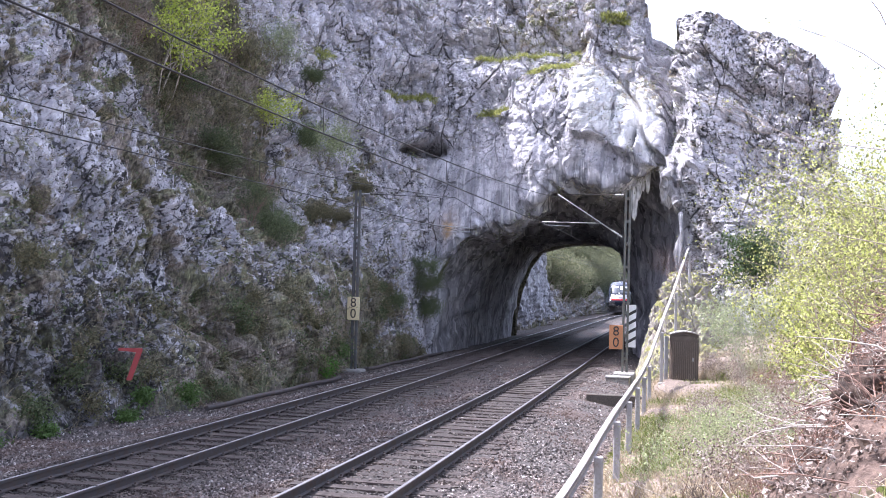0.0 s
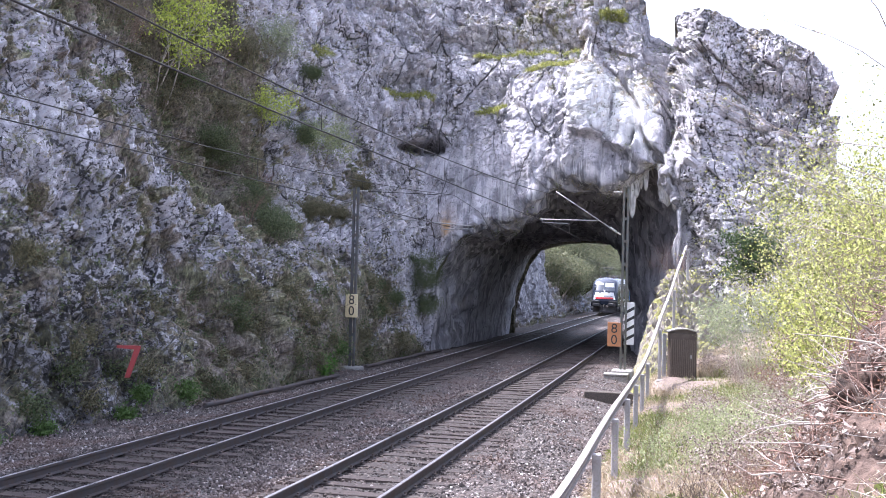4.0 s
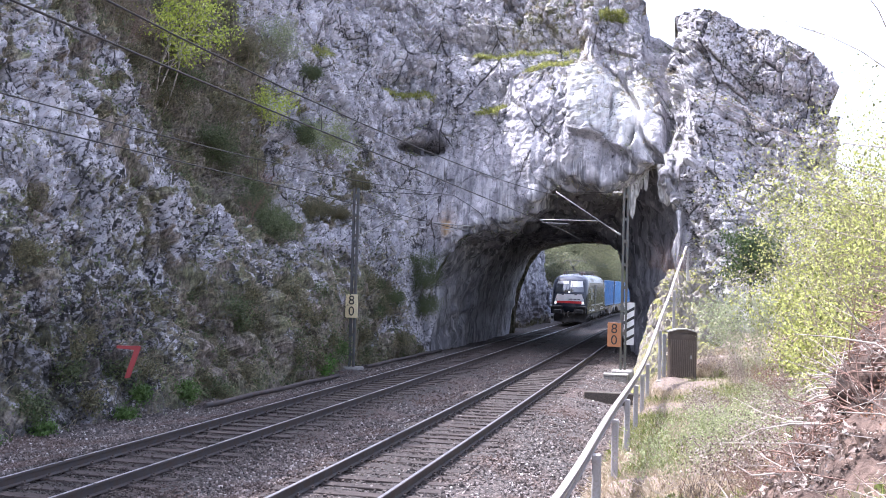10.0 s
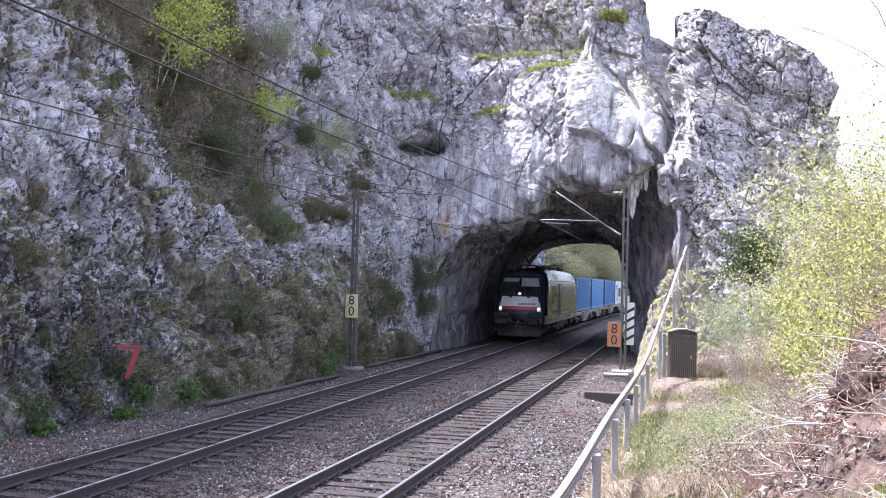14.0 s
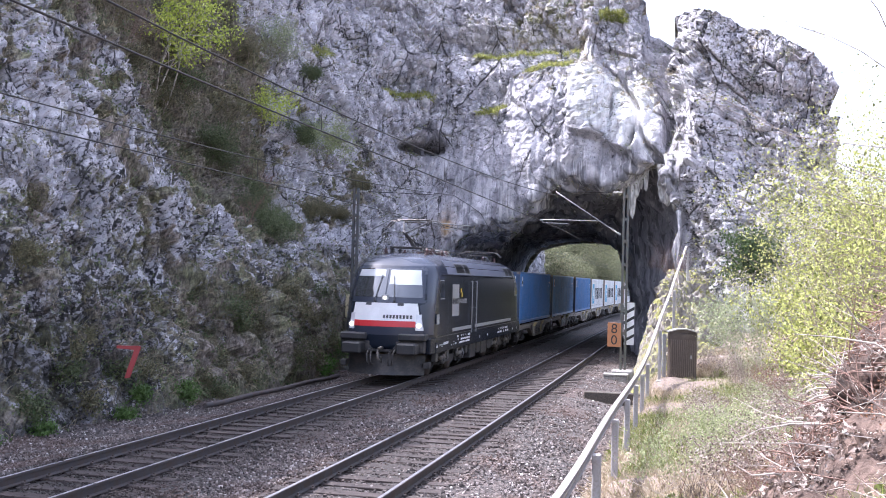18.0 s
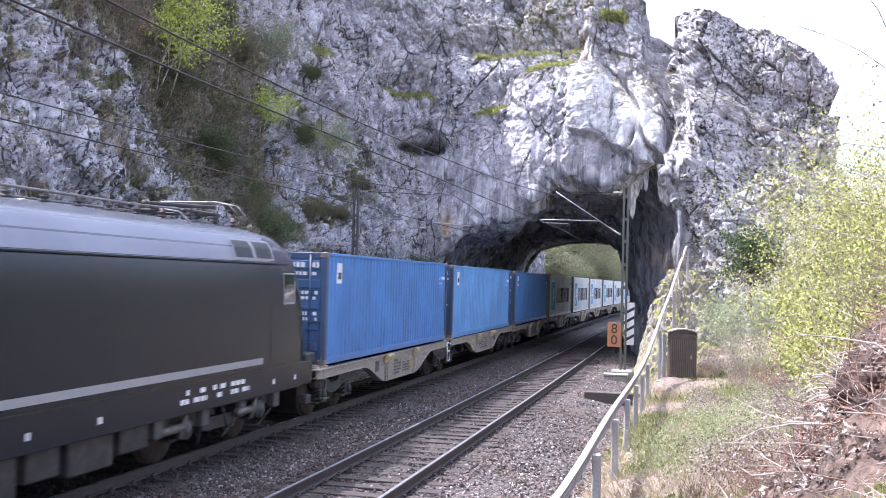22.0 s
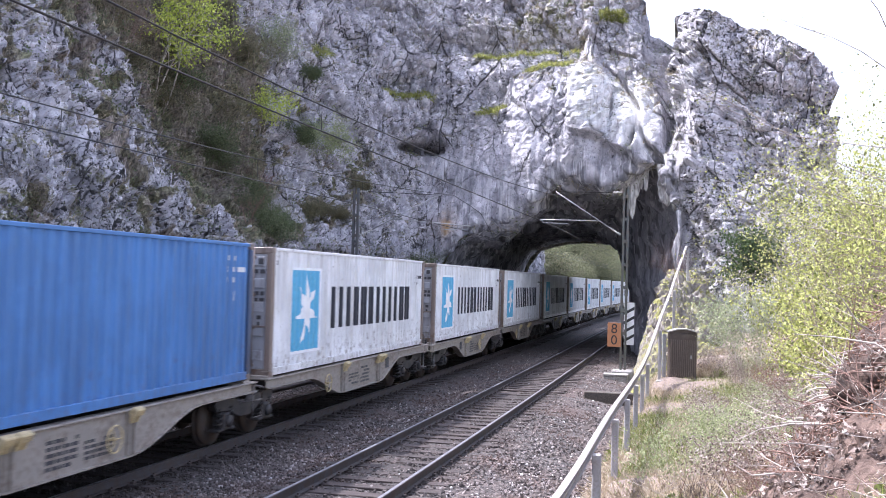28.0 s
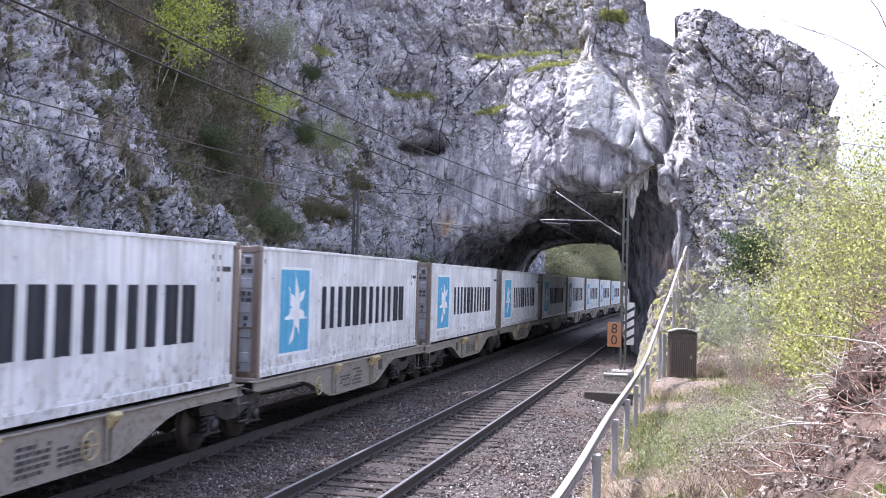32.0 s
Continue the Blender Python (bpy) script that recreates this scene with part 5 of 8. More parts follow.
def build_loco():
    t = thing("locomotive", "black electric locomotive with white and red front", "locomotive")
    zs = [1.0, 1.15, 1.5, 2.0, 2.45, 2.7, 3.05, 3.25, 3.36, 3.5, 3.66, 3.78, 3.90, 3.96, 4.02, 4.08]
    bm = bmesh.new()
    rings = [[bm.verts.new(p) for p in outline(z)] for z in zs]
    n = len(rings[0])
    for k, (a, b) in enumerate(zip(rings[:-1], rings[1:])):
        for i in range(n):
            f = bm.faces.new((a[i], a[(i + 1) % n], b[(i + 1) % n], b[i]))
            f.smooth = True
            f.material_index = 1 if zs[k] >= 3.36 else 0
    bm.faces.new(rings[-1]).material_index = 1
    bm.faces.new(rings[0][::-1])
    bmesh.ops.recalc_face_normals(bm, faces=bm.faces)
    part("body", bm, [LOCO_PAINT, LOCO_ROOF], t)
    for end in (0, 1):
        part("front_panel", nose_patch(-1.22, 1.22, 1.44, 1.70, 0.006, end), LOCO_BLUE, t)
        part("red_band", nose_patch(-1.12, 1.12, 1.70, 1.885, 0.010, end), LOCO_RED, t, "red band across the nose")
        part("white_band", nose_patch(-1.12, 1.12, 1.885, 2.44, 0.010, end, x0t=-1.02, x1t=1.02), LOCO_WHITE, t, "white panel under the windscreen")
        part("windscreen_surround", nose_patch(-1.32, 1.32, 2.45, 3.62, 0.006, end, 18, 8, -1.16, 1.16), LOCO_BLUE, t)
        part("windscreen", nose_patch(-1.14, -0.02, 2.62, 3.52, 0.014, end, 8, 6, -1.0, -0.02), GLASS, t, "dark glass windscreen half")
        part("windscreen", nose_patch(0.02, 1.14, 2.62, 3.52, 0.014, end, 8, 6, 0.02, 1.0), GLASS, t, "dark glass windscreen half")
        # pale patches on the upper glass stand for reflected sky
        part("sun_blind", nose_patch(0.06, 1.07, 3.02, 3.49, 0.018, end, 8, 4, 0.06, 0.99), SCREEN, t, "sky reflection painted on the front glass")
        part("sun_blind", nose_patch(-1.05, -0.10, 3.27, 3.49, 0.018, end, 8, 4, -0.99, -0.10), SCREEN, t, "sky reflection painted on the front glass")
        for side in (-1, 1):
            part("cab_corner", cab_corner(side, end), LOCO_BLUE, t, "glossy blue-black corner panel of the cab")
        for i in range(9):
            x = -0.02 + i * 0.105
            part("number_bar", nose_patch(x, x + 0.07, 1.96, 2.07, 0.016, end, 1, 1), MARK_DARK, t)
        for x in (-0.52, 0.52):
            part("wiper_cover", nose_patch(x - 0.10, x + 0.10, 2.36, 2.46, 0.02, end, 2, 1), MARK_DARK, t)
        flip = pose(0, LOCO_L, 0, 0, 0, 180) if end else Matrix()
        def px(x, y, z):
            return tuple(flip @ Vector((x, y, z)))
        for x in (-0.32, 0.32):
            b = bmesh.new()
            y0, y1 = float(nose_y(x, 2.5)) - 0.05, float(nose_y(x * 0.6, 3.3)) - 0.03
            rod(b, px(x, y0, 2.52), px(x * 0.6, y1, 3.3), 0.018, n=6)
            rod(b, px(x, y0 + 0.05, 2.45), px(x, y0, 2.55), 0.035, n=8)
            part("wiper", b, MARK_DARK, t)
        for x in (-1.16, 1.16):
            b = bmesh.new()
            c = math.copysign(1, x)
            strip(b, [[px(c * (1.0 + 0.36 * i / 5), float(nose_y(1.0 + 0.36 * i / 5, z)) - 0.016, z) for i in range(6)] for z in (1.60, 1.76, 1.92, 2.10)])
            cluster = part("lamp_housing", b, LAMP_GLASS, t, "clear lamp cluster")
            b = bmesh.new()
            yy = float(nose_y(1.08, 1.76)) - 0.05
            rod(b, px(c * 1.10, yy + 0.04, 1.75), px(c * 1.10, yy - 0.015, 1.75), 0.065, n=16)
            part("headlight", b, LAMP if not end else LOCO_RED, cluster, "lit round headlight" if not end else "red tail lamp")
            buffer_part(t, c * 0.875, 0.0 if not end else LOCO_L, 1 if not end else -1, True)
        b = bmesh.new()
        yy = float(nose_y(0.0, 2.56))
        box(b, tuple(min(p, q) for p, q in zip(px(-0.11, yy - 0.02, 2.50), px(0.11, yy + 0.06, 2.70))), tuple(max(p, q) for p, q in zip(px(-0.11, yy - 0.02, 2.50), px(0.11, yy + 0.06, 2.70))), 0.02)
        top_light = part("top_lamp_housing", b, LOCO_GREY, t)
        b = bmesh.new()
        rod(b, px(0, yy - 0.02, 2.60), px(0, yy - 0.045, 2.60), 0.055, n=14)
        part("top_headlight", b, LAMP if not end else LOCO_GREY, top_light)
        # buffer beam, coupling, plough and steps
        b = bmesh.new()
        box(b, tuple(min(p, q) for p, q in zip(px(-1.34, 0.52, 0.90), px(1.34, 0.80, 1.27))), tuple(max(p, q) for p, q in zip(px(-1.34, 0.52, 0.90), px(1.34, 0.80, 1.27))), 0.03)
        part("buffer_beam", b, UNDER, t)
        b = bmesh.new()
        strip(b, [[px(x, 0.58 + 0.35 * abs(x) ** 1.6 - (0.12 if z < 0.3 else 0), z) for x in np.linspace(-1.25, 1.25, 13)] for z in (0.2, 0.45, 0.84)])
        part("snow_plough", b, UNDER, t)
        b = bmesh.new()
        rod(b, px(0, 0.45, 1.04), px(0, 0.12, 1.04), 0.05, n=8)
        pipe(b, [px(-0.05, 0.16, 1.0), px(-0.06, 0.22, 0.72), px(0.06, 0.24, 0.62), px(0.06, 0.2, 0.8)], 0.035, 8)
        part("coupling", b, STEEL, t)
        for x in (-0.42, -0.3, 0.3, 0.42):
            b = bmesh.new()
            pipe(b, [px(x, 0.42, 0.98), px(x, 0.24, 0.86), px(x * 0.97, 0.2, 0.62), px(x * 0.9, 0.3, 0.52)], 0.026, 6)
            part("brake_hose", b, UNDER, t)
        for c in (-1, 1):
            b = bmesh.new()
            box(b, tuple(min(p, q) for p, q in zip(px(c * 1.26, 0.75, 0.42), px(c * 1.45, 1.05, 0.62))), tuple(max(p, q) for p, q in zip(px(c * 1.26, 0.75, 0.42), px(c * 1.45, 1.05, 0.62))), 0.02)
            part("step", b, UNDER, t)
    for side in (-1, 1):
        b = bmesh.new()
        box(b, (side * 1.47 - 0.02, 1.5, 0.86), (side * 1.47 + 0.02, LOCO_L - 1.5, 1.2), 0.01)
        part("sill", b, LOCO_PAINT, t)
        for y0, y1 in ((1.98, 2.52), (LOCO_L - 2.52, LOCO_L - 1.98)):
            wf = part("window_frame", side_patch(bmesh.new(), side, y0 - 0.03, y1 + 0.03, 2.57, 3.20, 0.008), LOCO_GREY, t)
            part("cab_window", side_patch(bmesh.new(), side, y0, y1, 2.61, 3.17, 0.014), GLASS, wf, "cab side window of tinted glass")
        part("grey_panel", side_patch(bmesh.new(), side, 3.72, 4.80, 1.98, 3.06), LOCO_GREY, t, "plain grey square on the side")
        b = bmesh.new()
        x = side * 1.489
        for y0, y1, z0, z1 in ((3.78, 4.72, 2.38, 2.58), (4.86, 6.1, 2.40, 2.56)):
            b = bmesh.new()
            n = 7
            for i in range(n):
                a = y0 + (y1 - y0) * i / n
                e = a + (y1 - y0) / n * 0.6
                vs = [b.verts.new((x, p, q)) for p, q in ((a, z0), (e, z0), (e, z1), (a, z1))]
                b.faces.new(vs if side > 0 else vs[::-1])
            tagged(part("name_bar", b, LOCO_GREY if y0 > 4.8 else LOCO_PAINT, t), kind="stuff")
        b = bmesh.new()
        side_patch(b, side, 5.02, 5.2, 2.78, 2.92, 0.012)
        side_patch(b, side, 5.18, 5.34, 2.62, 2.78, 0.012)
        part("emblem", b, LOCO_YELLOW, t, "two small yellow squares")
        part("side_stripe", side_patch(bmesh.new(), side, 3.79, 15.8, 1.46, 1.58), LOCO_GREY, t, "thin grey stripe along the side")
        part("cab_plate", side_patch(bmesh.new(), side, 1.45, 1.85, 1.78, 2.1, 0.012), LOCO_GREY, t)
        for y in (6.84, 7.69):
            b = bmesh.new()
            rod(b, (side * 1.53, y, 1.3), (side * 1.53, y, 3.2), 0.02, n=6)
            for z in (1.32, 2.2, 3.18):
                rod(b, (side * 1.47, y, z), (side * 1.53, y, z), 0.014, n=6)
            part("handrail", b, GALV, t)
        dr = part("side_door", side_patch(bmesh.new(), side, 6.95, 7.6, 1.22, 3.25, 0.008), LOCO_PAINT, t)
        b = bmesh.new()
        box(b, (side * 1.50 - 0.02, 6.98, 2.2), (side * 1.50 + 0.02, 7.12, 2.24), 0.005)
        part("door_handle", b, GALV, dr)
        # the straight roof slope between the cab domes, with its edge moulding and grilles
        slope = part("roof_slope", side_patch(bmesh.new(), side, 3.15, LOCO_L - 3.15, 3.40, 3.86, 0.012), LOCO_SLOPE_SHEEN, t, "smooth roof slope with sky sheen in its grey-blue")
        bm2 = bmesh.new()
        rod(bm2, (side * 1.445, 2.3, 3.37), (side * 1.445, LOCO_L - 2.3, 3.37), 0.022, n=6)
        part("cantrail", bm2, LOCO_PAINT, t)
        for y0, y1 in ((4.65, 5.95), (6.05, 6.90), (14.6, 15.4), (15.5, 16.3)):
            bm2 = bmesh.new()
            side_patch(bm2, side, y0 - 0.05, y1 + 0.05, 3.42, 3.80, 0.020)
            g = part("roof_grille", bm2, LOCO_GREY, slope, "grey framed grille in the roof slope")
            bm2 = bmesh.new()
            side_patch(bm2, side, y0 + 0.03, y1 - 0.03, 3.46, 3.77, 0.026)
            for i in range(6):
                za = 3.47 + i * 0.05
                side_patch(bm2, side, y0 + 0.04, y1 - 0.04, za, za + 0.018, 0.031)
            part("louvre", bm2, LOUVRE, slope, "black louvred opening")
        # seams of the cab and of the lower skirt
        bm2 = bmesh.new()
        for y in (3.12, LOCO_L - 3.12):
            side_patch(bm2, side, y - 0.012, y + 0.012, 1.2, 3.3, 0.004)
        side_patch(bm2, side, 1.5, LOCO_L - 1.5, 1.36, 1.385, 0.004)
        part("panel_seam", bm2, LOUVRE, t)
        rng = random.Random(5)
        b = bmesh.new()
        bars(b, rng, side * 1.494, 4.3, 6.8, 0.98, 1.32, 3, 0.75)
        bars(b, rng, side * 1.494, 3.5, 4.1, 0.98, 1.32, 4, 0.4)
        bars(b, rng, side * 1.494, 12.4, 15.2, 1.0, 1.28, 2, 0.7)
        bars(b, rng, side * 1.494, 2.5, 3.2, 1.05, 1.2, 1, 0.9)
        for y in (1.55, 2.0, 2.25, 8.6, 10.2, 16.3, 17.4):
            bars(b, rng, side * 1.494, y, y + 0.1, 1.0, 1.16, 1, 1.0)
        tagged(part("side_markings", b, MARK, t, "small white lettering"), kind="stuff")
        for y0, y1, z0 in ((7.6, 8.7, 0.30), (8.9, 9.6, 0.42), (9.8, 10.9, 0.34), (11.1, 11.9, 0.45)):
            b = bmesh.new()
            box(b, (side * 1.05 - 0.28, y0, z0), (side * 1.05 + 0.28, y1, 0.86), 0.03)
            part("equipment_box", b, UNDER, t)
        for y in (3.3, 5.9, 12.9, 15.7):
            b = bmesh.new()
            rod(b, (side * 1.32, y, 0.45), (side * 1.32, y + 0.25, 0.95), 0.05, n=8)
            rod(b, (side * 1.30, y - 0.6, 0.62), (side * 1.30, y + 0.12, 0.62), 0.075, n=8)
            part("damper", b, STEEL, t)
    for side in (-1, 1):
        for yb in (4.69, LOCO_L - 4.69):
            for d in (-2.35, -0.75, 0.75, 2.35):
                b = bmesh.new()
                x = side * 1.24
                box(b, (x - 0.09, yb + d - 0.13, 0.52), (x + 0.09, yb + d + 0.13, 0.98), 0.03)
                rod(b, (x, yb + d, 0.55), (x - side * 0.2, yb + d + (0.25 if d < 0 else -0.25), 0.18), 0.022, n=6)
                part("sand_box", b, GEAR, t, "grey sand box with its pipe")
            for d in (-1.5, 1.5):
                b = bmesh.new()
                x = side * 1.30
                rod(b, (x - side * 0.05, yb + d, 0.575), (x + side * 0.06, yb + d, 0.575), 0.17, n=16)
                rod(b, (x + side * 0.06, yb + d, 0.575), (x + side * 0.09, yb + d, 0.575), 0.09, n=12)
                part("axle_cap", b, GEAR, t)
            b = bmesh.new()
            pipe(b, [(side * 1.32, yb - 1.9, 0.92), (side * 1.34, yb - 0.6, 0.84), (side * 1.34, yb + 0.6, 0.86), (side * 1.32, yb + 1.9, 0.92)], 0.025, 6)
            pipe(b, [(side * 1.36, yb - 0.3, 0.95), (side * 1.40, yb - 0.1, 0.45), (side * 1.40, yb + 0.15, 0.42), (side * 1.36, yb + 0.35, 0.95)], 0.020, 6)
            part("air_pipe", b, UNDER, t)
    # roof gear
    pantograph(t, 3.75, True, -1)
    pantograph(t, LOCO_L - 4.3, False, -1)
    for i in range(9):
        y = 6.2 + i * 0.85
        b = bmesh.new()
        rod(b, (0.35, y, 3.97), (0.35, y, 4.26), 0.04, n=8)
        for j in range(4):
            rod(b, (0.35, y, 3.99 + j * 0.06), (0.35, y, 4.02 + j * 0.06), 0.07, n=10)
        part("roof_insulator", b, UNDER, t)
    for x, y in ((0.75, 2.9), (0.75, 3.5), (0.72, 5.2), (0.72, 5.75), (-0.7, 3.0), (-0.7, 5.4), (0.6, 13.4), (0.6, 16.2), (-0.6, 16.0)):
        b = bmesh.new()
        rod(b, (x, y, 3.90), (x, y, 4.24), 0.04, n=8)
        for j in range(4):
            rod(b, (x, y, 3.97 + j * 0.06), (x, y, 4.0 + j * 0.06), 0.075, n=10)
        part("roof_insulator", b, COPPER, t, "brown ribbed roof insulator")
    for y in (3.3, 5.1, 5.9, 13.6):
        b = bmesh.new()
        pipe(b, [(0.5, y, 4.24), (0.75, y + 0.12, 4.2), (0.86, y + 0.32, 4.02), (0.9, y + 0.5, 3.95)], 0.016, 6)
        part("earth_lead", b, GALV, t, "pale flexible lead on the roof")
    b = bmesh.new()
    pipe(b, [(0.35, 5.0, 4.3), (0.35, 9.0, 4.27), (0.3, 13.0, 4.27), (0.35, 14.6, 4.3)], 0.025, 6)
    pipe(b, [(-0.3, 5.0, 4.22), (-0.35, 9.0, 4.2), (-0.3, 14.0, 4.22)], 0.02, 6)
    part("roof_conductor", b, STEEL, t)
    b = bmesh.new()
    pipe(b, [(0.5, 3.6, 4.1), (0.55, 4.4, 4.22), (0.5, 5.3, 4.12), (0.6, 6.2, 4.1), (0.5, 7.2, 4.2)], 0.03, 6)
    pipe(b, [(0.2, 2.9, 4.05), (0.6, 3.6, 4.16), (0.7, 5.0, 4.1)], 0.022, 6)
    part("roof_cable", b, COPPER, t, "red-brown roof cable")
    for lo, hi in (((-0.6, 6.6, 3.95), (0.1, 8.2, 4.16)), ((-0.5, 10.2, 3.95), (0.2, 11.9, 4.14))):
        b = bmesh.new()
        box(b, lo, hi, 0.05)
        part("roof_box", b, LOCO_ROOF, t)
    axles = []
    for y in (4.69, LOCO_L - 4.69):
        axles += bogie_part(t, y, 1.5, 0.575, True)
    return t, [wheelset(t, y, r) for y, r in axles]


# ---- containers ----
BOX_L, BOX_W, BOX_H = 12.192, 2.438, 2.591
PITCH = 0.2775
OUT = BOX_W / 2 - 0.012


def wave(y):
    """Depth of the corrugated wall at a distance from the front."""
    u = ((y - 0.2) / PITCH) % 1.0
    return OUT - 0.050 * float(np.interp(u, [0, 0.28, 0.46, 0.82, 1.0], [0, 0, 1, 1, 0]))


def wave_stops(y0, y1):
    ys = {round(y0, 4), round(y1, 4)}
    k0 = int((y0 - 0.2) / PITCH) - 1
    for k in range(k0, k0 + int((y1 - y0) / PITCH) + 4):
        for u in (0, 0.28, 0.46, 0.82):
            y = 0.2 + (k + u) * PITCH
            if y0 < y < y1:
                ys.add(round(y, 4))
    return sorted(ys)


def wave_sheet(bm, side, y0, y1, z0, z1, lift=0.0, lean=0.0):
    lo = [(side * (wave(y) + lift), y, z0) for y in wave_stops(y0, y1)]
    hi = [(p[0], p[1] + lean, z1) for p in lo]
    strip(bm, [lo, hi] if side > 0 else [hi, lo])
    for f in bm.faces:
        f.smooth = False
    return bm


def star_sheet(side, yc, zc, r):
    """A seven-pointed white star that follows the corrugation."""
    bm = bmesh.new()
    tips = [(math.radians(90 + 360 / 14 * i), r * (1.0 if i % 2 == 0 else 0.36)) for i in range(14)]
    poly = [(math.cos(a) * q * 0.80, math.sin(a) * q) for a, q in tips]

    def span(z):
        xs = []
        for (a, b), (c, d) in zip(poly, poly[1:] + poly[:1]):
            if (b > z) != (d > z):
                xs.append(a + (c - a) * (z - b) / (d - b))
        return sorted(xs)
    st = 0.022
    z = -r
    while z < r:
        xs = span(z + st / 2)
        for a, b in zip(xs[::2], xs[1::2]):
            ys = wave_stops(yc + a, yc + b)
            if len(ys) > 1 and ys[-1] - ys[0] > 0.004:
                lo = [(side * (wave(y) + 0.007), y, zc + z) for y in ys]
                hi = [(p[0], p[1], zc + z + st) for p in lo]
                strip(bm, [lo, hi] if side > 0 else [hi, lo])
        z += st
    return bm


def frame_mesh_part(parent, mat, rail_mat):
    def bx(name, lo, hi, bev=0.008, m=mat, up=parent, label=""):
        b = bmesh.new()
        box(b, lo, hi, bev)
        return part(name, b, m, up, label)
    w, l, h = BOX_W / 2, BOX_L, BOX_H
    for sx in (-1, 1):
        for y in (0.0, l - 0.16):
            bx("corner_post", (min(sx * w, sx * (w - 0.12)), y, 0.12), (max(sx * w, sx * (w - 0.12)), y + 0.16, h - 0.12))
            for z in (0.0, h - 0.12):
                bx("corner_casting", (min(sx * (w + 0.004), sx * (w - 0.16)), y - 0.004 if y == 0 else y - 0.014, z), (max(sx * (w + 0.004), sx * (w - 0.16)), y + 0.174 if y == 0 else y + 0.164, z + 0.12), 0.01, POST)
        bx("top_rail", (min(sx * (w - 0.005), sx * (w - 0.07)), 0.16, h - 0.07), (max(sx * (w - 0.005), sx * (w - 0.07)), l - 0.16, h - 0.006), 0.008, rail_mat)
        bx("bottom_rail", (min(sx * (w - 0.005), sx * (w - 0.09)), 0.16, 0.02), (max(sx * (w - 0.005), sx * (w - 0.09)), l - 0.16, 0.17), 0.008, rail_mat)
    for y in (0.03, l - 0.13):
        bx("header", (-w + 0.12, y, h - 0.14), (w - 0.12, y + 0.1, h - 0.01))
        bx("door_sill", (-w + 0.12, y, 0.02), (w - 0.12, y + 0.1, 0.15))


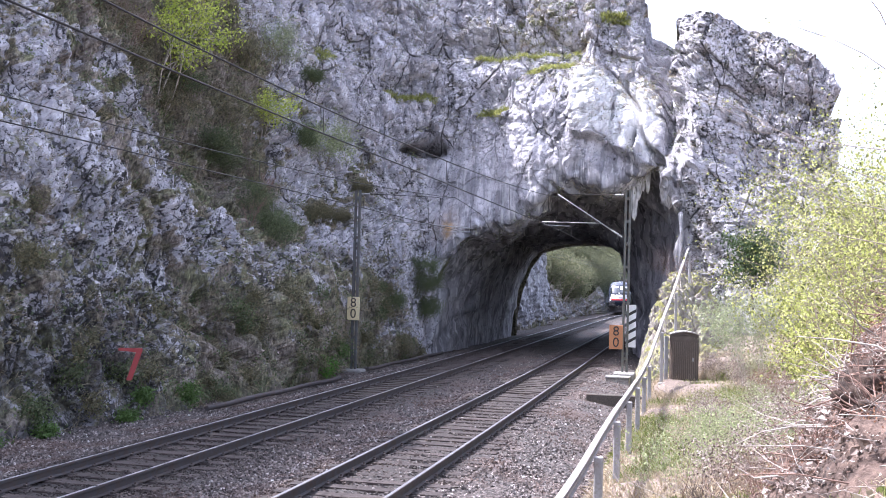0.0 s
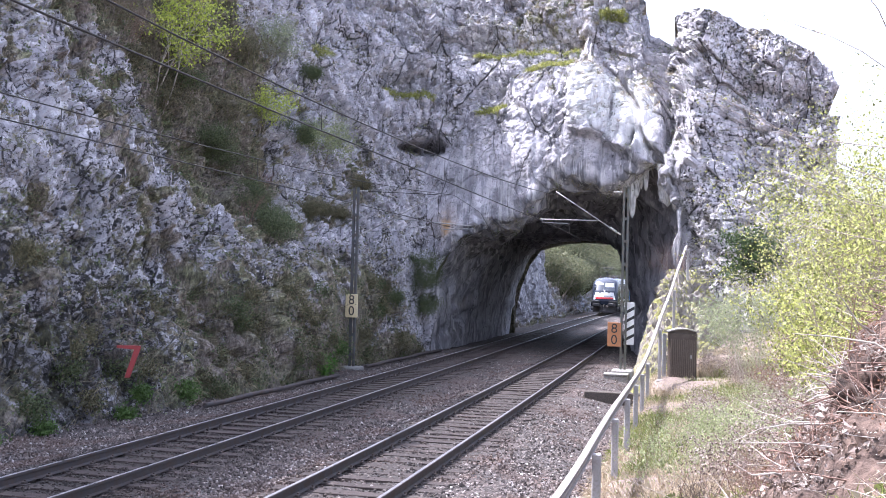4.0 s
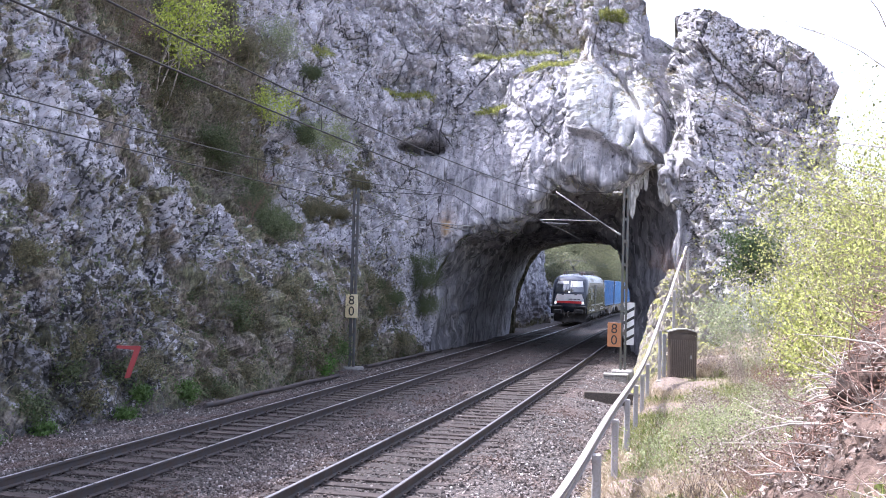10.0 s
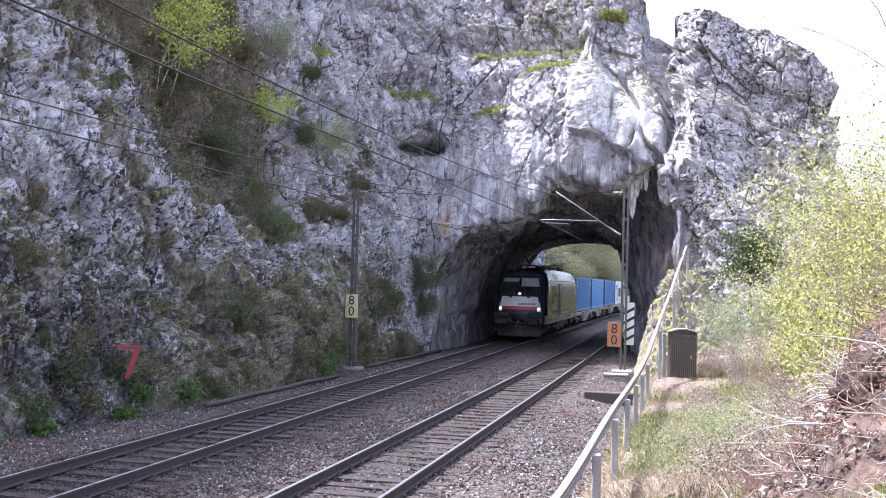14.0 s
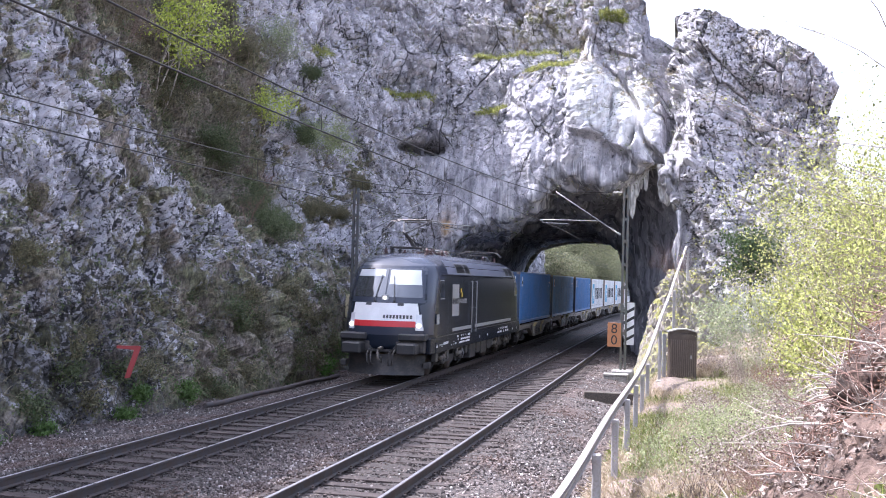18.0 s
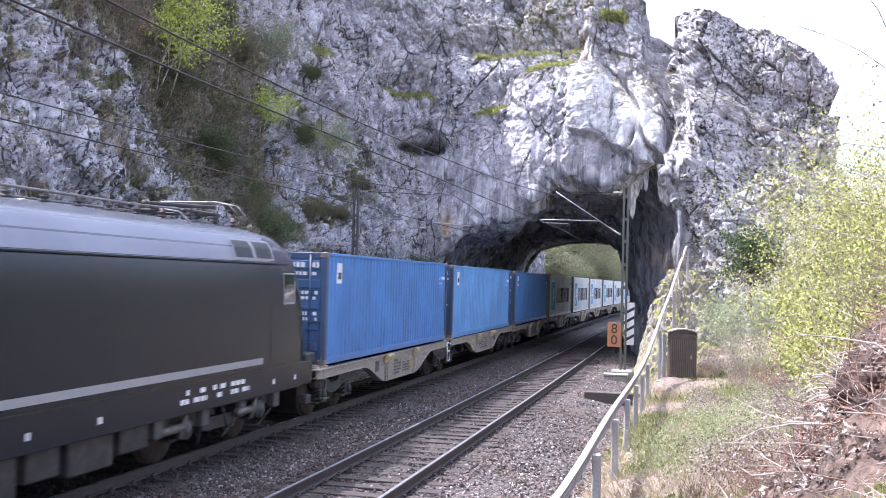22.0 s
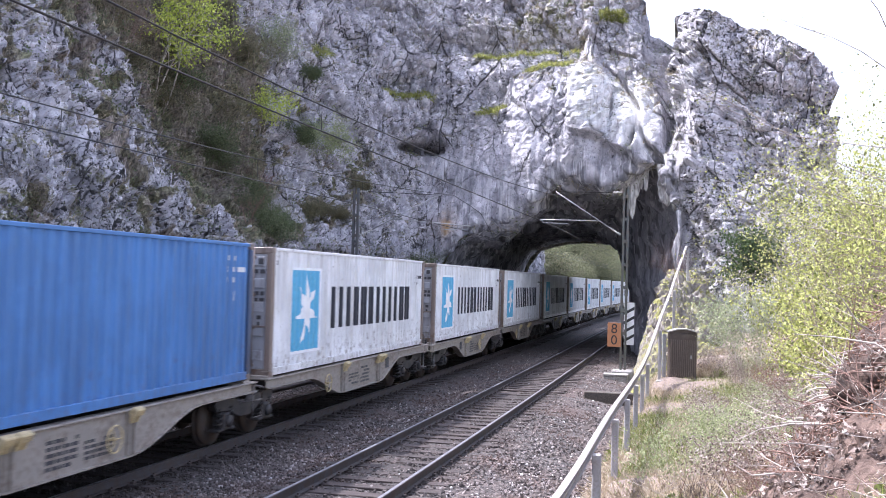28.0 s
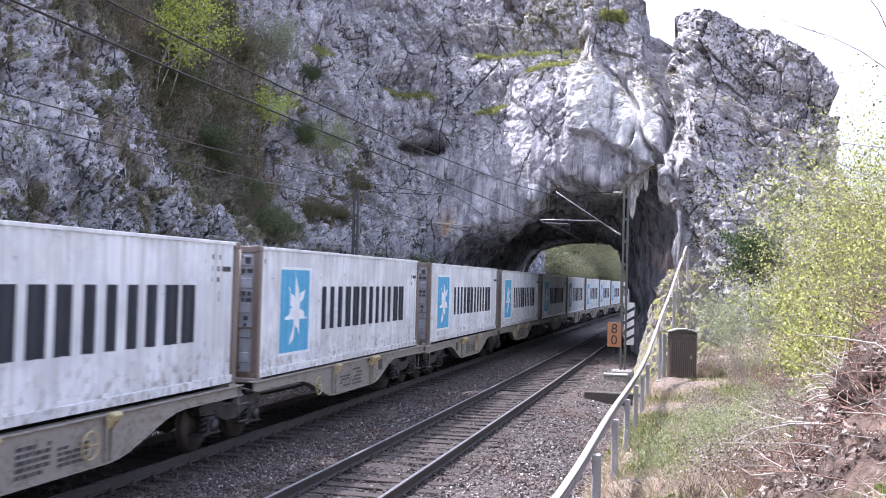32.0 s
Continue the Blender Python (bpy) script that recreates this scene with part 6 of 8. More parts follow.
def build_container(paint_mat, post_mat, end_mat, label, white):
    t = thing("shipping_container", label, "container", group="containers of the train")
    frame_mesh_part(t, post_mat, paint_mat)
    for side in (-1, 1):
        b = wave_sheet(bmesh.new(), side, 0.14, BOX_L - 0.14, 0.15, BOX_H - 0.06)
        part("side_wall", b, paint_mat, t)
    b = bmesh.new()
    rows = []
    for y in wave_stops(0.1, BOX_L - 0.1):
        z = BOX_H - 0.02 - (OUT - wave(y)) * 0.6
        rows.append([(-BOX_W / 2 + 0.05, y, z), (0, y, z + 0.01), (BOX_W / 2 - 0.05, y, z)])
    strip(b, [r[::-1] for r in rows])
    part("roof", b, paint_mat, t)
    b = bmesh.new()
    box(b, (-1.1, BOX_L - 0.10, 0.12), (1.1, BOX_L - 0.06, BOX_H - 0.12), 0.005)
    part("end_wall", b, end_mat, t)
    b = bmesh.new()
    box(b, (-1.13, 0.1, 0.13), (1.13, BOX_L - 0.12, 0.17))
    part("floor", b, post_mat, t)
    # front end: two doors with ribs and locking bars
    for side in (-1, 1):
        b = bmesh.new()
        x0, x1 = sorted((side * 0.02, side * 1.10))
        box(b, (x0, 0.05, 0.15), (x1, 0.09, BOX_H - 0.14), 0.006)
        for z in (0.32, 0.80, 1.28, 1.76, 2.2):
            box(b, (x0 + 0.06, 0.020, z), (x1 - 0.06, 0.055, z + 0.20), 0.015)
        d = part("door", b, end_mat, t)
        for x in (side * 0.32, side * 0.82):
            r = bmesh.new()
            rod(r, (x, 0.008, 0.1), (x, 0.008, BOX_H - 0.06), 0.018, n=8)
            for z in (0.2, 0.95, 1.6, 2.35):
                box(r, (x - 0.05, 0.0, z), (x + 0.05, 0.03, z + 0.06), 0.006)
            box(r, (x - 0.02, -0.012, 0.98), (x + 0.30 * side if side > 0 else x + 0.02, 0.004, 1.02) if side > 0 else (x + 0.02, 0.004, 1.02), 0.004) if side > 0 else box(r, (x - 0.30, -0.012, 0.98), (x + 0.02, 0.004, 1.02), 0.004)
            part("lock_bar", r, post_mat, d)
    rng = random.Random(len(label))
    b = bmesh.new()
    for z0, z1 in ((2.24, 2.36), (2.06, 2.14), (1.62, 1.70), (1.50, 1.57), (1.14, 1.22), (1.02, 1.09)):
        x = 0.10
        while x < 0.98:
            wd = rng.uniform(0.04, 0.12)
            if not (0.28 < x + wd / 2 < 0.36 or 0.76 < x + wd / 2 < 0.88):
                b.faces.new([b.verts.new(p) for p in ((x, 0.012, z0), (x + wd, 0.012, z0), (x + wd, 0.012, z1), (x, 0.012, z1))])
            x += wd + 0.03
    tagged(part("door_markings", b, MARK if not white else MARK_DARK, t), kind="stuff")
    for side in (-1, 1):
        b = bmesh.new()
        for i, (y, z) in enumerate(((11.15, 2.25), (11.42, 2.25), (11.08, 2.04), (11.3, 2.04), (11.55, 2.04), (11.75, 2.04), (11.08, 1.85), (11.3, 1.85), (11.4, 1.6), (11.4, 1.5))):
            wave_sheet(b, side, y, y + 0.10, z, z + 0.09, 0.006)
        if white:
            wave_sheet(b, side, 0.35, 0.43, 2.24, 2.34, 0.006)
            wave_sheet(b, side, 0.85, 0.93, 2.24, 2.34, 0.006)
        tagged(part("side_markings", b, MARK if not white else MARK_DARK, t), kind="stuff")
        ln = BOX_L
        def yy(a):
            return a if side > 0 else ln - a
        if white:
            y0, y1 = sorted((yy(1.25), yy(2.90)))
            edge = part("logo_border", wave_sheet(bmesh.new(), side, y0 - 0.06, y1 + 0.06, 0.37, 2.21, 0.003), BORDER, t)
            part("logo_panel", wave_sheet(bmesh.new(), side, y0, y1, 0.43, 2.15, 0.006), SKY_BLUE, t, "sky-blue panel")
            part("star", star_sheet(side, (y0 + y1) / 2, 1.29, 0.82), BORDER, t, "white seven-pointed star")
            for i in range(6):
                a = 3.60 + i * 1.19
                for j in (0.0, 0.58):
                    y0, y1 = sorted((yy(a + j), yy(a + j + 0.36)))
                    part("name_bar", wave_sheet(bmesh.new(), side, y0, y1, 0.83, 1.80, 0.005), LETTER, t)
        else:
            y0, y1 = sorted((yy(0.75), yy(1.25)))
            part("placard", wave_sheet(bmesh.new(), side, y0, y1, 1.88, 2.36, 0.005), MARK, t, "small white placard")
            y0, y1 = sorted((yy(0.93), yy(1.06)))
            part("placard_mark", wave_sheet(bmesh.new(), side, y0, y1, 1.98, 2.14, 0.008), MARK_DARK, t)
    return t


# ---- container wagons ----
WAGON_L, JOINT, DECK = 26.75, 13.27, 1.157


def belly(y0, y1, flip=False):
    """Side sill of one half: deep between the bogies, shallow over them."""
    pts = []
    for i in range(9):
        u = i / 8
        e = u * u * (3 - 2 * u)
        pts.append((3.45 + 2.1 * u, 0.90 - 0.52 * e))
    for i in range(9):
        u = i / 8
        e = u * u * (3 - 2 * u)
        pts.append((8.5 + 2.3 * u, 0.38 + 0.52 * e))
    low = [(0.12, 0.88)] + pts + [(13.1, 0.90)]
    if flip:
        low = [(WAGON_L - y, z) for y, z in low[::-1]]
    return low


def build_wagon(step_white):
    t = thing("container_wagon", "beige articulated flat wagon with deep sills and dark bogies", "wagon", group="wagons of the train")
    rng = random.Random(3)
    for half in (0, 1):
        low = belly(0, 0, half == 1)
        ya, yb = low[0][0], low[-1][0]
        for side in (-1, 1):
            b = bmesh.new()
            x = side * 1.24
            top = [(y, 1.07) for y, z in low]
            strip(b, [[(x, y, z) for y, z in low], [(x, y, z) for y, z in top]] if side > 0 else [[(x, y, z) for y, z in top], [(x, y, z) for y, z in low]])
            strip(b, [[(x - side * 0.03, y, z) for y, z in top], [(x - side * 0.03, y, z) for y, z in low]] if side > 0 else [[(x - side * 0.03, y, z) for y, z in low], [(x - side * 0.03, y, z) for y, z in top]])
            sill = part("side_sill", b, WAGON_PAINT, t, "weathered beige fish-bellied sill")
            b = bmesh.new()
            for (y0, z0), (y1, z1) in zip(low[:-1], low[1:]):
                vs = [b.verts.new(p) for p in ((x - side * 0.16, y0, z0), (x + side * 0.05, y0, z0), (x + side * 0.05, y1, z1), (x - side * 0.16, y1, z1))]
                us = [b.verts.new((v.co.x, v.co.y, v.co.z + 0.025)) for v in vs]
                for f in ((vs[0], vs[1], vs[2], vs[3]), (us[3], us[2], us[1], us[0]), (vs[1], us[1], us[2], vs[2])):
                    b.faces.new(f)
            bmesh.ops.recalc_face_normals(b, faces=b.faces)
            part("lower_flange", b, WAGON_PAINT, sill)
            b = bmesh.new()
            box(b, (min(x - side * 0.14, x + side * 0.05), ya, 1.07), (max(x - side * 0.14, x + side * 0.05), yb, 1.10), 0.006)
            part("upper_flange", b, WAGON_PAINT, sill)
            for y in (5.6, 8.5):
                y = y if not half else WAGON_L - y
                b = bmesh.new()
                box(b, (min(x, x + side * 0.06), y - 0.10, 0.40), (max(x, x + side * 0.06), y - 0.05, 1.07), 0.006)
                box(b, (min(x, x + side * 0.06), y + 0.05, 0.40), (max(x, x + side * 0.06), y + 0.10, 1.07), 0.006)
                part("rib", b, WAGON_PAINT, sill)
                for d in ((-0.16, 0.16) if y < 7 or y > 20 else (0.0,)):
                    b = bmesh.new()
                    m = Matrix.Translation((x + side * 0.10, y + d, 1.03)) @ pose(0, 0, 0, 0, side * 28, 0)
                    box(b, (-0.05, -0.13, -0.02), (0.06, 0.13, 0.10), 0.015, m)
                    box(b, (-0.04, -0.10, -0.14), (0.05, -0.02, 0.0), 0.012, m)
                    box(b, (-0.04, 0.02, -0.14), (0.05, 0.10, 0.0), 0.012, m)
                    part("container_latch", b, BRACKET, sill, "folded yellowish container latch")
            for y, z0, z1, n in ((6.4, 0.48, 0.92, 5), (7.3, 0.5, 0.8, 4)):
                b = bmesh.new()
                y = y if not half else WAGON_L - y - 0.7
                bars(b, rng, side * 1.246, y, y + 0.75, z0, z1, n, 0.8)
                tagged(part("stencil", b, MARK_DARK, sill), kind="stuff")
            b = bmesh.new()
            y = 4.75 if not half else WAGON_L - 4.75
            box(b, (min(x, x + side * 0.02), y - 0.14, 0.70), (max(x, x + side * 0.02), y + 0.14, 0.98), 0.006)
            part("plate", b, MARK_DARK, sill)
            b = bmesh.new()
            yc = 7.95 if not half else WAGON_L - 9.7
            for i in range(16):
                a, c = 2 * math.pi * i / 16, 2 * math.pi * (i + 1) / 16
                rod(b, (x + side * 0.09, yc + 0.2 * math.cos(a), 0.72 + 0.2 * math.sin(a)), (x + side * 0.09, yc + 0.2 * math.cos(c), 0.72 + 0.2 * math.sin(c)), 0.014, n=5)
            rod(b, (x, yc, 0.72), (x + side * 0.1, yc, 0.72), 0.025, n=8)
            for i in range(3):
                a = 2 * math.pi * i / 3
                rod(b, (x + side * 0.09, yc, 0.72), (x + side * 0.09, yc + 0.2 * math.cos(a), 0.72 + 0.2 * math.sin(a)), 0.01, n=5)
            part("brake_wheel", b, BRACKET, sill, "yellowish hand-brake wheel")
        b = bmesh.new()
        box(b, (-0.28, ya + 0.1, 0.72), (0.28, yb - 0.05, 1.06), 0.02)
        for y in np.linspace(ya + 0.35, yb - 0.35, 7):
            box(b, (-1.22, y - 0.07, 0.86), (1.22, y + 0.07, 1.06), 0.01)
        part("centre_beam", b, UNDER, t)
        for y in (0.72, 12.7):
            y = y if not half else WAGON_L - 0.22 - y
            b = bmesh.new()
            box(b, (-1.25, y - 0.14, 1.06), (1.25, y + 0.14, DECK), 0.015)
            part("bolster", b, WAGON_PAINT, t)
    for y, f in ((0.0, 1), (WAGON_L, -1)):
        for x in (-0.875, 0.875):
            bf = buffer_part(t, x, y, f)
        b = bmesh.new()
        a, e = sorted((y + f * 0.52, y + f * 0.68))
        box(b, (-1.26, a, 0.84), (1.26, e, 1.12), 0.02)
        part("head_beam", b, WAGON_PAINT, t)
        b = bmesh.new()
        pipe(b, [(-0.05, y + f * 0.5, 1.0), (0, y + f * 0.1, 0.96), (0.04, y - f * 0.05, 0.9)], 0.05, 8)
        pipe(b, [(0.35, y + f * 0.5, 0.9), (0.36, y + f * 0.25, 0.65), (0.2, y + f * 0.02, 0.6)], 0.025, 6)
        part("coupling", b, UNDER, t)
        b = bmesh.new()
        for x in (1.18,):
            yy = y + f * 0.5
            pipe(b, [(x, yy, 1.1), (x, yy, 0.42), (x, yy + f * 0.36, 0.42), (x, yy + f * 0.36, 0.9)], 0.022, 6)
            box(b, (x - 0.13, min(yy, yy + f * 0.36), 0.40), (x + 0.1, max(yy, yy + f * 0.36), 0.43))
            rod(b, (x, yy, 1.1), (x, yy, 1.35), 0.018, n=6)
        part("shunter_step", b, STEEL, t)
    b = bmesh.new()
    x, yy = 1.27, JOINT - 0.33
    pipe(b, [(x, yy, 1.05), (x, yy, 0.42), (x, yy + 0.42, 0.42), (x, yy + 0.42, 0.98), (x, yy, 1.05)], 0.035 if step_white else 0.022, 6)
    pipe(b, [(x, yy, 0.74), (x, yy + 0.42, 0.74)], 0.03 if step_white else 0.02, 6)
    part("joint_step", b, MARK if step_white else STEEL, t, "white-painted step frame" if step_white else "")
    b = bmesh.new()
    box(b, (-0.9, JOINT - 0.42, 0.80), (0.9, JOINT + 0.42, 1.04), 0.04)
    part("joint", b, UNDER, t)
    axles = []
    for y in (1.72, JOINT - 0.7 + 0.45, WAGON_L - 1.92):
        axles += bogie_part(t, y, 0.9, 0.46)
    return t, [wheelset(t, y, r) for y, r in axles]


# distance of the first container's front along the line, second by second
RUN = [146.2, 142.4, 138.4, 133.95, 129.3, 124.3, 119.05, 113.5, 107.74, 101.85, 95.7, 89.4, 83.0, 76.51, 69.93, 63.26, 56.45, 49.6, 42.78,
       35.84, 28.85, 21.75, 14.64, 7.5, 0.31, -6.85, -14.05, -21.25, -28.4, -35.43, -42.37, -49.17, -55.78]
FIRST = 0.62
GAP_IN, GAP_OUT = 13.10, 13.65


def run(t):
    i = min(max(int(t), 0), 31)
    a = RUN
    f = t - i
    m0 = (a[i + 1] - a[i - 1]) / 2 if i > 0 else a[1] - a[0]
    m1 = (a[i + 2] - a[i]) / 2 if i < 31 else a[32] - a[31]
    return (2 * f ** 3 - 3 * f ** 2 + 1) * a[i] + (f ** 3 - 2 * f ** 2 + f) * m0 + (-2 * f ** 3 + 3 * f ** 2) * a[i + 1] + (f ** 3 - f ** 2) * m1


def chord(s, length):
    """A pose with its origin on the line at s and its y axis along the chord to s + length."""
    a, b = line(s, 0.0), line(s + length, 0.0)
    d = b - a
    return pose(float(a[0]), float(a[1]), float(a[2]), 0, 0, -math.degrees(math.atan2(d[0], d[1])))


ROLLING, AXLES = [], []


def build_train():
    loco, axles = build_loco()
    ROLLING.append((loco, -FIRST - LOCO_L, LOCO_L, 0.0))
    AXLES.extend((a, 0.575) for a in axles)
    blue = build_container(BLUE, POST_BLUE, END_BLUE, "blue corrugated steel shipping container on a flat wagon", False)
    pale = build_container(BLUE_PALE, POST_BLUE, END_BLUE, "faded pale blue shipping container on a flat wagon", False)
    white = build_container(WHITE, POST, DOOR_GREY, "grimy white shipping container with star panel", True)
    first_w, ax1 = build_wagon(True)
    wagon, ax2 = build_wagon(False)
    boxes = 0
    for i in range(9):
        if i == 0:
            w = first_w
        else:
            w = wagon if i == 1 else copy_thing(wagon, Matrix())
        ROLLING.append((w, i * WAGON_L - FIRST, WAGON_L, 0.0))
        AXLES.extend((o, 0.46) for o in w.children if o.name.startswith("wheelset"))
        for j in range(2):
            src = blue if boxes in (0, 2) else pale if boxes == 1 else white
            c = src if boxes in (0, 1, 3) else copy_thing(src, Matrix())
            ROLLING.append((c, i * WAGON_L + j * GAP_IN, BOX_L, DECK))
            boxes += 1


build_train()


def motions():
    for ob, d, length, up in ROLLING:
        walk(ob, [(t, Matrix.Translation((0, 0, up)) @ chord(run(t) + d, length)) for t in range(33)])
    # the wheels turn with the way travelled
    for ob, r in AXLES:
        y = ob.matrix_basis.translation.y
        rows = []
        for i in range(0, 32 * 15 + 1):
            t = i / 15
            rows.append((t, Matrix.Translation((0, y, r)) @ Matrix.Rotation((run(t) - RUN[0]) / r, 4, "X")))
        walk(ob, rows)


# ---- beside the line ----
SIGN_CREAM = paint("sign_cream", (0.72, 0.62, 0.38), 0.5, 0.2, 5.0)
SIGN_ORANGE = paint("sign_orange", (0.46, 0.20, 0.085), 0.5, 0.25, 5.0)
SIGN_WHITE = paint("sign_white", (0.80, 0.80, 0.80), 0.45, 0.12, 5.0)
SIGN_BLACK = paint("sign_black", (0.02, 0.02, 0.022), 0.5, 0.1, 5.0)
SIGN_RED = paint("marker_red", (0.30, 0.035, 0.035), 0.5, 0.25, 5.0)
CABINET = paint("cabinet_brown", (0.075, 0.056, 0.046), 0.5, 0.35, 3.0, dirt=(0.14, 0.12, 0.10))
CABINET_RIB = paint("cabinet_rib", (0.14, 0.115, 0.095), 0.5, 0.3, 3.0)
CABINET_TOP = paint("cabinet_roof", (0.36, 0.34, 0.31), 0.7, 0.4, 3.0)
POST_ZINC = paint("post_zinc", (0.36, 0.35, 0.345), 0.65, 0.45, 4.0, dirt=(0.20, 0.16, 0.13))
BARRIER = paint("barrier_zinc", (0.30, 0.275, 0.262), 0.65, 0.55, 2.5, metal=0.1, dirt=(0.20, 0.155, 0.125))
INSULATOR = paint("insulator", (0.45, 0.45, 0.43), 0.3, 0.15, 8.0)
WIRE = steel_material("contact_wire", (0.022, 0.02, 0.02), (0.03, 0.025, 0.022), 0.8, 0.0, 0.3)
OLD_WOOD = wood_material("old_wood", (0.045, 0.038, 0.032), (0.13, 0.11, 0.09), along=(12, 1, 12))


def text_mesh(body, size, mat):
    cu = bpy.data.curves.new("digit", "FONT")
    cu.body, cu.size, cu.align_x, cu.align_y, cu.extrude = body, size, "CENTER", "CENTER", 0.003
    ob = bpy.data.objects.new("digit", cu)
    scene.collection.objects.link(ob)
    me = bpy.data.meshes.new_from_object(ob.evaluated_get(bpy.context.evaluated_depsgraph_get()))
    bpy.data.objects.remove(ob)
    bpy.data.curves.remove(cu)
    me.materials.clear()
    me.materials.append(mat)
    return me


def number_plate_board(name, label, m, w, h, mat, edge):
    """A board with an 8 over a 0, facing -y."""
    t = thing(name, label, "sign", m)
    b = bmesh.new()
    box(b, (-w / 2, 0, -h / 2), (w / 2, 0.03, h / 2), 0.006)
    part("board", b, mat, t)
    for txt, z in (("8", h * 0.235), ("0", -h * 0.235)):
        share("digit", text_mesh(txt, h * 0.56, edge), t, pose(0, -0.006, z, 90))
    for x in (-w * 0.25, w * 0.25):
        b = bmesh.new()
        rod(b, (x, 0.03, 0), (x, 0.075, 0), 0.02, n=8)
        part("bracket", b, GALV, t)
    return t


def lattice_mast(label, m, height, width, depth, mat, rungs):
    """Two channel posts joined by plates, on a concrete foot."""
    t = thing("catenary_mast", label, "mast", m)
    for x in (-1, 1):
        b = bmesh.new()
        c = x * width / 2
        box(b, (c - 0.022, -depth / 2, -0.1), (c + 0.022, depth / 2, height), 0.004)
        for e in (-1, 1):
            a0, a1 = sorted((c, c - x * 0.06))
            box(b, (a0, e * depth / 2 - 0.008, -0.1), (a1, e * depth / 2 + 0.008, height), 0.002)
        part("post", b, mat, t)
    for i in range(rungs):
        z = height * (i + 0.6) / rungs
        b = bmesh.new()
        box(b, (-width / 2, -depth / 2 - 0.006, z - 0.06), (width / 2, -depth / 2 + 0.004, z + 0.06), 0.004)
        box(b, (-width / 2, depth / 2 - 0.004, z - 0.06), (width / 2, depth / 2 + 0.006, z + 0.06), 0.004)
        part("tie_plate", b, mat, t)
    b = bmesh.new()
    box(b, (-0.42, -0.42, -0.75), (0.42, 0.42, 0.0), 0.05)
    part("foundation", b, CONCRETE, t)
    return t


def insulator(bm, a, b, n=6, r=0.05):
    a, b = Vector(a), Vector(b)
    for i in range(n):
        p = a.lerp(b, (i + 0.2) / n)
        q = a.lerp(b, (i + 0.65) / n)
        rod(bm, p, q, r, n=8)
    rod(bm, a, b, r * 0.5, n=6)


def cantilever(mast, side, foot_z, tip, arm, stay_z, hang=0.45):
    """Bracket of tubes that carries the wires over the track; points in the mast's space."""
    b = bmesh.new()
    f = Vector((side * 0.2, 0, foot_z))
    t = Vector(tip)
    rod(b, f.lerp(t, 0.16), t, 0.022, n=8)
    tube = part("bracket_tube", b, GALV, mast)
    b = bmesh.new()
    insulator(b, f, f.lerp(t, 0.16))
    part("insulator", b, INSULATOR, tube)
    b = bmesh.new()
    rod(b, (side * 0.45, 0, stay_z), t, 0.012, n=6)
    part("stay", b, WIRE, mast)
    b = bmesh.new()
    insulator(b, (side * 0.15, 0, stay_z), (side * 0.5, 0, stay_z), 4, 0.04)
    part("stay_insulator", b, INSULATOR, mast)
    b = bmesh.new()
    rod(b, f.lerp(t, hang), Vector(arm), 0.020, n=8)
    part("steady_tube", b, GALV, mast)
    b = bmesh.new()
    a = Vector(arm)
    rod(b, a + Vector((-side * 1.1, 0.02, -0.16)), a + Vector((-side * 0.1, 0, -0.12)), 0.016, n=6)
    rod(b, a + Vector((-side * 0.1, 0, 0.0)), a + Vector((-side * 0.1, 0, -0.14)), 0.014, n=6)
    part("registration_arm", b, GALV, mast)
    b = bmesh.new()
    rod(b, t, t + Vector((-side * 0.02, 0, -1.05)), 0.010, n=5)
    part("dropper", b, WIRE, mast)


def build_masts():
    m1 = lattice_mast("slim dark steel catenary mast at the cliff foot", on_line(32.4, -3.95, -0.38), 7.25, 0.21, 0.12, MAST, 9)
    cantilever(m1, 1, 5.3, (3.45, 0, 6.98), (4.77, 0, 5.76), 7.1, 0.42)
    m2 = lattice_mast("grey-green lattice catenary mast by the tunnel mouth", on_line(33.0, 6.85, -0.05), 7.05, 0.20, 0.11, MAST_GREEN, 8)
    cantilever(m2, -1, 5.2, (-2.73, 0, 6.86), (-3.33, 0, 5.76), 6.85, 0.32)


def build_wires():
    for off, name in ((0.0, "overhead_wire"), (TRACK2, "overhead_wire")):
        t = thing(name, "thin overhead contact wire with its carrier", "wire")
        zc = 5.28
        for kind in ("contact_wire", "carrier_wire"):
            b = bmesh.new()
            pts = []
            for s in np.arange(-34, 150, 3.0):
                u = abs(((s - 32.5) / 58.0 + 0.5) % 1.0 - 0.5) * 2      # 0 at a mast, 1 between two
                sag = 0.36 + 0.95 * (1 - u) ** 2
                if s > 40:
                    sag = 0.25
                z = zc if kind == "contact_wire" else zc + sag
                pts.append(tuple(float(v) for v in line(s, off + 0.2 * (1 - 2 * u), z)))
            pipe(b, pts, 0.012 if kind == "contact_wire" else 0.011, 5)
            part(kind, b, WIRE, t)
        for s in np.arange(-30, 42, 7.25):
            u = abs(((s - 32.5) / 58.0 + 0.5) % 1.0 - 0.5) * 2
            b = bmesh.new()
            sag = 0.36 + 0.95 * (1 - u) ** 2
            p = [tuple(float(v) for v in line(s, off + 0.2 * (1 - 2 * u), z)) for z in (zc, zc + (sag if s <= 40 else 0.25))]
            rod(b, p[0], p[1], 0.006, n=4)
            part("dropper", b, WIRE, t)


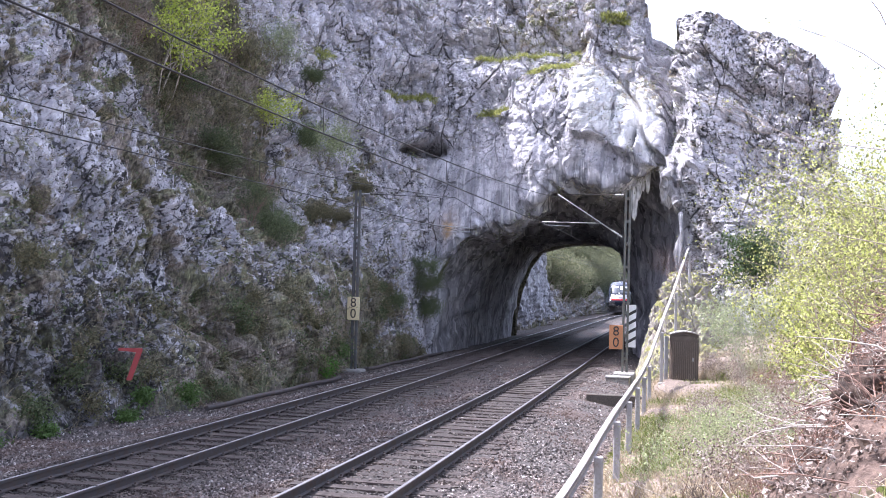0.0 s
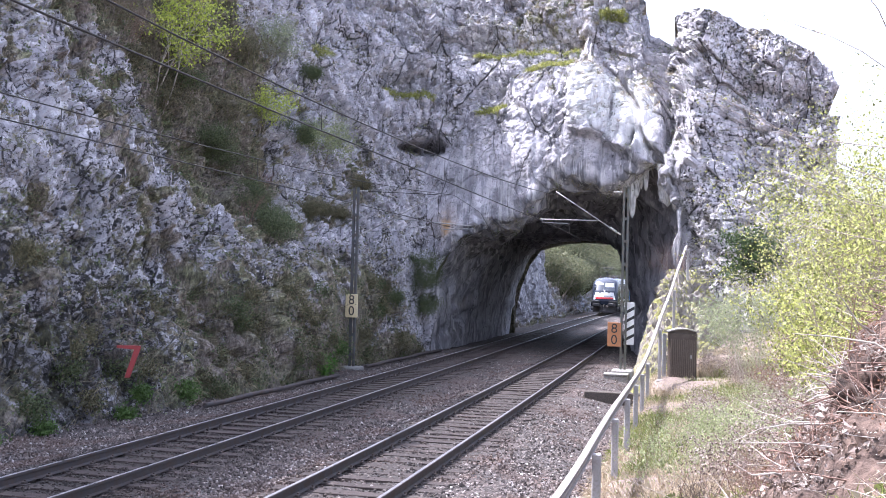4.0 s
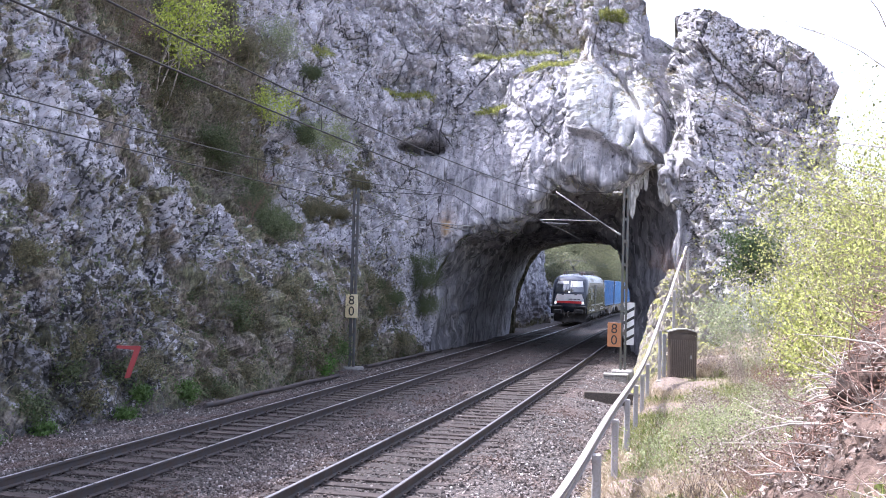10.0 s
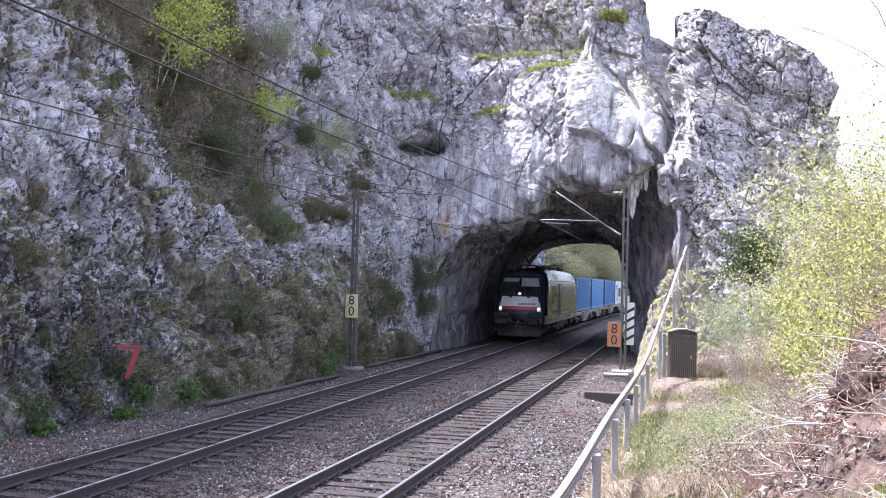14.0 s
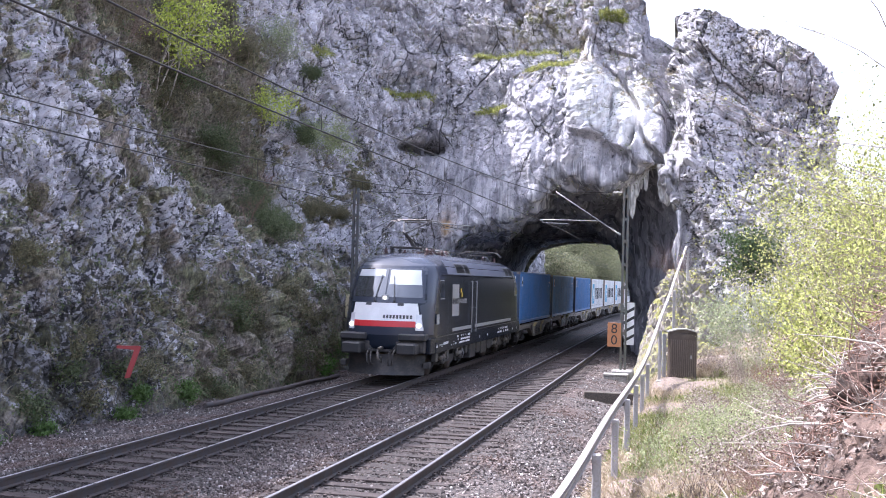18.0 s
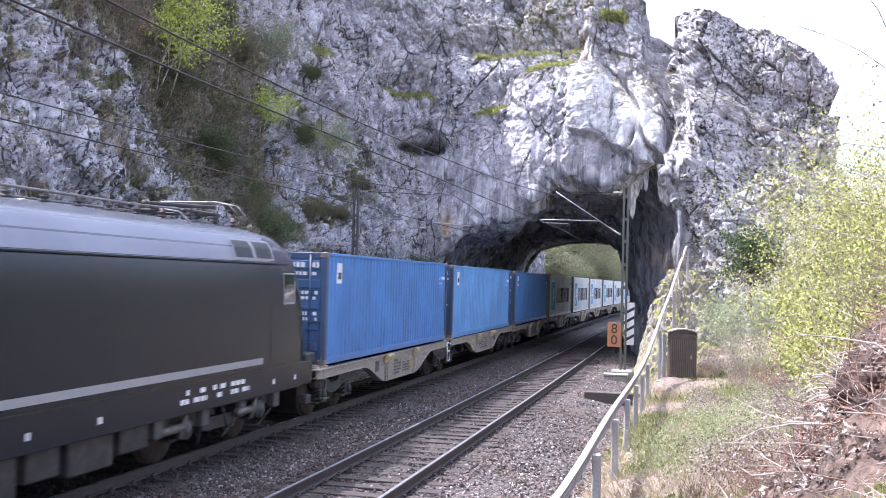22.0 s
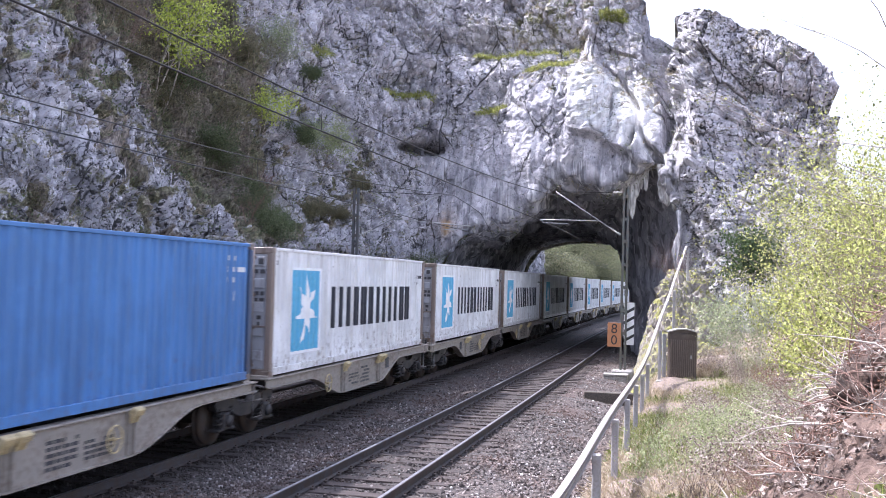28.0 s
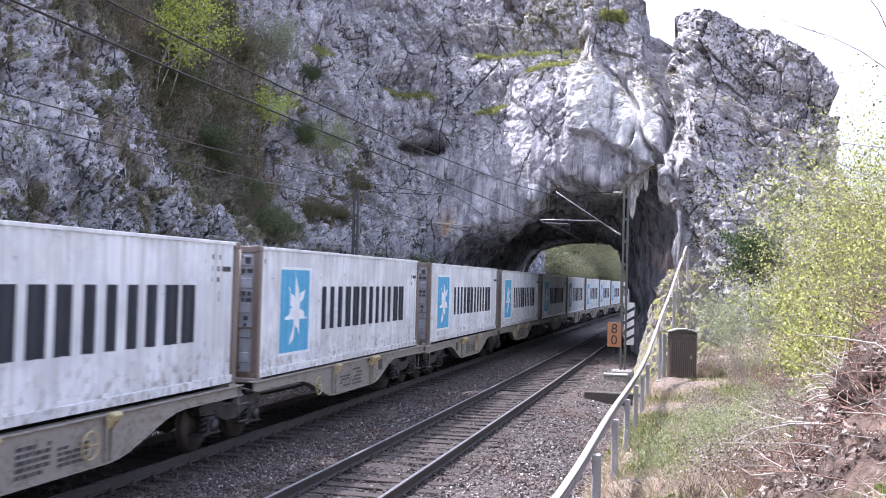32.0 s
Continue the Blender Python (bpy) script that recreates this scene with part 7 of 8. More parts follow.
def build_signs():
    number_plate_board("speed_board", "cream board with black 8 and 0 on the mast", on_line(32.25, -3.95, 2.07) @ pose(0, -0.06, 0), 0.52, 0.94, SIGN_CREAM, SIGN_BLACK)
    number_plate_board("speed_board", "weathered orange board with black 8 and 0", on_line(32.75, 6.52, 1.30) @ pose(0, -0.05, 0), 0.51, 0.92, SIGN_ORANGE, SIGN_BLACK)
    t = thing("warning_board", "tall white board with black slanting bars", "sign", on_line(33.25, 7.05, 1.72))
    b = bmesh.new()
    box(b, (-0.19, 0, -0.82), (0.19, 0.025, 0.82), 0.004)
    part("board", b, SIGN_WHITE, t)
    for i, z in enumerate((-0.55, -0.2, 0.15, 0.5)):
        b = bmesh.new()
        prism(b, [(-0.19, z - 0.17), (0.19, z + 0.05), (0.19, z + 0.17), (-0.19, z - 0.05)], "y", -0.006, 0.0)
        part("black_bar", b, SIGN_BLACK, t)
    b = bmesh.new()
    rod(b, (-0.12, 0.05, -1.75), (-0.12, 0.05, 0.8), 0.03, n=8)
    part("pole", b, GALV, t)
    # a red numeral cut from plate, fixed to the rock on pins
    t = thing("red_marker", "red steel numeral 7 standing off the rock", "sign", pose(-7.19, 24.2, 1.07, 0, 0, 4))
    b = bmesh.new()
    prism(b, [(-0.27, 0.37), (0.27, 0.37), (0.27, 0.31), (0.05, -0.37), (-0.07, -0.37), (0.13, 0.28), (-0.27, 0.31)], "y", 0.0, 0.05)
    part("numeral", b, SIGN_RED, t)
    for p in ((0.2, 0.33), (-0.02, -0.3)):
        b = bmesh.new()
        rod(b, (p[0], 0.05, p[1]), (p[0], 1.1, p[1]), 0.015, n=6)
        part("pin", b, MAST, t)


def build_cabinet():
    t = thing("cable_cabinet", "dark brown ribbed cabinet with pale arched lid", "cabinet", on_line(26.4, 9.1, 0.02, 6))
    b = bmesh.new()
    box(b, (-0.43, -0.28, 0.0), (0.43, 0.28, 1.72), 0.02)
    part("body", b, CABINET, t)
    b = bmesh.new()
    n = 12
    pts = [(-0.48 + 0.96 * i / n, 1.72 + 0.10 * math.sin(math.pi * i / n)) for i in range(n + 1)]
    prism(b, pts + [(x, z + 0.035) for x, z in pts[::-1]], "y", -0.33, 0.33)
    part("lid", b, CABINET_TOP, t)
    for e in (-1, 1):
        b = bmesh.new()
        prism(b, pts, "y", e * 0.27 - 0.01, e * 0.27 + 0.01)
        part("gable", b, CABINET, t)
    d = None
    b = bmesh.new()
    box(b, (-0.40, -0.305, 0.08), (0.40, -0.28, 1.68), 0.008)
    d = part("door", b, CABINET, t)
    for i in range(13):
        x = -0.36 + i * 0.06
        b = bmesh.new()
        box(b, (x - 0.012, -0.326, 0.35), (x + 0.012, -0.303, 1.5), 0.004)
        part("rib", b, CABINET_RIB, d)
    b = bmesh.new()
    box(b, (0.22, -0.33, 0.9), (0.28, -0.30, 1.02), 0.01)
    part("lock", b, GALV, d)
    # added pale strip that stands for the cabinet's sunlit left side
    b = bmesh.new()
    box(b, (-0.62, -0.05, 0.1), (-0.50, 0.06, 1.66), 0.01)
    part("side_post", b, GALV, t, "pale upright strip added for the cabinet's sunlit side")
    b = bmesh.new()
    box(b, (-0.5, -0.34, -0.5), (0.5, 0.34, 0.0), 0.03)
    part("plinth", b, CONCRETE, t)


def build_barrier():
    """A zinc-coated guard rail along the footpath that climbs to the rock."""
    t = thing("guard_rail", "pale zinc guard rail on steel posts beside the track", "railing")
    path = [(-5.0, 8.32, 1.32), (1.65, 8.27, 1.22), (8.0, 8.19, 1.14), (15.0, 8.14, 1.06), (21.0, 8.11, 1.0), (23.2, 8.15, 1.14), (37.0, 9.15, 4.85)]
    prof = [(o * 0.85, z * 0.60) for o, z in ((-0.005, -0.15), (-0.06, -0.11), (-0.06, -0.05), (0.0, -0.015), (0.0, 0.015), (-0.06, 0.05), (-0.06, 0.11), (-0.005, 0.15), (0.045, 0.155), (0.045, 0.14), (0.008, 0.135), (-0.045, 0.10), (-0.045, 0.055), (0.015, 0.02), (0.015, -0.02), (-0.045, -0.055), (-0.045, -0.10), (0.008, -0.14))]
    pts = []
    for (a, b, c), (d, e, f) in zip(path[:-1], path[1:]):
        n = max(1, int((d - a) / 1.0))
        for i in range(n):
            pts.append((a + (d - a) * i / n, b + (e - b) * i / n, c + (f - c) * i / n))
    pts.append(path[-1])
    a = np.array(pts)
    a[:, 2] += fbm(np.stack([a[:, 0] * 0.3, a[:, 0] * 0, a[:, 0] * 0], -1), 2, 4) * 0.03
    P = np.stack([line(a[:, 0], a[:, 1] + o, a[:, 2] + z) for o, z in prof + prof[:1]], 1)
    me = mesh_of("beam", P.reshape(-1, 3), grid_faces(*P.shape[:2]), BARRIER, False)
    share("beam", me, t, Matrix())
    for s in (-3.0, 0.8, 4.4, 7.9, 11.2, 14.6, 18.0, 21.4, 25.6, 30.4, 36.6):
        o, z = float(np.interp(s, a[:, 0], a[:, 1])), float(np.interp(s, a[:, 0], a[:, 2]))
        b = bmesh.new()
        lo = -0.6 if s < 22 else z - 2.2
        box(b, (0.05, -0.05, lo), (0.15, 0.05, z + 0.02), 0.012)
        p = part("post", b, POST_ZINC, t)
        p.matrix_basis = on_line(s, o, 0)


def build_lineside_scrap():
    for s0, s1, o0, o1, z in ((17.5, 27.5, -3.1, -2.85, -0.30), (31.5, 43.0, -3.05, -2.75, -0.28)):
        t = thing("old_rail", "rusty length of spare rail lying at the cliff foot", "rail")
        n = 9
        b = bmesh.new()
        pts = [tuple(float(v) for v in line(s0 + (s1 - s0) * i / n, o0 + (o1 - o0) * i / n + 0.06 * math.sin(i * 1.7), z)) for i in range(n + 1)]
        pipe(b, pts, 0.075, 6)
        part("bar", b, RAIL_SIDE, t)
    t = thing("retaining_beam", "dark old timber beam holding the ballast edge", "beam", on_line(24.6, 7.15, -0.22, 2))
    b = bmesh.new()
    box(b, (-0.95, -0.13, -0.35), (0.95, 0.13, 0.12), 0.02)
    part("beam", b, OLD_WOOD, t)
    b = bmesh.new()
    box(b, (0.95, -0.10, -0.2), (2.3, 0.12, 0.08), 0.02)
    part("offcut", b, OLD_WOOD, t)
    t = thing("concrete_stub", "small mossy concrete stub by the cabinet", "concrete", on_line(25.2, 8.45, -0.1))
    b = bmesh.new()
    box(b, (-0.11, -0.11, -0.4), (0.11, 0.11, 0.40), 0.03)
    part("stub", b, CONCRETE, t)
    t = thing("mast_plinth", "square concrete plinth with a pale cap", "concrete", on_line(32.3, 6.65, -0.45))
    b = bmesh.new()
    box(b, (-0.45, -0.35, -0.5), (0.45, 0.3, 0.22), 0.03)
    part("block", b, CONCRETE, t)
    b = bmesh.new()
    box(b, (-0.47, -0.37, 0.225), (0.47, 0.32, 0.30), 0.015)
    part("cap", b, CONCRETE, t)


build_masts()
build_wires()
build_signs()
build_cabinet()
build_barrier()
build_lineside_scrap()


# ---- plants, stones and litter ----
def tubes(name, segs, mat, sides=5):
    """Branches as tapered tubes: rows of start, end, radius at start and end."""
    a, b = np.array([s[0] for s in segs], float), np.array([s[1] for s in segs], float)
    r0, r1 = np.array([s[2] for s in segs])[:, None, None], np.array([s[3] for s in segs])[:, None, None]
    d = b - a
    d /= np.maximum(np.linalg.norm(d, axis=1, keepdims=True), 1e-9)
    ref = np.where(np.abs(d[:, 2:3]) > 0.9, np.array([[1.0, 0, 0]]), np.array([[0, 0, 1.0]]))
    u = np.cross(d, ref)
    u /= np.maximum(np.linalg.norm(u, axis=1, keepdims=True), 1e-9)
    v = np.cross(d, u)
    ang = np.linspace(0, 2 * math.pi, sides, endpoint=False)
    ring = u[:, None, :] * np.cos(ang)[None, :, None] + v[:, None, :] * np.sin(ang)[None, :, None]
    V = np.concatenate([a[:, None, :] + ring * r0, b[:, None, :] + ring * r1], 1)
    n = len(segs)
    i = np.arange(sides)
    f = np.stack([i, (i + 1) % sides, (i + 1) % sides + sides, i + sides], -1)
    F = (np.arange(n)[:, None, None] * 2 * sides + f[None]).reshape(-1, 4)
    return mesh_of(name, V.reshape(-1, 3), F, mat, True)


def leaves(name, P, size, mat, rs, droop=0.0, slim=0.6):
    """Leaves as small folded quads at points, turned at random."""
    P = np.asarray(P, float)
    n = len(P)
    a = rs.normal(size=(n, 3))
    a /= np.linalg.norm(a, axis=1, keepdims=True)
    b = np.cross(a, rs.normal(size=(n, 3)))
    b /= np.linalg.norm(b, axis=1, keepdims=True)
    a[:, 2] -= droop
    s = (size * rs.uniform(0.6, 1.35, n))[:, None]
    c = np.cross(a, b) * 0.18 * s
    V = np.stack([P, P + a * s * 0.5 + b * s * slim * 0.5 + c, P + a * s, P + a * s * 0.5 - b * s * slim * 0.5 + c], 1)
    return mesh_of(name, V.reshape(-1, 3), np.arange(n * 4).reshape(-1, 4), mat)


def blades(name, P, U, length, width, mat, rs, per=7, spread=0.6):
    """Tufts of grass: bent narrow blades from points, leaning along the directions U."""
    P = np.repeat(np.asarray(P, float), per, 0)
    U = np.repeat(np.asarray(U, float), per, 0)
    n = len(P)
    d = U + rs.normal(size=(n, 3)) * spread
    d /= np.linalg.norm(d, axis=1, keepdims=True)
    w = np.cross(d, rs.normal(size=(n, 3)))
    w /= np.linalg.norm(w, axis=1, keepdims=True)
    L = (length * rs.uniform(0.45, 1.3, n))[:, None]
    P = P + rs.normal(size=(n, 3)) * np.array([0.05, 0.05, 0.01])
    sag = np.array([[0, 0, -1.0]]) * L * rs.uniform(0.1, 0.55, (n, 1))
    mid = P + d * L * 0.55
    tip = P + d * L + sag
    V = np.stack([P - w * width * 0.5, P + w * width * 0.5, mid + w * width * 0.4, tip, mid - w * width * 0.4], 1)
    return mesh_of(name, V.reshape(-1, 3), np.arange(n * 5).reshape(-1, 5), mat)


def grow(rng, start, direction, length, radius, depth, segs, tips, bend=0.28, forks=(3, 5), shrink=0.62, lift=0.08):
    """Branches by repeated forking; leaves room along the outer twigs."""
    p = Vector(start)
    d = Vector(direction).normalized()
    n = 4
    for i in range(n):
        d = (d + Vector((rng.gauss(0, bend), rng.gauss(0, bend), rng.gauss(0, bend) + lift)) * 0.5).normalized()
        q = p + d * (length / n)
        ra, rb = radius * (1 - 0.65 * i / n), radius * (1 - 0.65 * (i + 1) / n)
        segs.append((tuple(p), tuple(q), ra, rb))
        if depth <= 1:
            tips.append((tuple(p), tuple(q)))
        if depth > 0 and i >= 1:
            for _ in range(rng.randint(*forks) if i == n - 1 else rng.randint(1, 2)):
                side = Vector((rng.gauss(0, 1), rng.gauss(0, 1), rng.gauss(0, 0.6)))
                grow(rng, q, (d * 0.8 + side * 0.55).normalized(), length * shrink * rng.uniform(0.7, 1.15), rb * 0.7, depth - 1, segs, tips, bend, forks, shrink, lift)
        p = q


def leaf_points(tips, per, spread, rs):
    a, b = np.array([t[0] for t in tips]), np.array([t[1] for t in tips])
    k = np.repeat(np.arange(len(tips)), per)
    u = rs.rand(len(k), 1)
    return a[k] + (b[k] - a[k]) * u + rs.normal(size=(len(k), 3)) * spread


def plant(name, label, category, at, height, stems, lean, leaf, bark, size, per, seed, depth=2, spread=0.10, radius=0.03, width=0.5, bend=0.28, group=""):
    """A shrub or tree: stems and twigs, and a crown of single leaves."""
    rng, rs = random.Random(seed), np.random.RandomState(seed)
    segs, tips = [], []
    for i in range(stems):
        a = rng.uniform(0, 2 * math.pi)
        r = rng.uniform(0, 0.12 * height if stems > 1 else 0)
        st = (math.cos(a) * r, math.sin(a) * r, -0.15)
        dr = Vector((math.cos(a) * width * rng.uniform(0.2, 1), math.sin(a) * width * rng.uniform(0.2, 1), 1)) + Vector(lean)
        grow(rng, st, dr, height * rng.uniform(0.38, 0.55), radius * rng.uniform(0.7, 1.1), depth, segs, tips, bend)
    t = thing(name, label, category, Matrix.Translation(at), group)
    share("trunk", tubes("trunk", segs, bark), t, Matrix())
    if leaf is not None and per > 0:
        share("crown", leaves("crown", leaf_points(tips, per, spread, rs), size, leaf, rs), t, Matrix())
    return t


def on_ground(x, y):
    s = (x - X0) * HX + (y - 10) * HY
    off = (x - X0) * HY - (y - 10) * HX + float(bend(s))
    return (x, y, float(ground_height(np.array(s), np.array(off), x, y)) + GRADE * s)


def at_line(s, off, z):
    return tuple(float(v) for v in line(s, off, z))


def build_stones():
    rs = np.random.RandomState(2)
    so = []
    for s0, s1, dens in ((-7, 4, 330), (4, 12, 280), (12, 22, 150), (22, 36, 60), (36, 48, 16)):
        n = int((s1 - s0) * 13.1 * dens)
        so.append(np.stack([rs.uniform(s0, s1, n), rs.uniform(-5.2, 7.9, n)], -1))
    so = np.concatenate(so)
    # thinner between the rails and along the trodden edge
    d = np.minimum(np.abs(so[:, 1]), np.abs(so[:, 1] - TRACK2))
    so = so[(d > 0.83) | (rs.rand(len(so)) < 0.45)]
    n = len(so)
    c = line(so[:, 0], so[:, 1], ballast_height(so[:, 1]) + rs.uniform(-0.005, 0.022, n))
    cube = np.array([(x, y, z) for x in (-1, 1) for y in (-1, 1) for z in (-1, 1)], float)
    size = rs.uniform(0.009, 0.022, (n, 1, 1)) * rs.uniform(0.7, 1.3, (n, 1, 3))
    V = cube[None] * size * (1 + rs.uniform(-0.45, 0.35, (n, 8, 3)))
    a, e = rs.uniform(0, 6.28, n), rs.uniform(-0.9, 0.9, n)
    ca, sa, ce, se = np.cos(a)[:, None], np.sin(a)[:, None], np.cos(e)[:, None], np.sin(e)[:, None]
    x, y, z = V[..., 0], V[..., 1], V[..., 2]
    y, z = y * ce - z * se, y * se + z * ce
    V = np.stack([x * ca - y * sa, x * sa + y * ca, z], -1) + c[:, None, :]
    f = np.array([(0, 1, 3, 2), (4, 6, 7, 5), (0, 4, 5, 1), (2, 3, 7, 6), (0, 2, 6, 4), (1, 5, 7, 3)])
    F = (np.arange(n)[:, None, None] * 8 + f[None]).reshape(-1, 4)
    me = mesh_of("ballast_stones", V.reshape(-1, 3), F, STONE)
    attribute(me, "grime", np.repeat(grime_and_shade_at(so[:, 1]), 8) * 0.9)
    tagged(new("ballast_stones", me), "loose crushed ballast stones in greys and browns", "stones", kind="stuff")


def build_grass():
    rs = np.random.RandomState(8)
    n = 42000
    s = rs.uniform(-8, 32, n)
    off = 7.9 + rs.rand(n) ** 1.3 * 7.0
    P = line(s, off, 0)
    z = ground_height(s, off, P[:, 0], P[:, 1]) + GRADE * s
    P[:, 2] = z - 0.03
    dens = vnoise(P * np.array([0.5, 0.5, 0]), 201)
    U = np.tile(np.array([[0, 0, 1.0]]), (n, 1))
    gr = (dens > 0.14) & (rs.rand(n) < 0.75)
    dr = ~gr & (rs.rand(n) < 0.75)
    tagged(new("green_grass", blades("green_grass", P[gr], U[gr], 0.26, 0.011, GRASS_GREEN, rs, 8, 0.6)), "thin green grass on the sunny bank", "grass", kind="stuff")
    tagged(new("dry_grass", blades("dry_grass", P[dr], U[dr], 0.30, 0.010, GRASS_STRAW, rs, 7, 0.85)), "bleached dry grass and stalks", "grass", kind="stuff")
    # dead leaves strewn over the bank
    n = 46000
    s, off = rs.uniform(-8, 30, n), 7.7 + rs.rand(n) ** 1.2 * 7.5
    P = line(s, off, 0)
    P[:, 2] = ground_height(s, off, P[:, 0], P[:, 1]) + GRADE * s + rs.uniform(0.0, 0.06, n)
    P = P[(P[:, 0] < 2.8) | (P[:, 1] > 10.5) | (rs.rand(n) < 0.12)]      # the trampled soil below the heap is nearly bare
    n = len(P)
    tagged(new("dead_leaves", leaves("dead_leaves", P, 0.042 * np.exp(rs.normal(0, 0.35, n)), LITTER, rs)), "pale dead leaves strewn on the bank", "litter", kind="stuff")
    Q, N = LEDGES[1]
    tagged(new("sunny_ledge_grass", blades("sunny_ledge_grass", Q, N * 0.5 + np.array([0, 0, 0.7]), 0.32, 0.022, GRASS_LEDGE, rs, 8, 0.6)), "yellow-green grass on ledges above the tunnel", "grass", kind="stuff")
    # tufts hanging on the rock
    Q, N, w = LEDGES[0]
    U = N * 0.6 + np.array([0, 0, 0.5])
    m = rs.rand(len(Q)) < 0.72
    tagged(new("ledge_grass", blades("ledge_grass", Q[m], U[m], 0.28, 0.016, GRASS_DRY, rs, 8, 0.7)), "brownish grass tufts on ledges of the rock", "grass", kind="stuff")
    m = ~m
    tagged(new("ledge_herbs", leaves("ledge_herbs", np.repeat(Q[m], 14, 0) + rs.normal(size=(m.sum() * 14, 3)) * 0.16 + np.repeat(N[m], 14, 0) * 0.12, 0.09, LEAF_DARK, rs)), "small dark green plants in cracks of the rock", "plants", kind="stuff")


def build_fallen_twigs():
    """Thin dead twigs and stalks lying on the bank and standing in it."""
    rs, rng = np.random.RandomState(64), random.Random(64)
    segs = []
    for i in range(1500):
        s, off = rng.uniform(-5, 27), 7.9 + rng.random() ** 1.1 * 5.5
        x, y, _ = (float(v) for v in line(s, off, 0))
        p = Vector(on_ground(x, y)) + Vector((0, 0, rng.uniform(0.0, 0.06)))
        up = rng.gauss(0.08, 0.2) if i % 4 else rng.uniform(0.6, 1.6)
        d = Vector((rng.gauss(0, 1), rng.gauss(0, 1), up)).normalized()
        ln, r = rng.uniform(0.2, 0.95), rng.choice((0.003, 0.003, 0.004, 0.006))
        for k in range(3):
            e = p + d * ln / 3
            segs.append((tuple(p), tuple(e), r * (1 - 0.25 * k), r * (0.75 - 0.25 * k)))
            d = (d + Vector((rng.gauss(0, 0.25), rng.gauss(0, 0.25), rng.gauss(0, 0.15)))).normalized()
            p = e
    tagged(new("fallen_twigs", tubes("fallen_twigs", segs, BARK_TWIG, 4)), "thin dead twigs and dry stalks on the bank", "twigs", kind="stuff")


def build_right_bushes():
    spots = [(11.0, 29, 4.4), (11.2, 28, 6.2), (11.4, 27, 8.0), (12.2, 27, 10.2), (10.75, 25, 8.6), (8.1, 22, 3.9), (8.5, 21, 5.6), (8.8, 20, 6.8), (11.6, 28, 8.8), (6.6, 17, 2.8), (11.6, 33, 5.0), (12.8, 34, 8.6), (13.8, 33, 9.0), (7.1, 19, 2.4), (10.2, 22.5, 8.6), (9.6, 19.5, 8.4), (8.0, 17.5, 4.6)]
    for i, (x, y, h) in enumerate(spots):
        plant("spring_bush", "tall shrub in fresh yellow-green spring leaf", "bush", on_ground(x, y), h, 7 if h > 3 else 5, (0.0, 0, 0.2), LEAF_BUSH, BARK, 0.070, 2, 300 + i, 2, 0.05, 0.026, 0.34, 0.32, "bushes on the bank")
    for i, (x, y, h) in enumerate(((8.6, 24.5, 2.6), (9.3, 26.5, 3.0), (7.6, 20.5, 2.4), (9.2, 23, 3.6), (10.0, 25, 4.4), (8.2, 18.6, 3.4), (9.9, 20.8, 4.8), (8.7, 27.5, 1.3), (9.4, 28.5, 1.5), (8.2, 25.8, 1.1), (9.0, 29.5, 1.5), (9.9, 29.0, 1.6), (8.6, 28.6, 1.2))):
        plant("twiggy_bush", "tangled bush of bare brown twigs on the bank", "bush", on_ground(x, y), h, 12, (0, 0, 0.1), LITTER_RED if i % 2 else None, BARK, 0.03, 1, 330 + i, 2, 0.06, 0.012, 0.55, 0.36, "twiggy bushes on the bank")
    plant("willow_bush", "slender grey-green willow shrub beside the cabinet", "bush", on_ground(9.25, 31.0), 3.6, 10, (-0.05, 0, 0.1), LEAF_WILLOW, BARK_PALE, 0.055, 3, 351, 2, 0.12, 0.016, 0.3)
    plant("ivy_bush", "dark green ivy clump against the rock", "bush", at_line(36.9, 11.75, 2.6), 4.0, 6, (0.05, 0.1, 0.5), LEAF_IVY, BARK_DARK, 0.12, 4, 352, 2, 0.16, 0.02, 0.12)
    plant("dry_bush", "bare reddish bush below the rock face", "bush", at_line(38.6, 8.75, 3.4), 2.3, 12, (-0.15, -0.3, 0.1), None, BARK_RED, 0.05, 0, 353, 2, 0.1, 0.010, 0.7)
    # a young tree whose long thin branches reach in over the view
    rng, rs = random.Random(77), np.random.RandomState(77)
    segs, tips = [], []
    base = on_ground(5.14, 12.1)
    top = 9.5
    pz = 0.0
    for i in range(12):
        a, b = top * i / 12, top * (i + 1) / 12
        segs.append(((0.03 * math.sin(i), 0, a), (0.03 * math.sin(i + 1), 0, b), 0.022 * (1 - i / 14), 0.022 * (1 - (i + 1) / 14)))
    for z, d, ln in ((2.9, (-1, 0.15, 0.35), 2.6), (3.3, (-1, 0.3, 0.15), 2.4), (2.6, (-1, -0.1, 0.30), 2.2), (4.2, (-0.9, 0.3, 0.8), 2.0), (3.6, (0.6, 0.6, 0.5), 2.0), (4.6, (-0.5, 0.4, 1.0), 1.7), (2.2, (-1, 0.3, 0.2), 1.8)):
        grow(rng, (0, 0, z), d, ln * 0.8, 0.0075, 1, segs, tips, 0.22, (2, 3), 0.6, -0.02)
    t = thing("young_tree", "thin young tree with sparse opening leaves", "tree", Matrix.Translation(base))
    share("trunk", tubes("trunk", segs, BARK_TWIG), t, Matrix())
    share("crown", leaves("crown", leaf_points(tips, 1, 0.05, rs), 0.03, LEAF_BUSH, rs), t, Matrix())


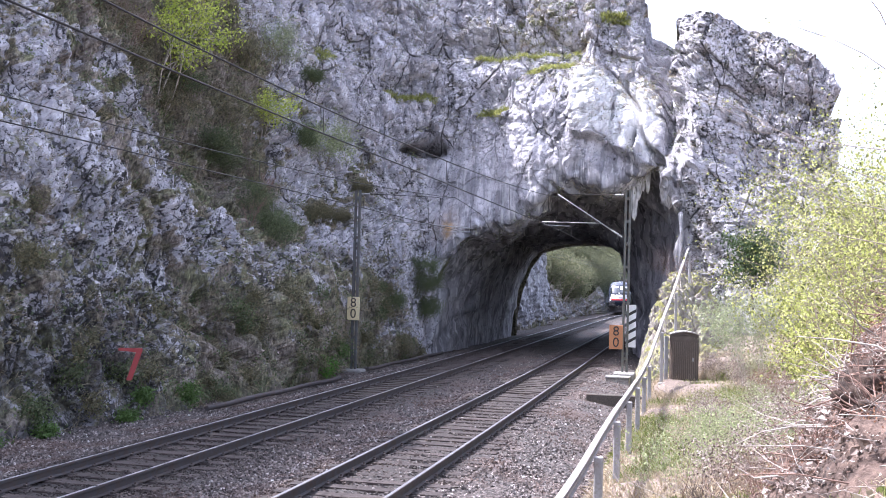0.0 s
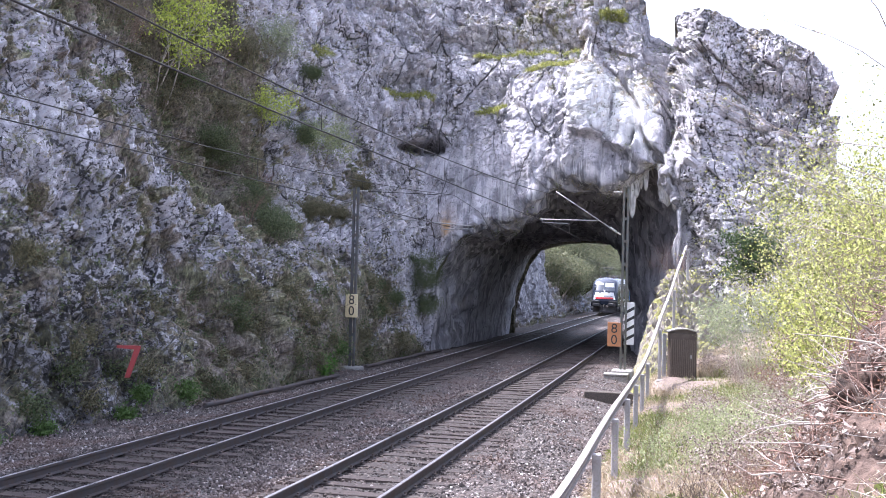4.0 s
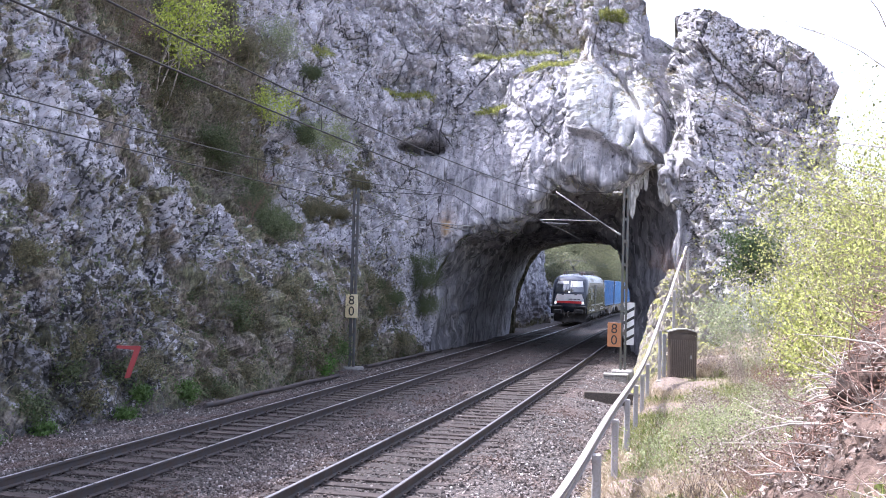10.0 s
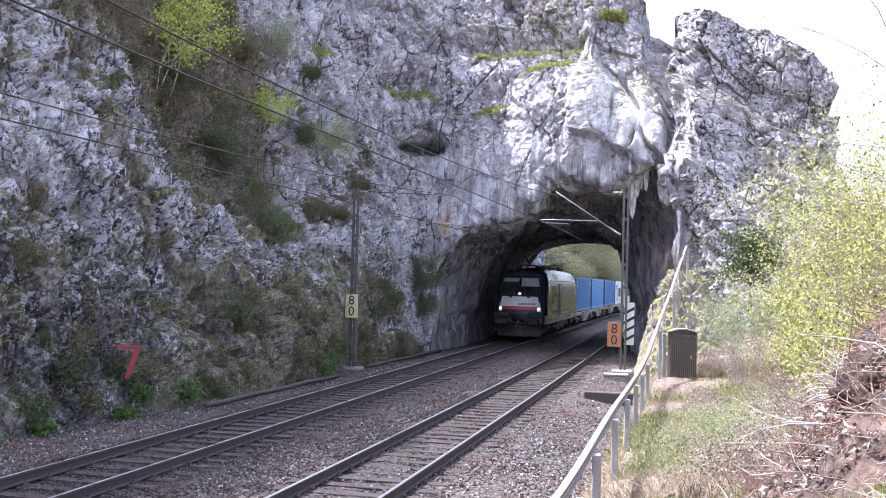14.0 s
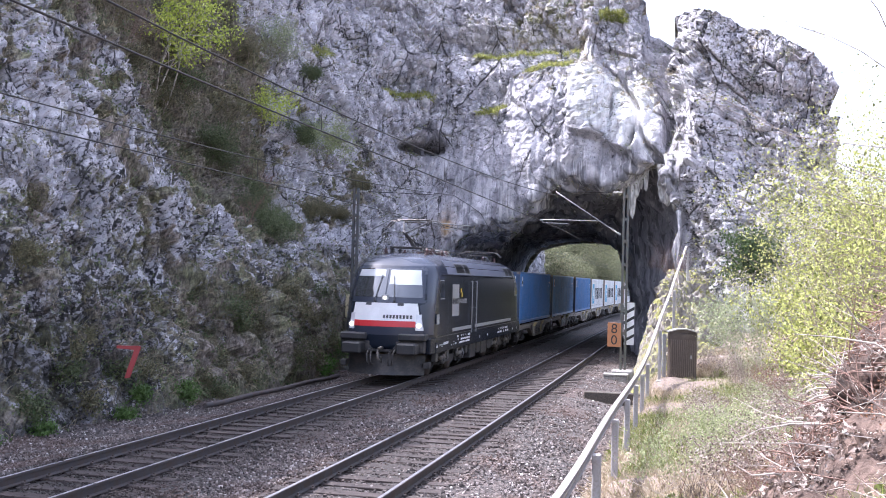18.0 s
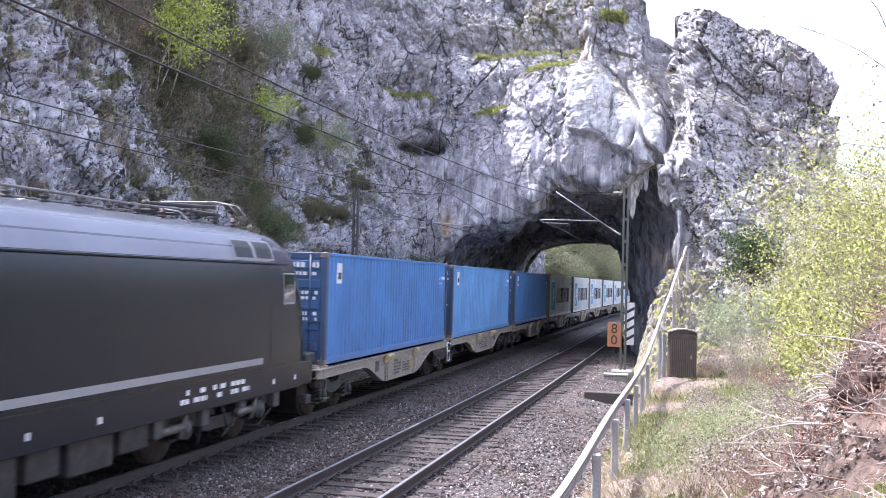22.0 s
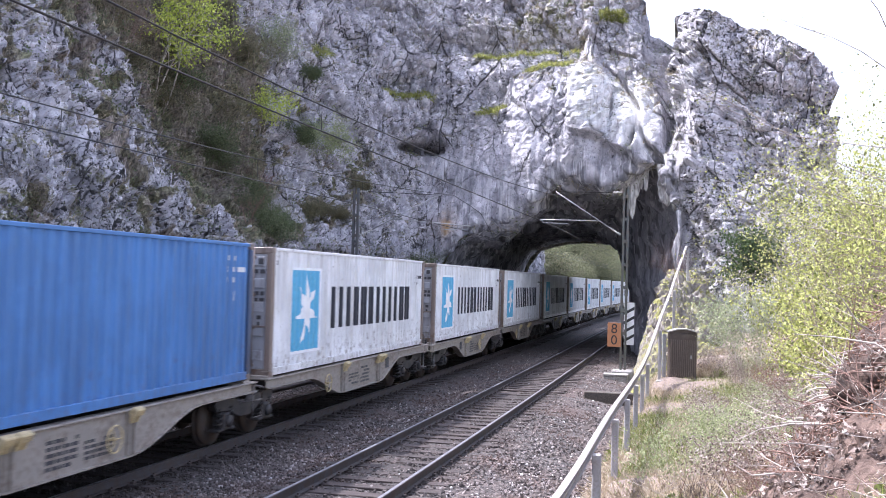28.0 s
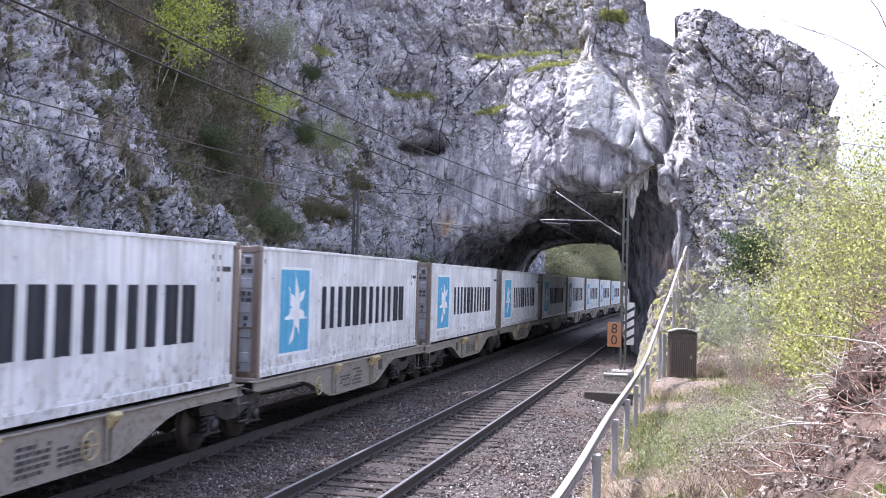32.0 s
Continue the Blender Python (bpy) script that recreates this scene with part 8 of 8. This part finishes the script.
def build_heap():
    """The heap of cut brushwood, roots and leaves on the bank."""
    rs, rng = np.random.RandomState(5), random.Random(5)
    n = 130
    X, Y = np.meshgrid(np.linspace(1.9, 6.4, n), np.linspace(5.4, 12.5, n), indexing="ij")
    s = (X - X0) * HX + (Y - 10) * HY
    off = (X - X0) * HY - (Y - 10) * HX
    g = ground_height(s, off, X, Y) + GRADE * s
    hump = 1.40 * np.exp(-(((X - 4.45) / 1.05) ** 2 + ((Y - 9.6) / 1.5) ** 2)) + 0.42 * np.exp(-(((X - 3.1) / 0.9) ** 2 + ((Y - 8.3) / 0.9) ** 2)) + 0.3 * np.exp(-(((X - 4.3) / 0.9) ** 2 + ((Y - 7.2) / 0.9) ** 2))
    q = np.stack([X, Y, X * 0], -1)
    Z = g - 0.12 + hump * (1 + 0.45 * fbm(q * 1.6, 4, 210)) + 0.11 * fbm(q * 4.5, 3, 211, 0.6)
    P = np.stack([X, Y, Z], -1)
    t = thing("brush_heap", "heap of cut brushwood, roots and reddish dead leaves", "heap")
    share("root_soil", mesh_of("root_soil", P.reshape(-1, 3), grid_faces(n, n), SOIL, True), t, Matrix())
    w = hump.reshape(-1)
    flat = P.reshape(-1, 3)
    pick = rs.choice(len(flat), 900, p=(w + 0.05) / (w + 0.05).sum())
    segs = []
    for i in pick:
        p = Vector(flat[i]) + Vector((0, 0, rng.uniform(0.0, 0.12)))
        d = Vector((rng.gauss(0, 1), rng.gauss(0, 1), rng.gauss(0.1, 0.45))).normalized()
        ln, r = rng.uniform(0.25, 1.1), rng.choice((0.003, 0.003, 0.004, 0.004, 0.005, 0.007, 0.011))
        for k in range(3):
            e = p + d * ln / 3
            segs.append((tuple(p), tuple(e), r * (1 - 0.25 * k), r * (0.75 - 0.25 * k)))
            d = (d + Vector((rng.gauss(0, 0.3), rng.gauss(0, 0.3), rng.gauss(0, 0.3)))).normalized()
            p = e
    half = len(segs) // 2
    tagged(share("brushwood", tubes("brushwood", segs[:half], BARK_PALE), t, Matrix()), "pale peeled branches", kind="stuff")
    tagged(share("root_tangle", tubes("root_tangle", segs[half:], BARK_RED), t, Matrix()), "reddish brown roots", kind="stuff")
    cover = np.clip(w - 0.06, 0, 1) + 0.012
    pick = rs.choice(len(flat), 30000, p=cover / cover.sum())
    L = flat[pick] + rs.normal(size=(30000, 3)) * np.array([0.05, 0.05, 0.03]) + np.array([0, 0, 0.04])
    c = vnoise(L * 1.6, 212)
    pale = (c > 0.0) & ((L[:, 1] > 7.7) | (rs.rand(len(L)) < 0.12))
    tagged(share("dead_leaves", leaves("dead_leaves", L[pale], 0.030 * np.exp(rs.normal(0, 0.5, int(pale.sum()))), LITTER, rs, slim=0.8), t, Matrix()), "pale curled dead leaves", kind="stuff")
    tagged(share("red_leaves", leaves("red_leaves", L[(c < -0.2) & (L[:, 1] > 7.0)], 0.024, LITTER_RED, rs), t, Matrix()), "rust-red dead needles", kind="stuff")
    # torn root balls along the crest
    for i, (x, y, rad) in enumerate(((3.75, 9.3, 0.34), (4.25, 9.0, 0.40), (4.75, 9.2, 0.46), (4.35, 8.2, 0.36), (4.9, 8.5, 0.40), (3.55, 8.5, 0.26), (4.1, 7.6, 0.28), (3.2, 8.9, 0.22))):
        k = int(np.argmin((flat[:, 0] - x) ** 2 + (flat[:, 1] - y) ** 2))
        rad = rad * 0.72
        c = flat[k] + np.array([0, 0, rad * 0.15])
        ball = thing("root_ball", "torn-out brown root ball with dry roots", "roots", Matrix.Translation(tuple(float(v) for v in c)), "root balls in the heap")
        A, B = np.meshgrid(np.linspace(0, 2 * math.pi, 41), np.linspace(0, math.pi, 25), indexing="ij")
        D = np.stack([np.cos(A) * np.sin(B), np.sin(A) * np.sin(B), np.cos(B)], -1)
        R = rad * (1 + 0.45 * fbm(D * 2.2 + i * 7.1, 4, 240, 0.6))
        share("soil_lump", mesh_of("soil_lump", (D * R[..., None]).reshape(-1, 3), grid_faces(41, 25), SOIL, True), ball, Matrix())
        rt = []
        for _ in range(80):
            d = Vector((rng.gauss(0, 1), rng.gauss(0, 1), rng.gauss(0.1, 0.8))).normalized()
            q = d * rad * 0.8
            r = rng.choice((0.003, 0.004, 0.006, 0.010))
            for m in range(4):
                e = q + d * rng.uniform(0.06, 0.16)
                rt.append((tuple(q), tuple(e), r * (1 - 0.2 * m), r * (0.8 - 0.2 * m)))
                d = (d + Vector((rng.gauss(0, 0.4), rng.gauss(0, 0.4), rng.gauss(-0.1, 0.4)))).normalized()
                q = e
        tagged(share("root_tangle", tubes("root_tangle", rt, BARK_PALE if i % 3 == 0 else BARK_RED, 4), ball, Matrix()), kind="stuff")
    # cut stumps with upright shoots in front of it
    for i, (x, y) in enumerate(((2.55, 8.1), (3.0, 9.6), (2.75, 11.0), (3.6, 12.4))):
        plant("cut_shrub", "bare cut-back shrub with upright dry shoots", "shrub", on_ground(x, y), 0.85, 13, (0, 0, 0.3), None, BARK_RED if i % 2 else BARK_DARK, 0.03, 0, 400 + i, 1, 0.05, 0.010, 0.5, 0.15, "cut shrubs")
    for i, (x, y) in enumerate(((4.3, 17.5), (5.2, 19.5), (5.6, 15.5), (6.8, 20.5), (4.0, 14.6), (5.9, 23.0), (7.4, 24.6), (3.4, 11.6), (3.9, 12.6), (4.6, 14.0), (4.9, 16.6), (5.9, 18.2), (6.4, 19.2), (4.6, 12.2), (3.2, 13.4), (8.3, 26.5), (8.9, 28.0), (7.8, 24.2), (9.5, 28.6), (8.9, 26.0), (7.2, 22.6), (9.2, 33.5), (9.8, 32.6), (8.8, 34.3), (10.5, 33.4), (9.0, 31.6), (9.9, 31.2), (10.6, 31.6))):
        plant("dry_shrub", "low leafless shrub of tangled pale twigs", "shrub", on_ground(x, y), 1.15, 9, (0, 0, 0), LITTER if i % 2 else LEAF_PALE, BARK_TWIG, 0.035, 1, 420 + i, 2, 0.06, 0.006, 0.8, 0.35, "dry shrubs")


def build_cliff_plants():
    def up(s, z):
        return on_face(s, z)
    # birch high on the rock
    plant("birch_tree", "young birch in bright yellow-green leaf on the cliff", "tree", up(27.2, 10.0), 6.6, 3, (0.55, -0.15, 0.3), LEAF_BIRCH, BARK_PALE, 0.12, 4, 501, 2, 0.17, 0.045, 0.3)
    plant("birch_tree", "smaller birch sapling in yellow-green leaf", "tree", up(33.0, 9.5), 2.5, 4, (0.2, -0.2, 0), LEAF_BIRCH, BARK_PALE, 0.09, 2, 502, 2, 0.12, 0.02, 0.7)
    plant("pale_bush", "pale green bush budding on the cliff", "bush", up(36.6, 8.3), 2.9, 8, (0.1, -0.2, 0), LEAF_PALE, BARK, 0.08, 3, 503, 2, 0.14, 0.016, 0.8)
    plant("pale_bush", "thin grey-green bush high on the cliff", "bush", up(34.6, 12.2), 2.9, 9, (0.1, -0.1, 0.2), LEAF_WILLOW, BARK, 0.07, 2, 504, 2, 0.14, 0.014, 0.5)
    rows = [(34.6, 9.2, 1.2), (29.5, 7.6, 2.0), (29.0, 8.4, 1.6), (30.4, 6.2, 1.9), (29.4, 5.2, 1.8), (28.2, 4.6, 1.7), (27.8, 10.3, 1.5), (43.0, 3.4, 1.9), (42.6, 2.4, 2.0), (42.8, 1.3, 1.6), (37.8, 12.6, 0.9), (39.0, 2.0, 1.2)]
    for i, (s, z, h) in enumerate(rows):
        plant("evergreen_bush", "dark green bush rooted in the rock", "bush", up(s, z), h, 6, (0.3, -0.25, -0.1), LEAF_DARK, BARK_DARK, 0.06, 3, 520 + i, 2, 0.11, 0.012, 1.0, group="bushes on the rock")
    # the brush that fills the gully and the slope above the nearer buttress
    rng = random.Random(57)
    S, O, Z, Q = FACE_AT[0]
    zone = growth(S, O, Z) * smoothstep(4.6, 5.4, Z) * smoothstep(17, 14.5, Z) * smoothstep(36, 33, S) * smoothstep(20, 22, S) * (O > -12)
    rs = np.random.RandomState(57)
    w = np.clip(zone - 0.45, 0, 1).reshape(-1)
    w = w / w.sum()
    flat = Q.reshape(-1, 3)
    for i, k in enumerate(rs.choice(len(flat), 40, replace=False, p=w)):
        plant("bare_bush", "leafless brown bush on the overgrown slope", "bush", tuple(float(v) for v in flat[k]), rng.uniform(1.0, 2.3), 8, (0.3, -0.2, 0.1), LEAF_DULL if i % 3 == 0 else None, (BARK_TWIG, BARK_RED, BARK)[i % 3], 0.055, 2, 540 + i, 2, 0.14, 0.011, 0.6, 0.32, "bare bushes on the slope")
    for i, (s, z) in enumerate(((34.0, 5.9), (35.2, 6.0), (36.2, 5.9), (14.4, 4.7), (13.3, 3.2), (38.6, 7.5))):
        plant("heath_tuft", "brown heathy tuft hanging on a ledge", "shrub", up(s, z), 0.8, 12, (0.4, -0.4, -0.3), LEAF_DULL, BARK_RED, 0.05, 2, 590 + i, 2, 0.10, 0.007, 1.0, 0.3, "heath on ledges")
    # overgrowth at the foot of the wall
    Q = LEDGES[0][0]
    sq = (Q[:, 0] - X0) * HX + (Q[:, 1] - 10) * HY
    low = Q[(Q[:, 2] < 3.2) & ((sq < 29.0) | (sq > 33.8))]
    rs = np.random.RandomState(31)
    for i, p in enumerate(low[rs.choice(len(low), 110, replace=False)]):
        fresh = i % 6 == 0 and p[2] < 1.2
        plant("foot_shrub", "patch of fresh green weeds at the cliff foot" if fresh else "low brown and dull green scrub at the cliff foot", "shrub", tuple(float(v) for v in p), rng.uniform(0.35, 0.8), 4, (0.35, -0.3, 0),
              LEAF_FRESH if fresh else (LEAF_DULL if i % 3 else LEAF_DARK), BARK_TWIG, 0.07, 1 if not fresh else 2, 600 + i, 2, 0.14, 0.008, 1.0, 0.3, "scrub at the cliff foot")
    for i, (s, o, z) in enumerate(((27.6, -3.6, -0.2), (28.4, -3.7, -0.1), (27.0, -3.7, 0.1), (15.6, -4.3, -0.4), (12.6, -4.6, -0.4), (16.4, -4.4, 0.1))):
        plant("weed_patch", "bright green weeds at the cliff foot", "weeds", at_line(s, o, z), 0.8 if i < 3 else 0.34, 10, (0.1, 0, 0), LEAF_WEED if i < 3 else LEAF_FRESH, LEAF_FRESH, 0.09, 7 if i < 3 else 2, 640 + i, 1, 0.10, 0.006, 0.8, group="weeds at the cliff foot")


def build_far_wood():
    # slope behind the tunnel with its wood
    S, O = np.meshgrid(np.linspace(70, 420, 60), np.linspace(-150, -5.5, 60), indexing="ij")
    Z = 6 + np.clip((-9 - O) * 0.55, -4, 55) + 3 * np.sin(S * 0.05)
    Z = np.where(O > -7.5, -1.0, Z)
    Z[-1, :] = np.maximum(Z[-1, :], 30)
    P = line(np.minimum(S, 150), O, Z)
    e = (S - np.minimum(S, 150))
    P[..., 0] += e * math.sin(heading(150.0))
    P[..., 1] += e * math.cos(heading(150.0))
    tagged(new("far_slope", mesh_of("far_slope", P.reshape(-1, 3), grid_faces(60, 60), WOODLAND, True)), "wooded slope beyond the tunnel", "hill", kind="structure")
    rng = random.Random(9)
    proto = []
    for i in range(5):
        proto.append(plant("wood_tree", "bushy young tree in thin spring leaf on the far slope", "tree", (0, 0, 0), 5.5 + 0.5 * i, 6, (0, 0, 0.2), LEAF_WOOD, BARK_TWIG, 0.20, 4, 700 + i, 2, 0.35, 0.05, 0.55, group="wood beyond the tunnel"))
    for i in range(125):
        s, o = rng.uniform(98, 215), -5.6 - rng.random() ** 1.3 * 26
        z = 6 + max(-4, (-9 - o) * 0.55) + 3 * math.sin(s * 0.05) - 0.8
        if o > -9.5:
            z = min(z, 0.5 + (-o - 5.6) * 1.5)
        m = Matrix.Translation(at_line(s, o, z)) @ Matrix.Rotation(rng.uniform(0, 6.28), 4, "Z")
        if i < 5:
            proto[i].matrix_basis = m
        else:
            copy_thing(proto[i % 5], m)


def more_leaf_materials():
    global LEAF_WEED, GRASS_LEDGE, LEAF_WILLOW, LEAF_PALE, LEAF_DULL, GRASS_STRAW, SOIL, BARK_RED, BARK_TWIG
    LEAF_WILLOW = leaf_material("willow_leaf", (0.16, 0.20, 0.11), (0.28, 0.32, 0.18), (0.42, 0.45, 0.26), 0.35)
    LEAF_PALE = leaf_material("pale_leaf", (0.16, 0.19, 0.09), (0.29, 0.33, 0.16), (0.43, 0.47, 0.24), 0.4)
    LEAF_DULL = leaf_material("dull_leaf", (0.07, 0.062, 0.036), (0.15, 0.138, 0.075), (0.25, 0.23, 0.125), 0.3)
    LEAF_WEED = leaf_material("weed_leaf", (0.05, 0.12, 0.02), (0.10, 0.24, 0.035), (0.17, 0.36, 0.06), 0.3)
    GRASS_STRAW = leaf_material("straw", (0.26, 0.20, 0.13), (0.42, 0.34, 0.23), (0.60, 0.52, 0.38), 0.3)
    GRASS_LEDGE = leaf_material("ledge_grass_green", (0.16, 0.17, 0.05), (0.30, 0.32, 0.09), (0.46, 0.46, 0.16), 0.35)
    BARK_RED = bark_material("red_bark", (0.13, 0.078, 0.06), (0.29, 0.185, 0.145))
    BARK_TWIG = bark_material("twig_bark", (0.21, 0.17, 0.145), (0.42, 0.355, 0.305))
    k = Nodes("root_soil", 0.95)
    n = k.noise(3.0, 6, 0.7)
    k.colour(k.ramp(n, [(0.34, (0.020, 0.013, 0.010)), (0.5, (0.072, 0.047, 0.036)), (0.68, (0.17, 0.118, 0.092))])).bump(n, 0.9, 0.08)
    SOIL = k.m


more_leaf_materials()
build_stones()
build_grass()
build_fallen_twigs()
build_right_bushes()
build_heap()
build_cliff_plants()
build_far_wood()

motions()
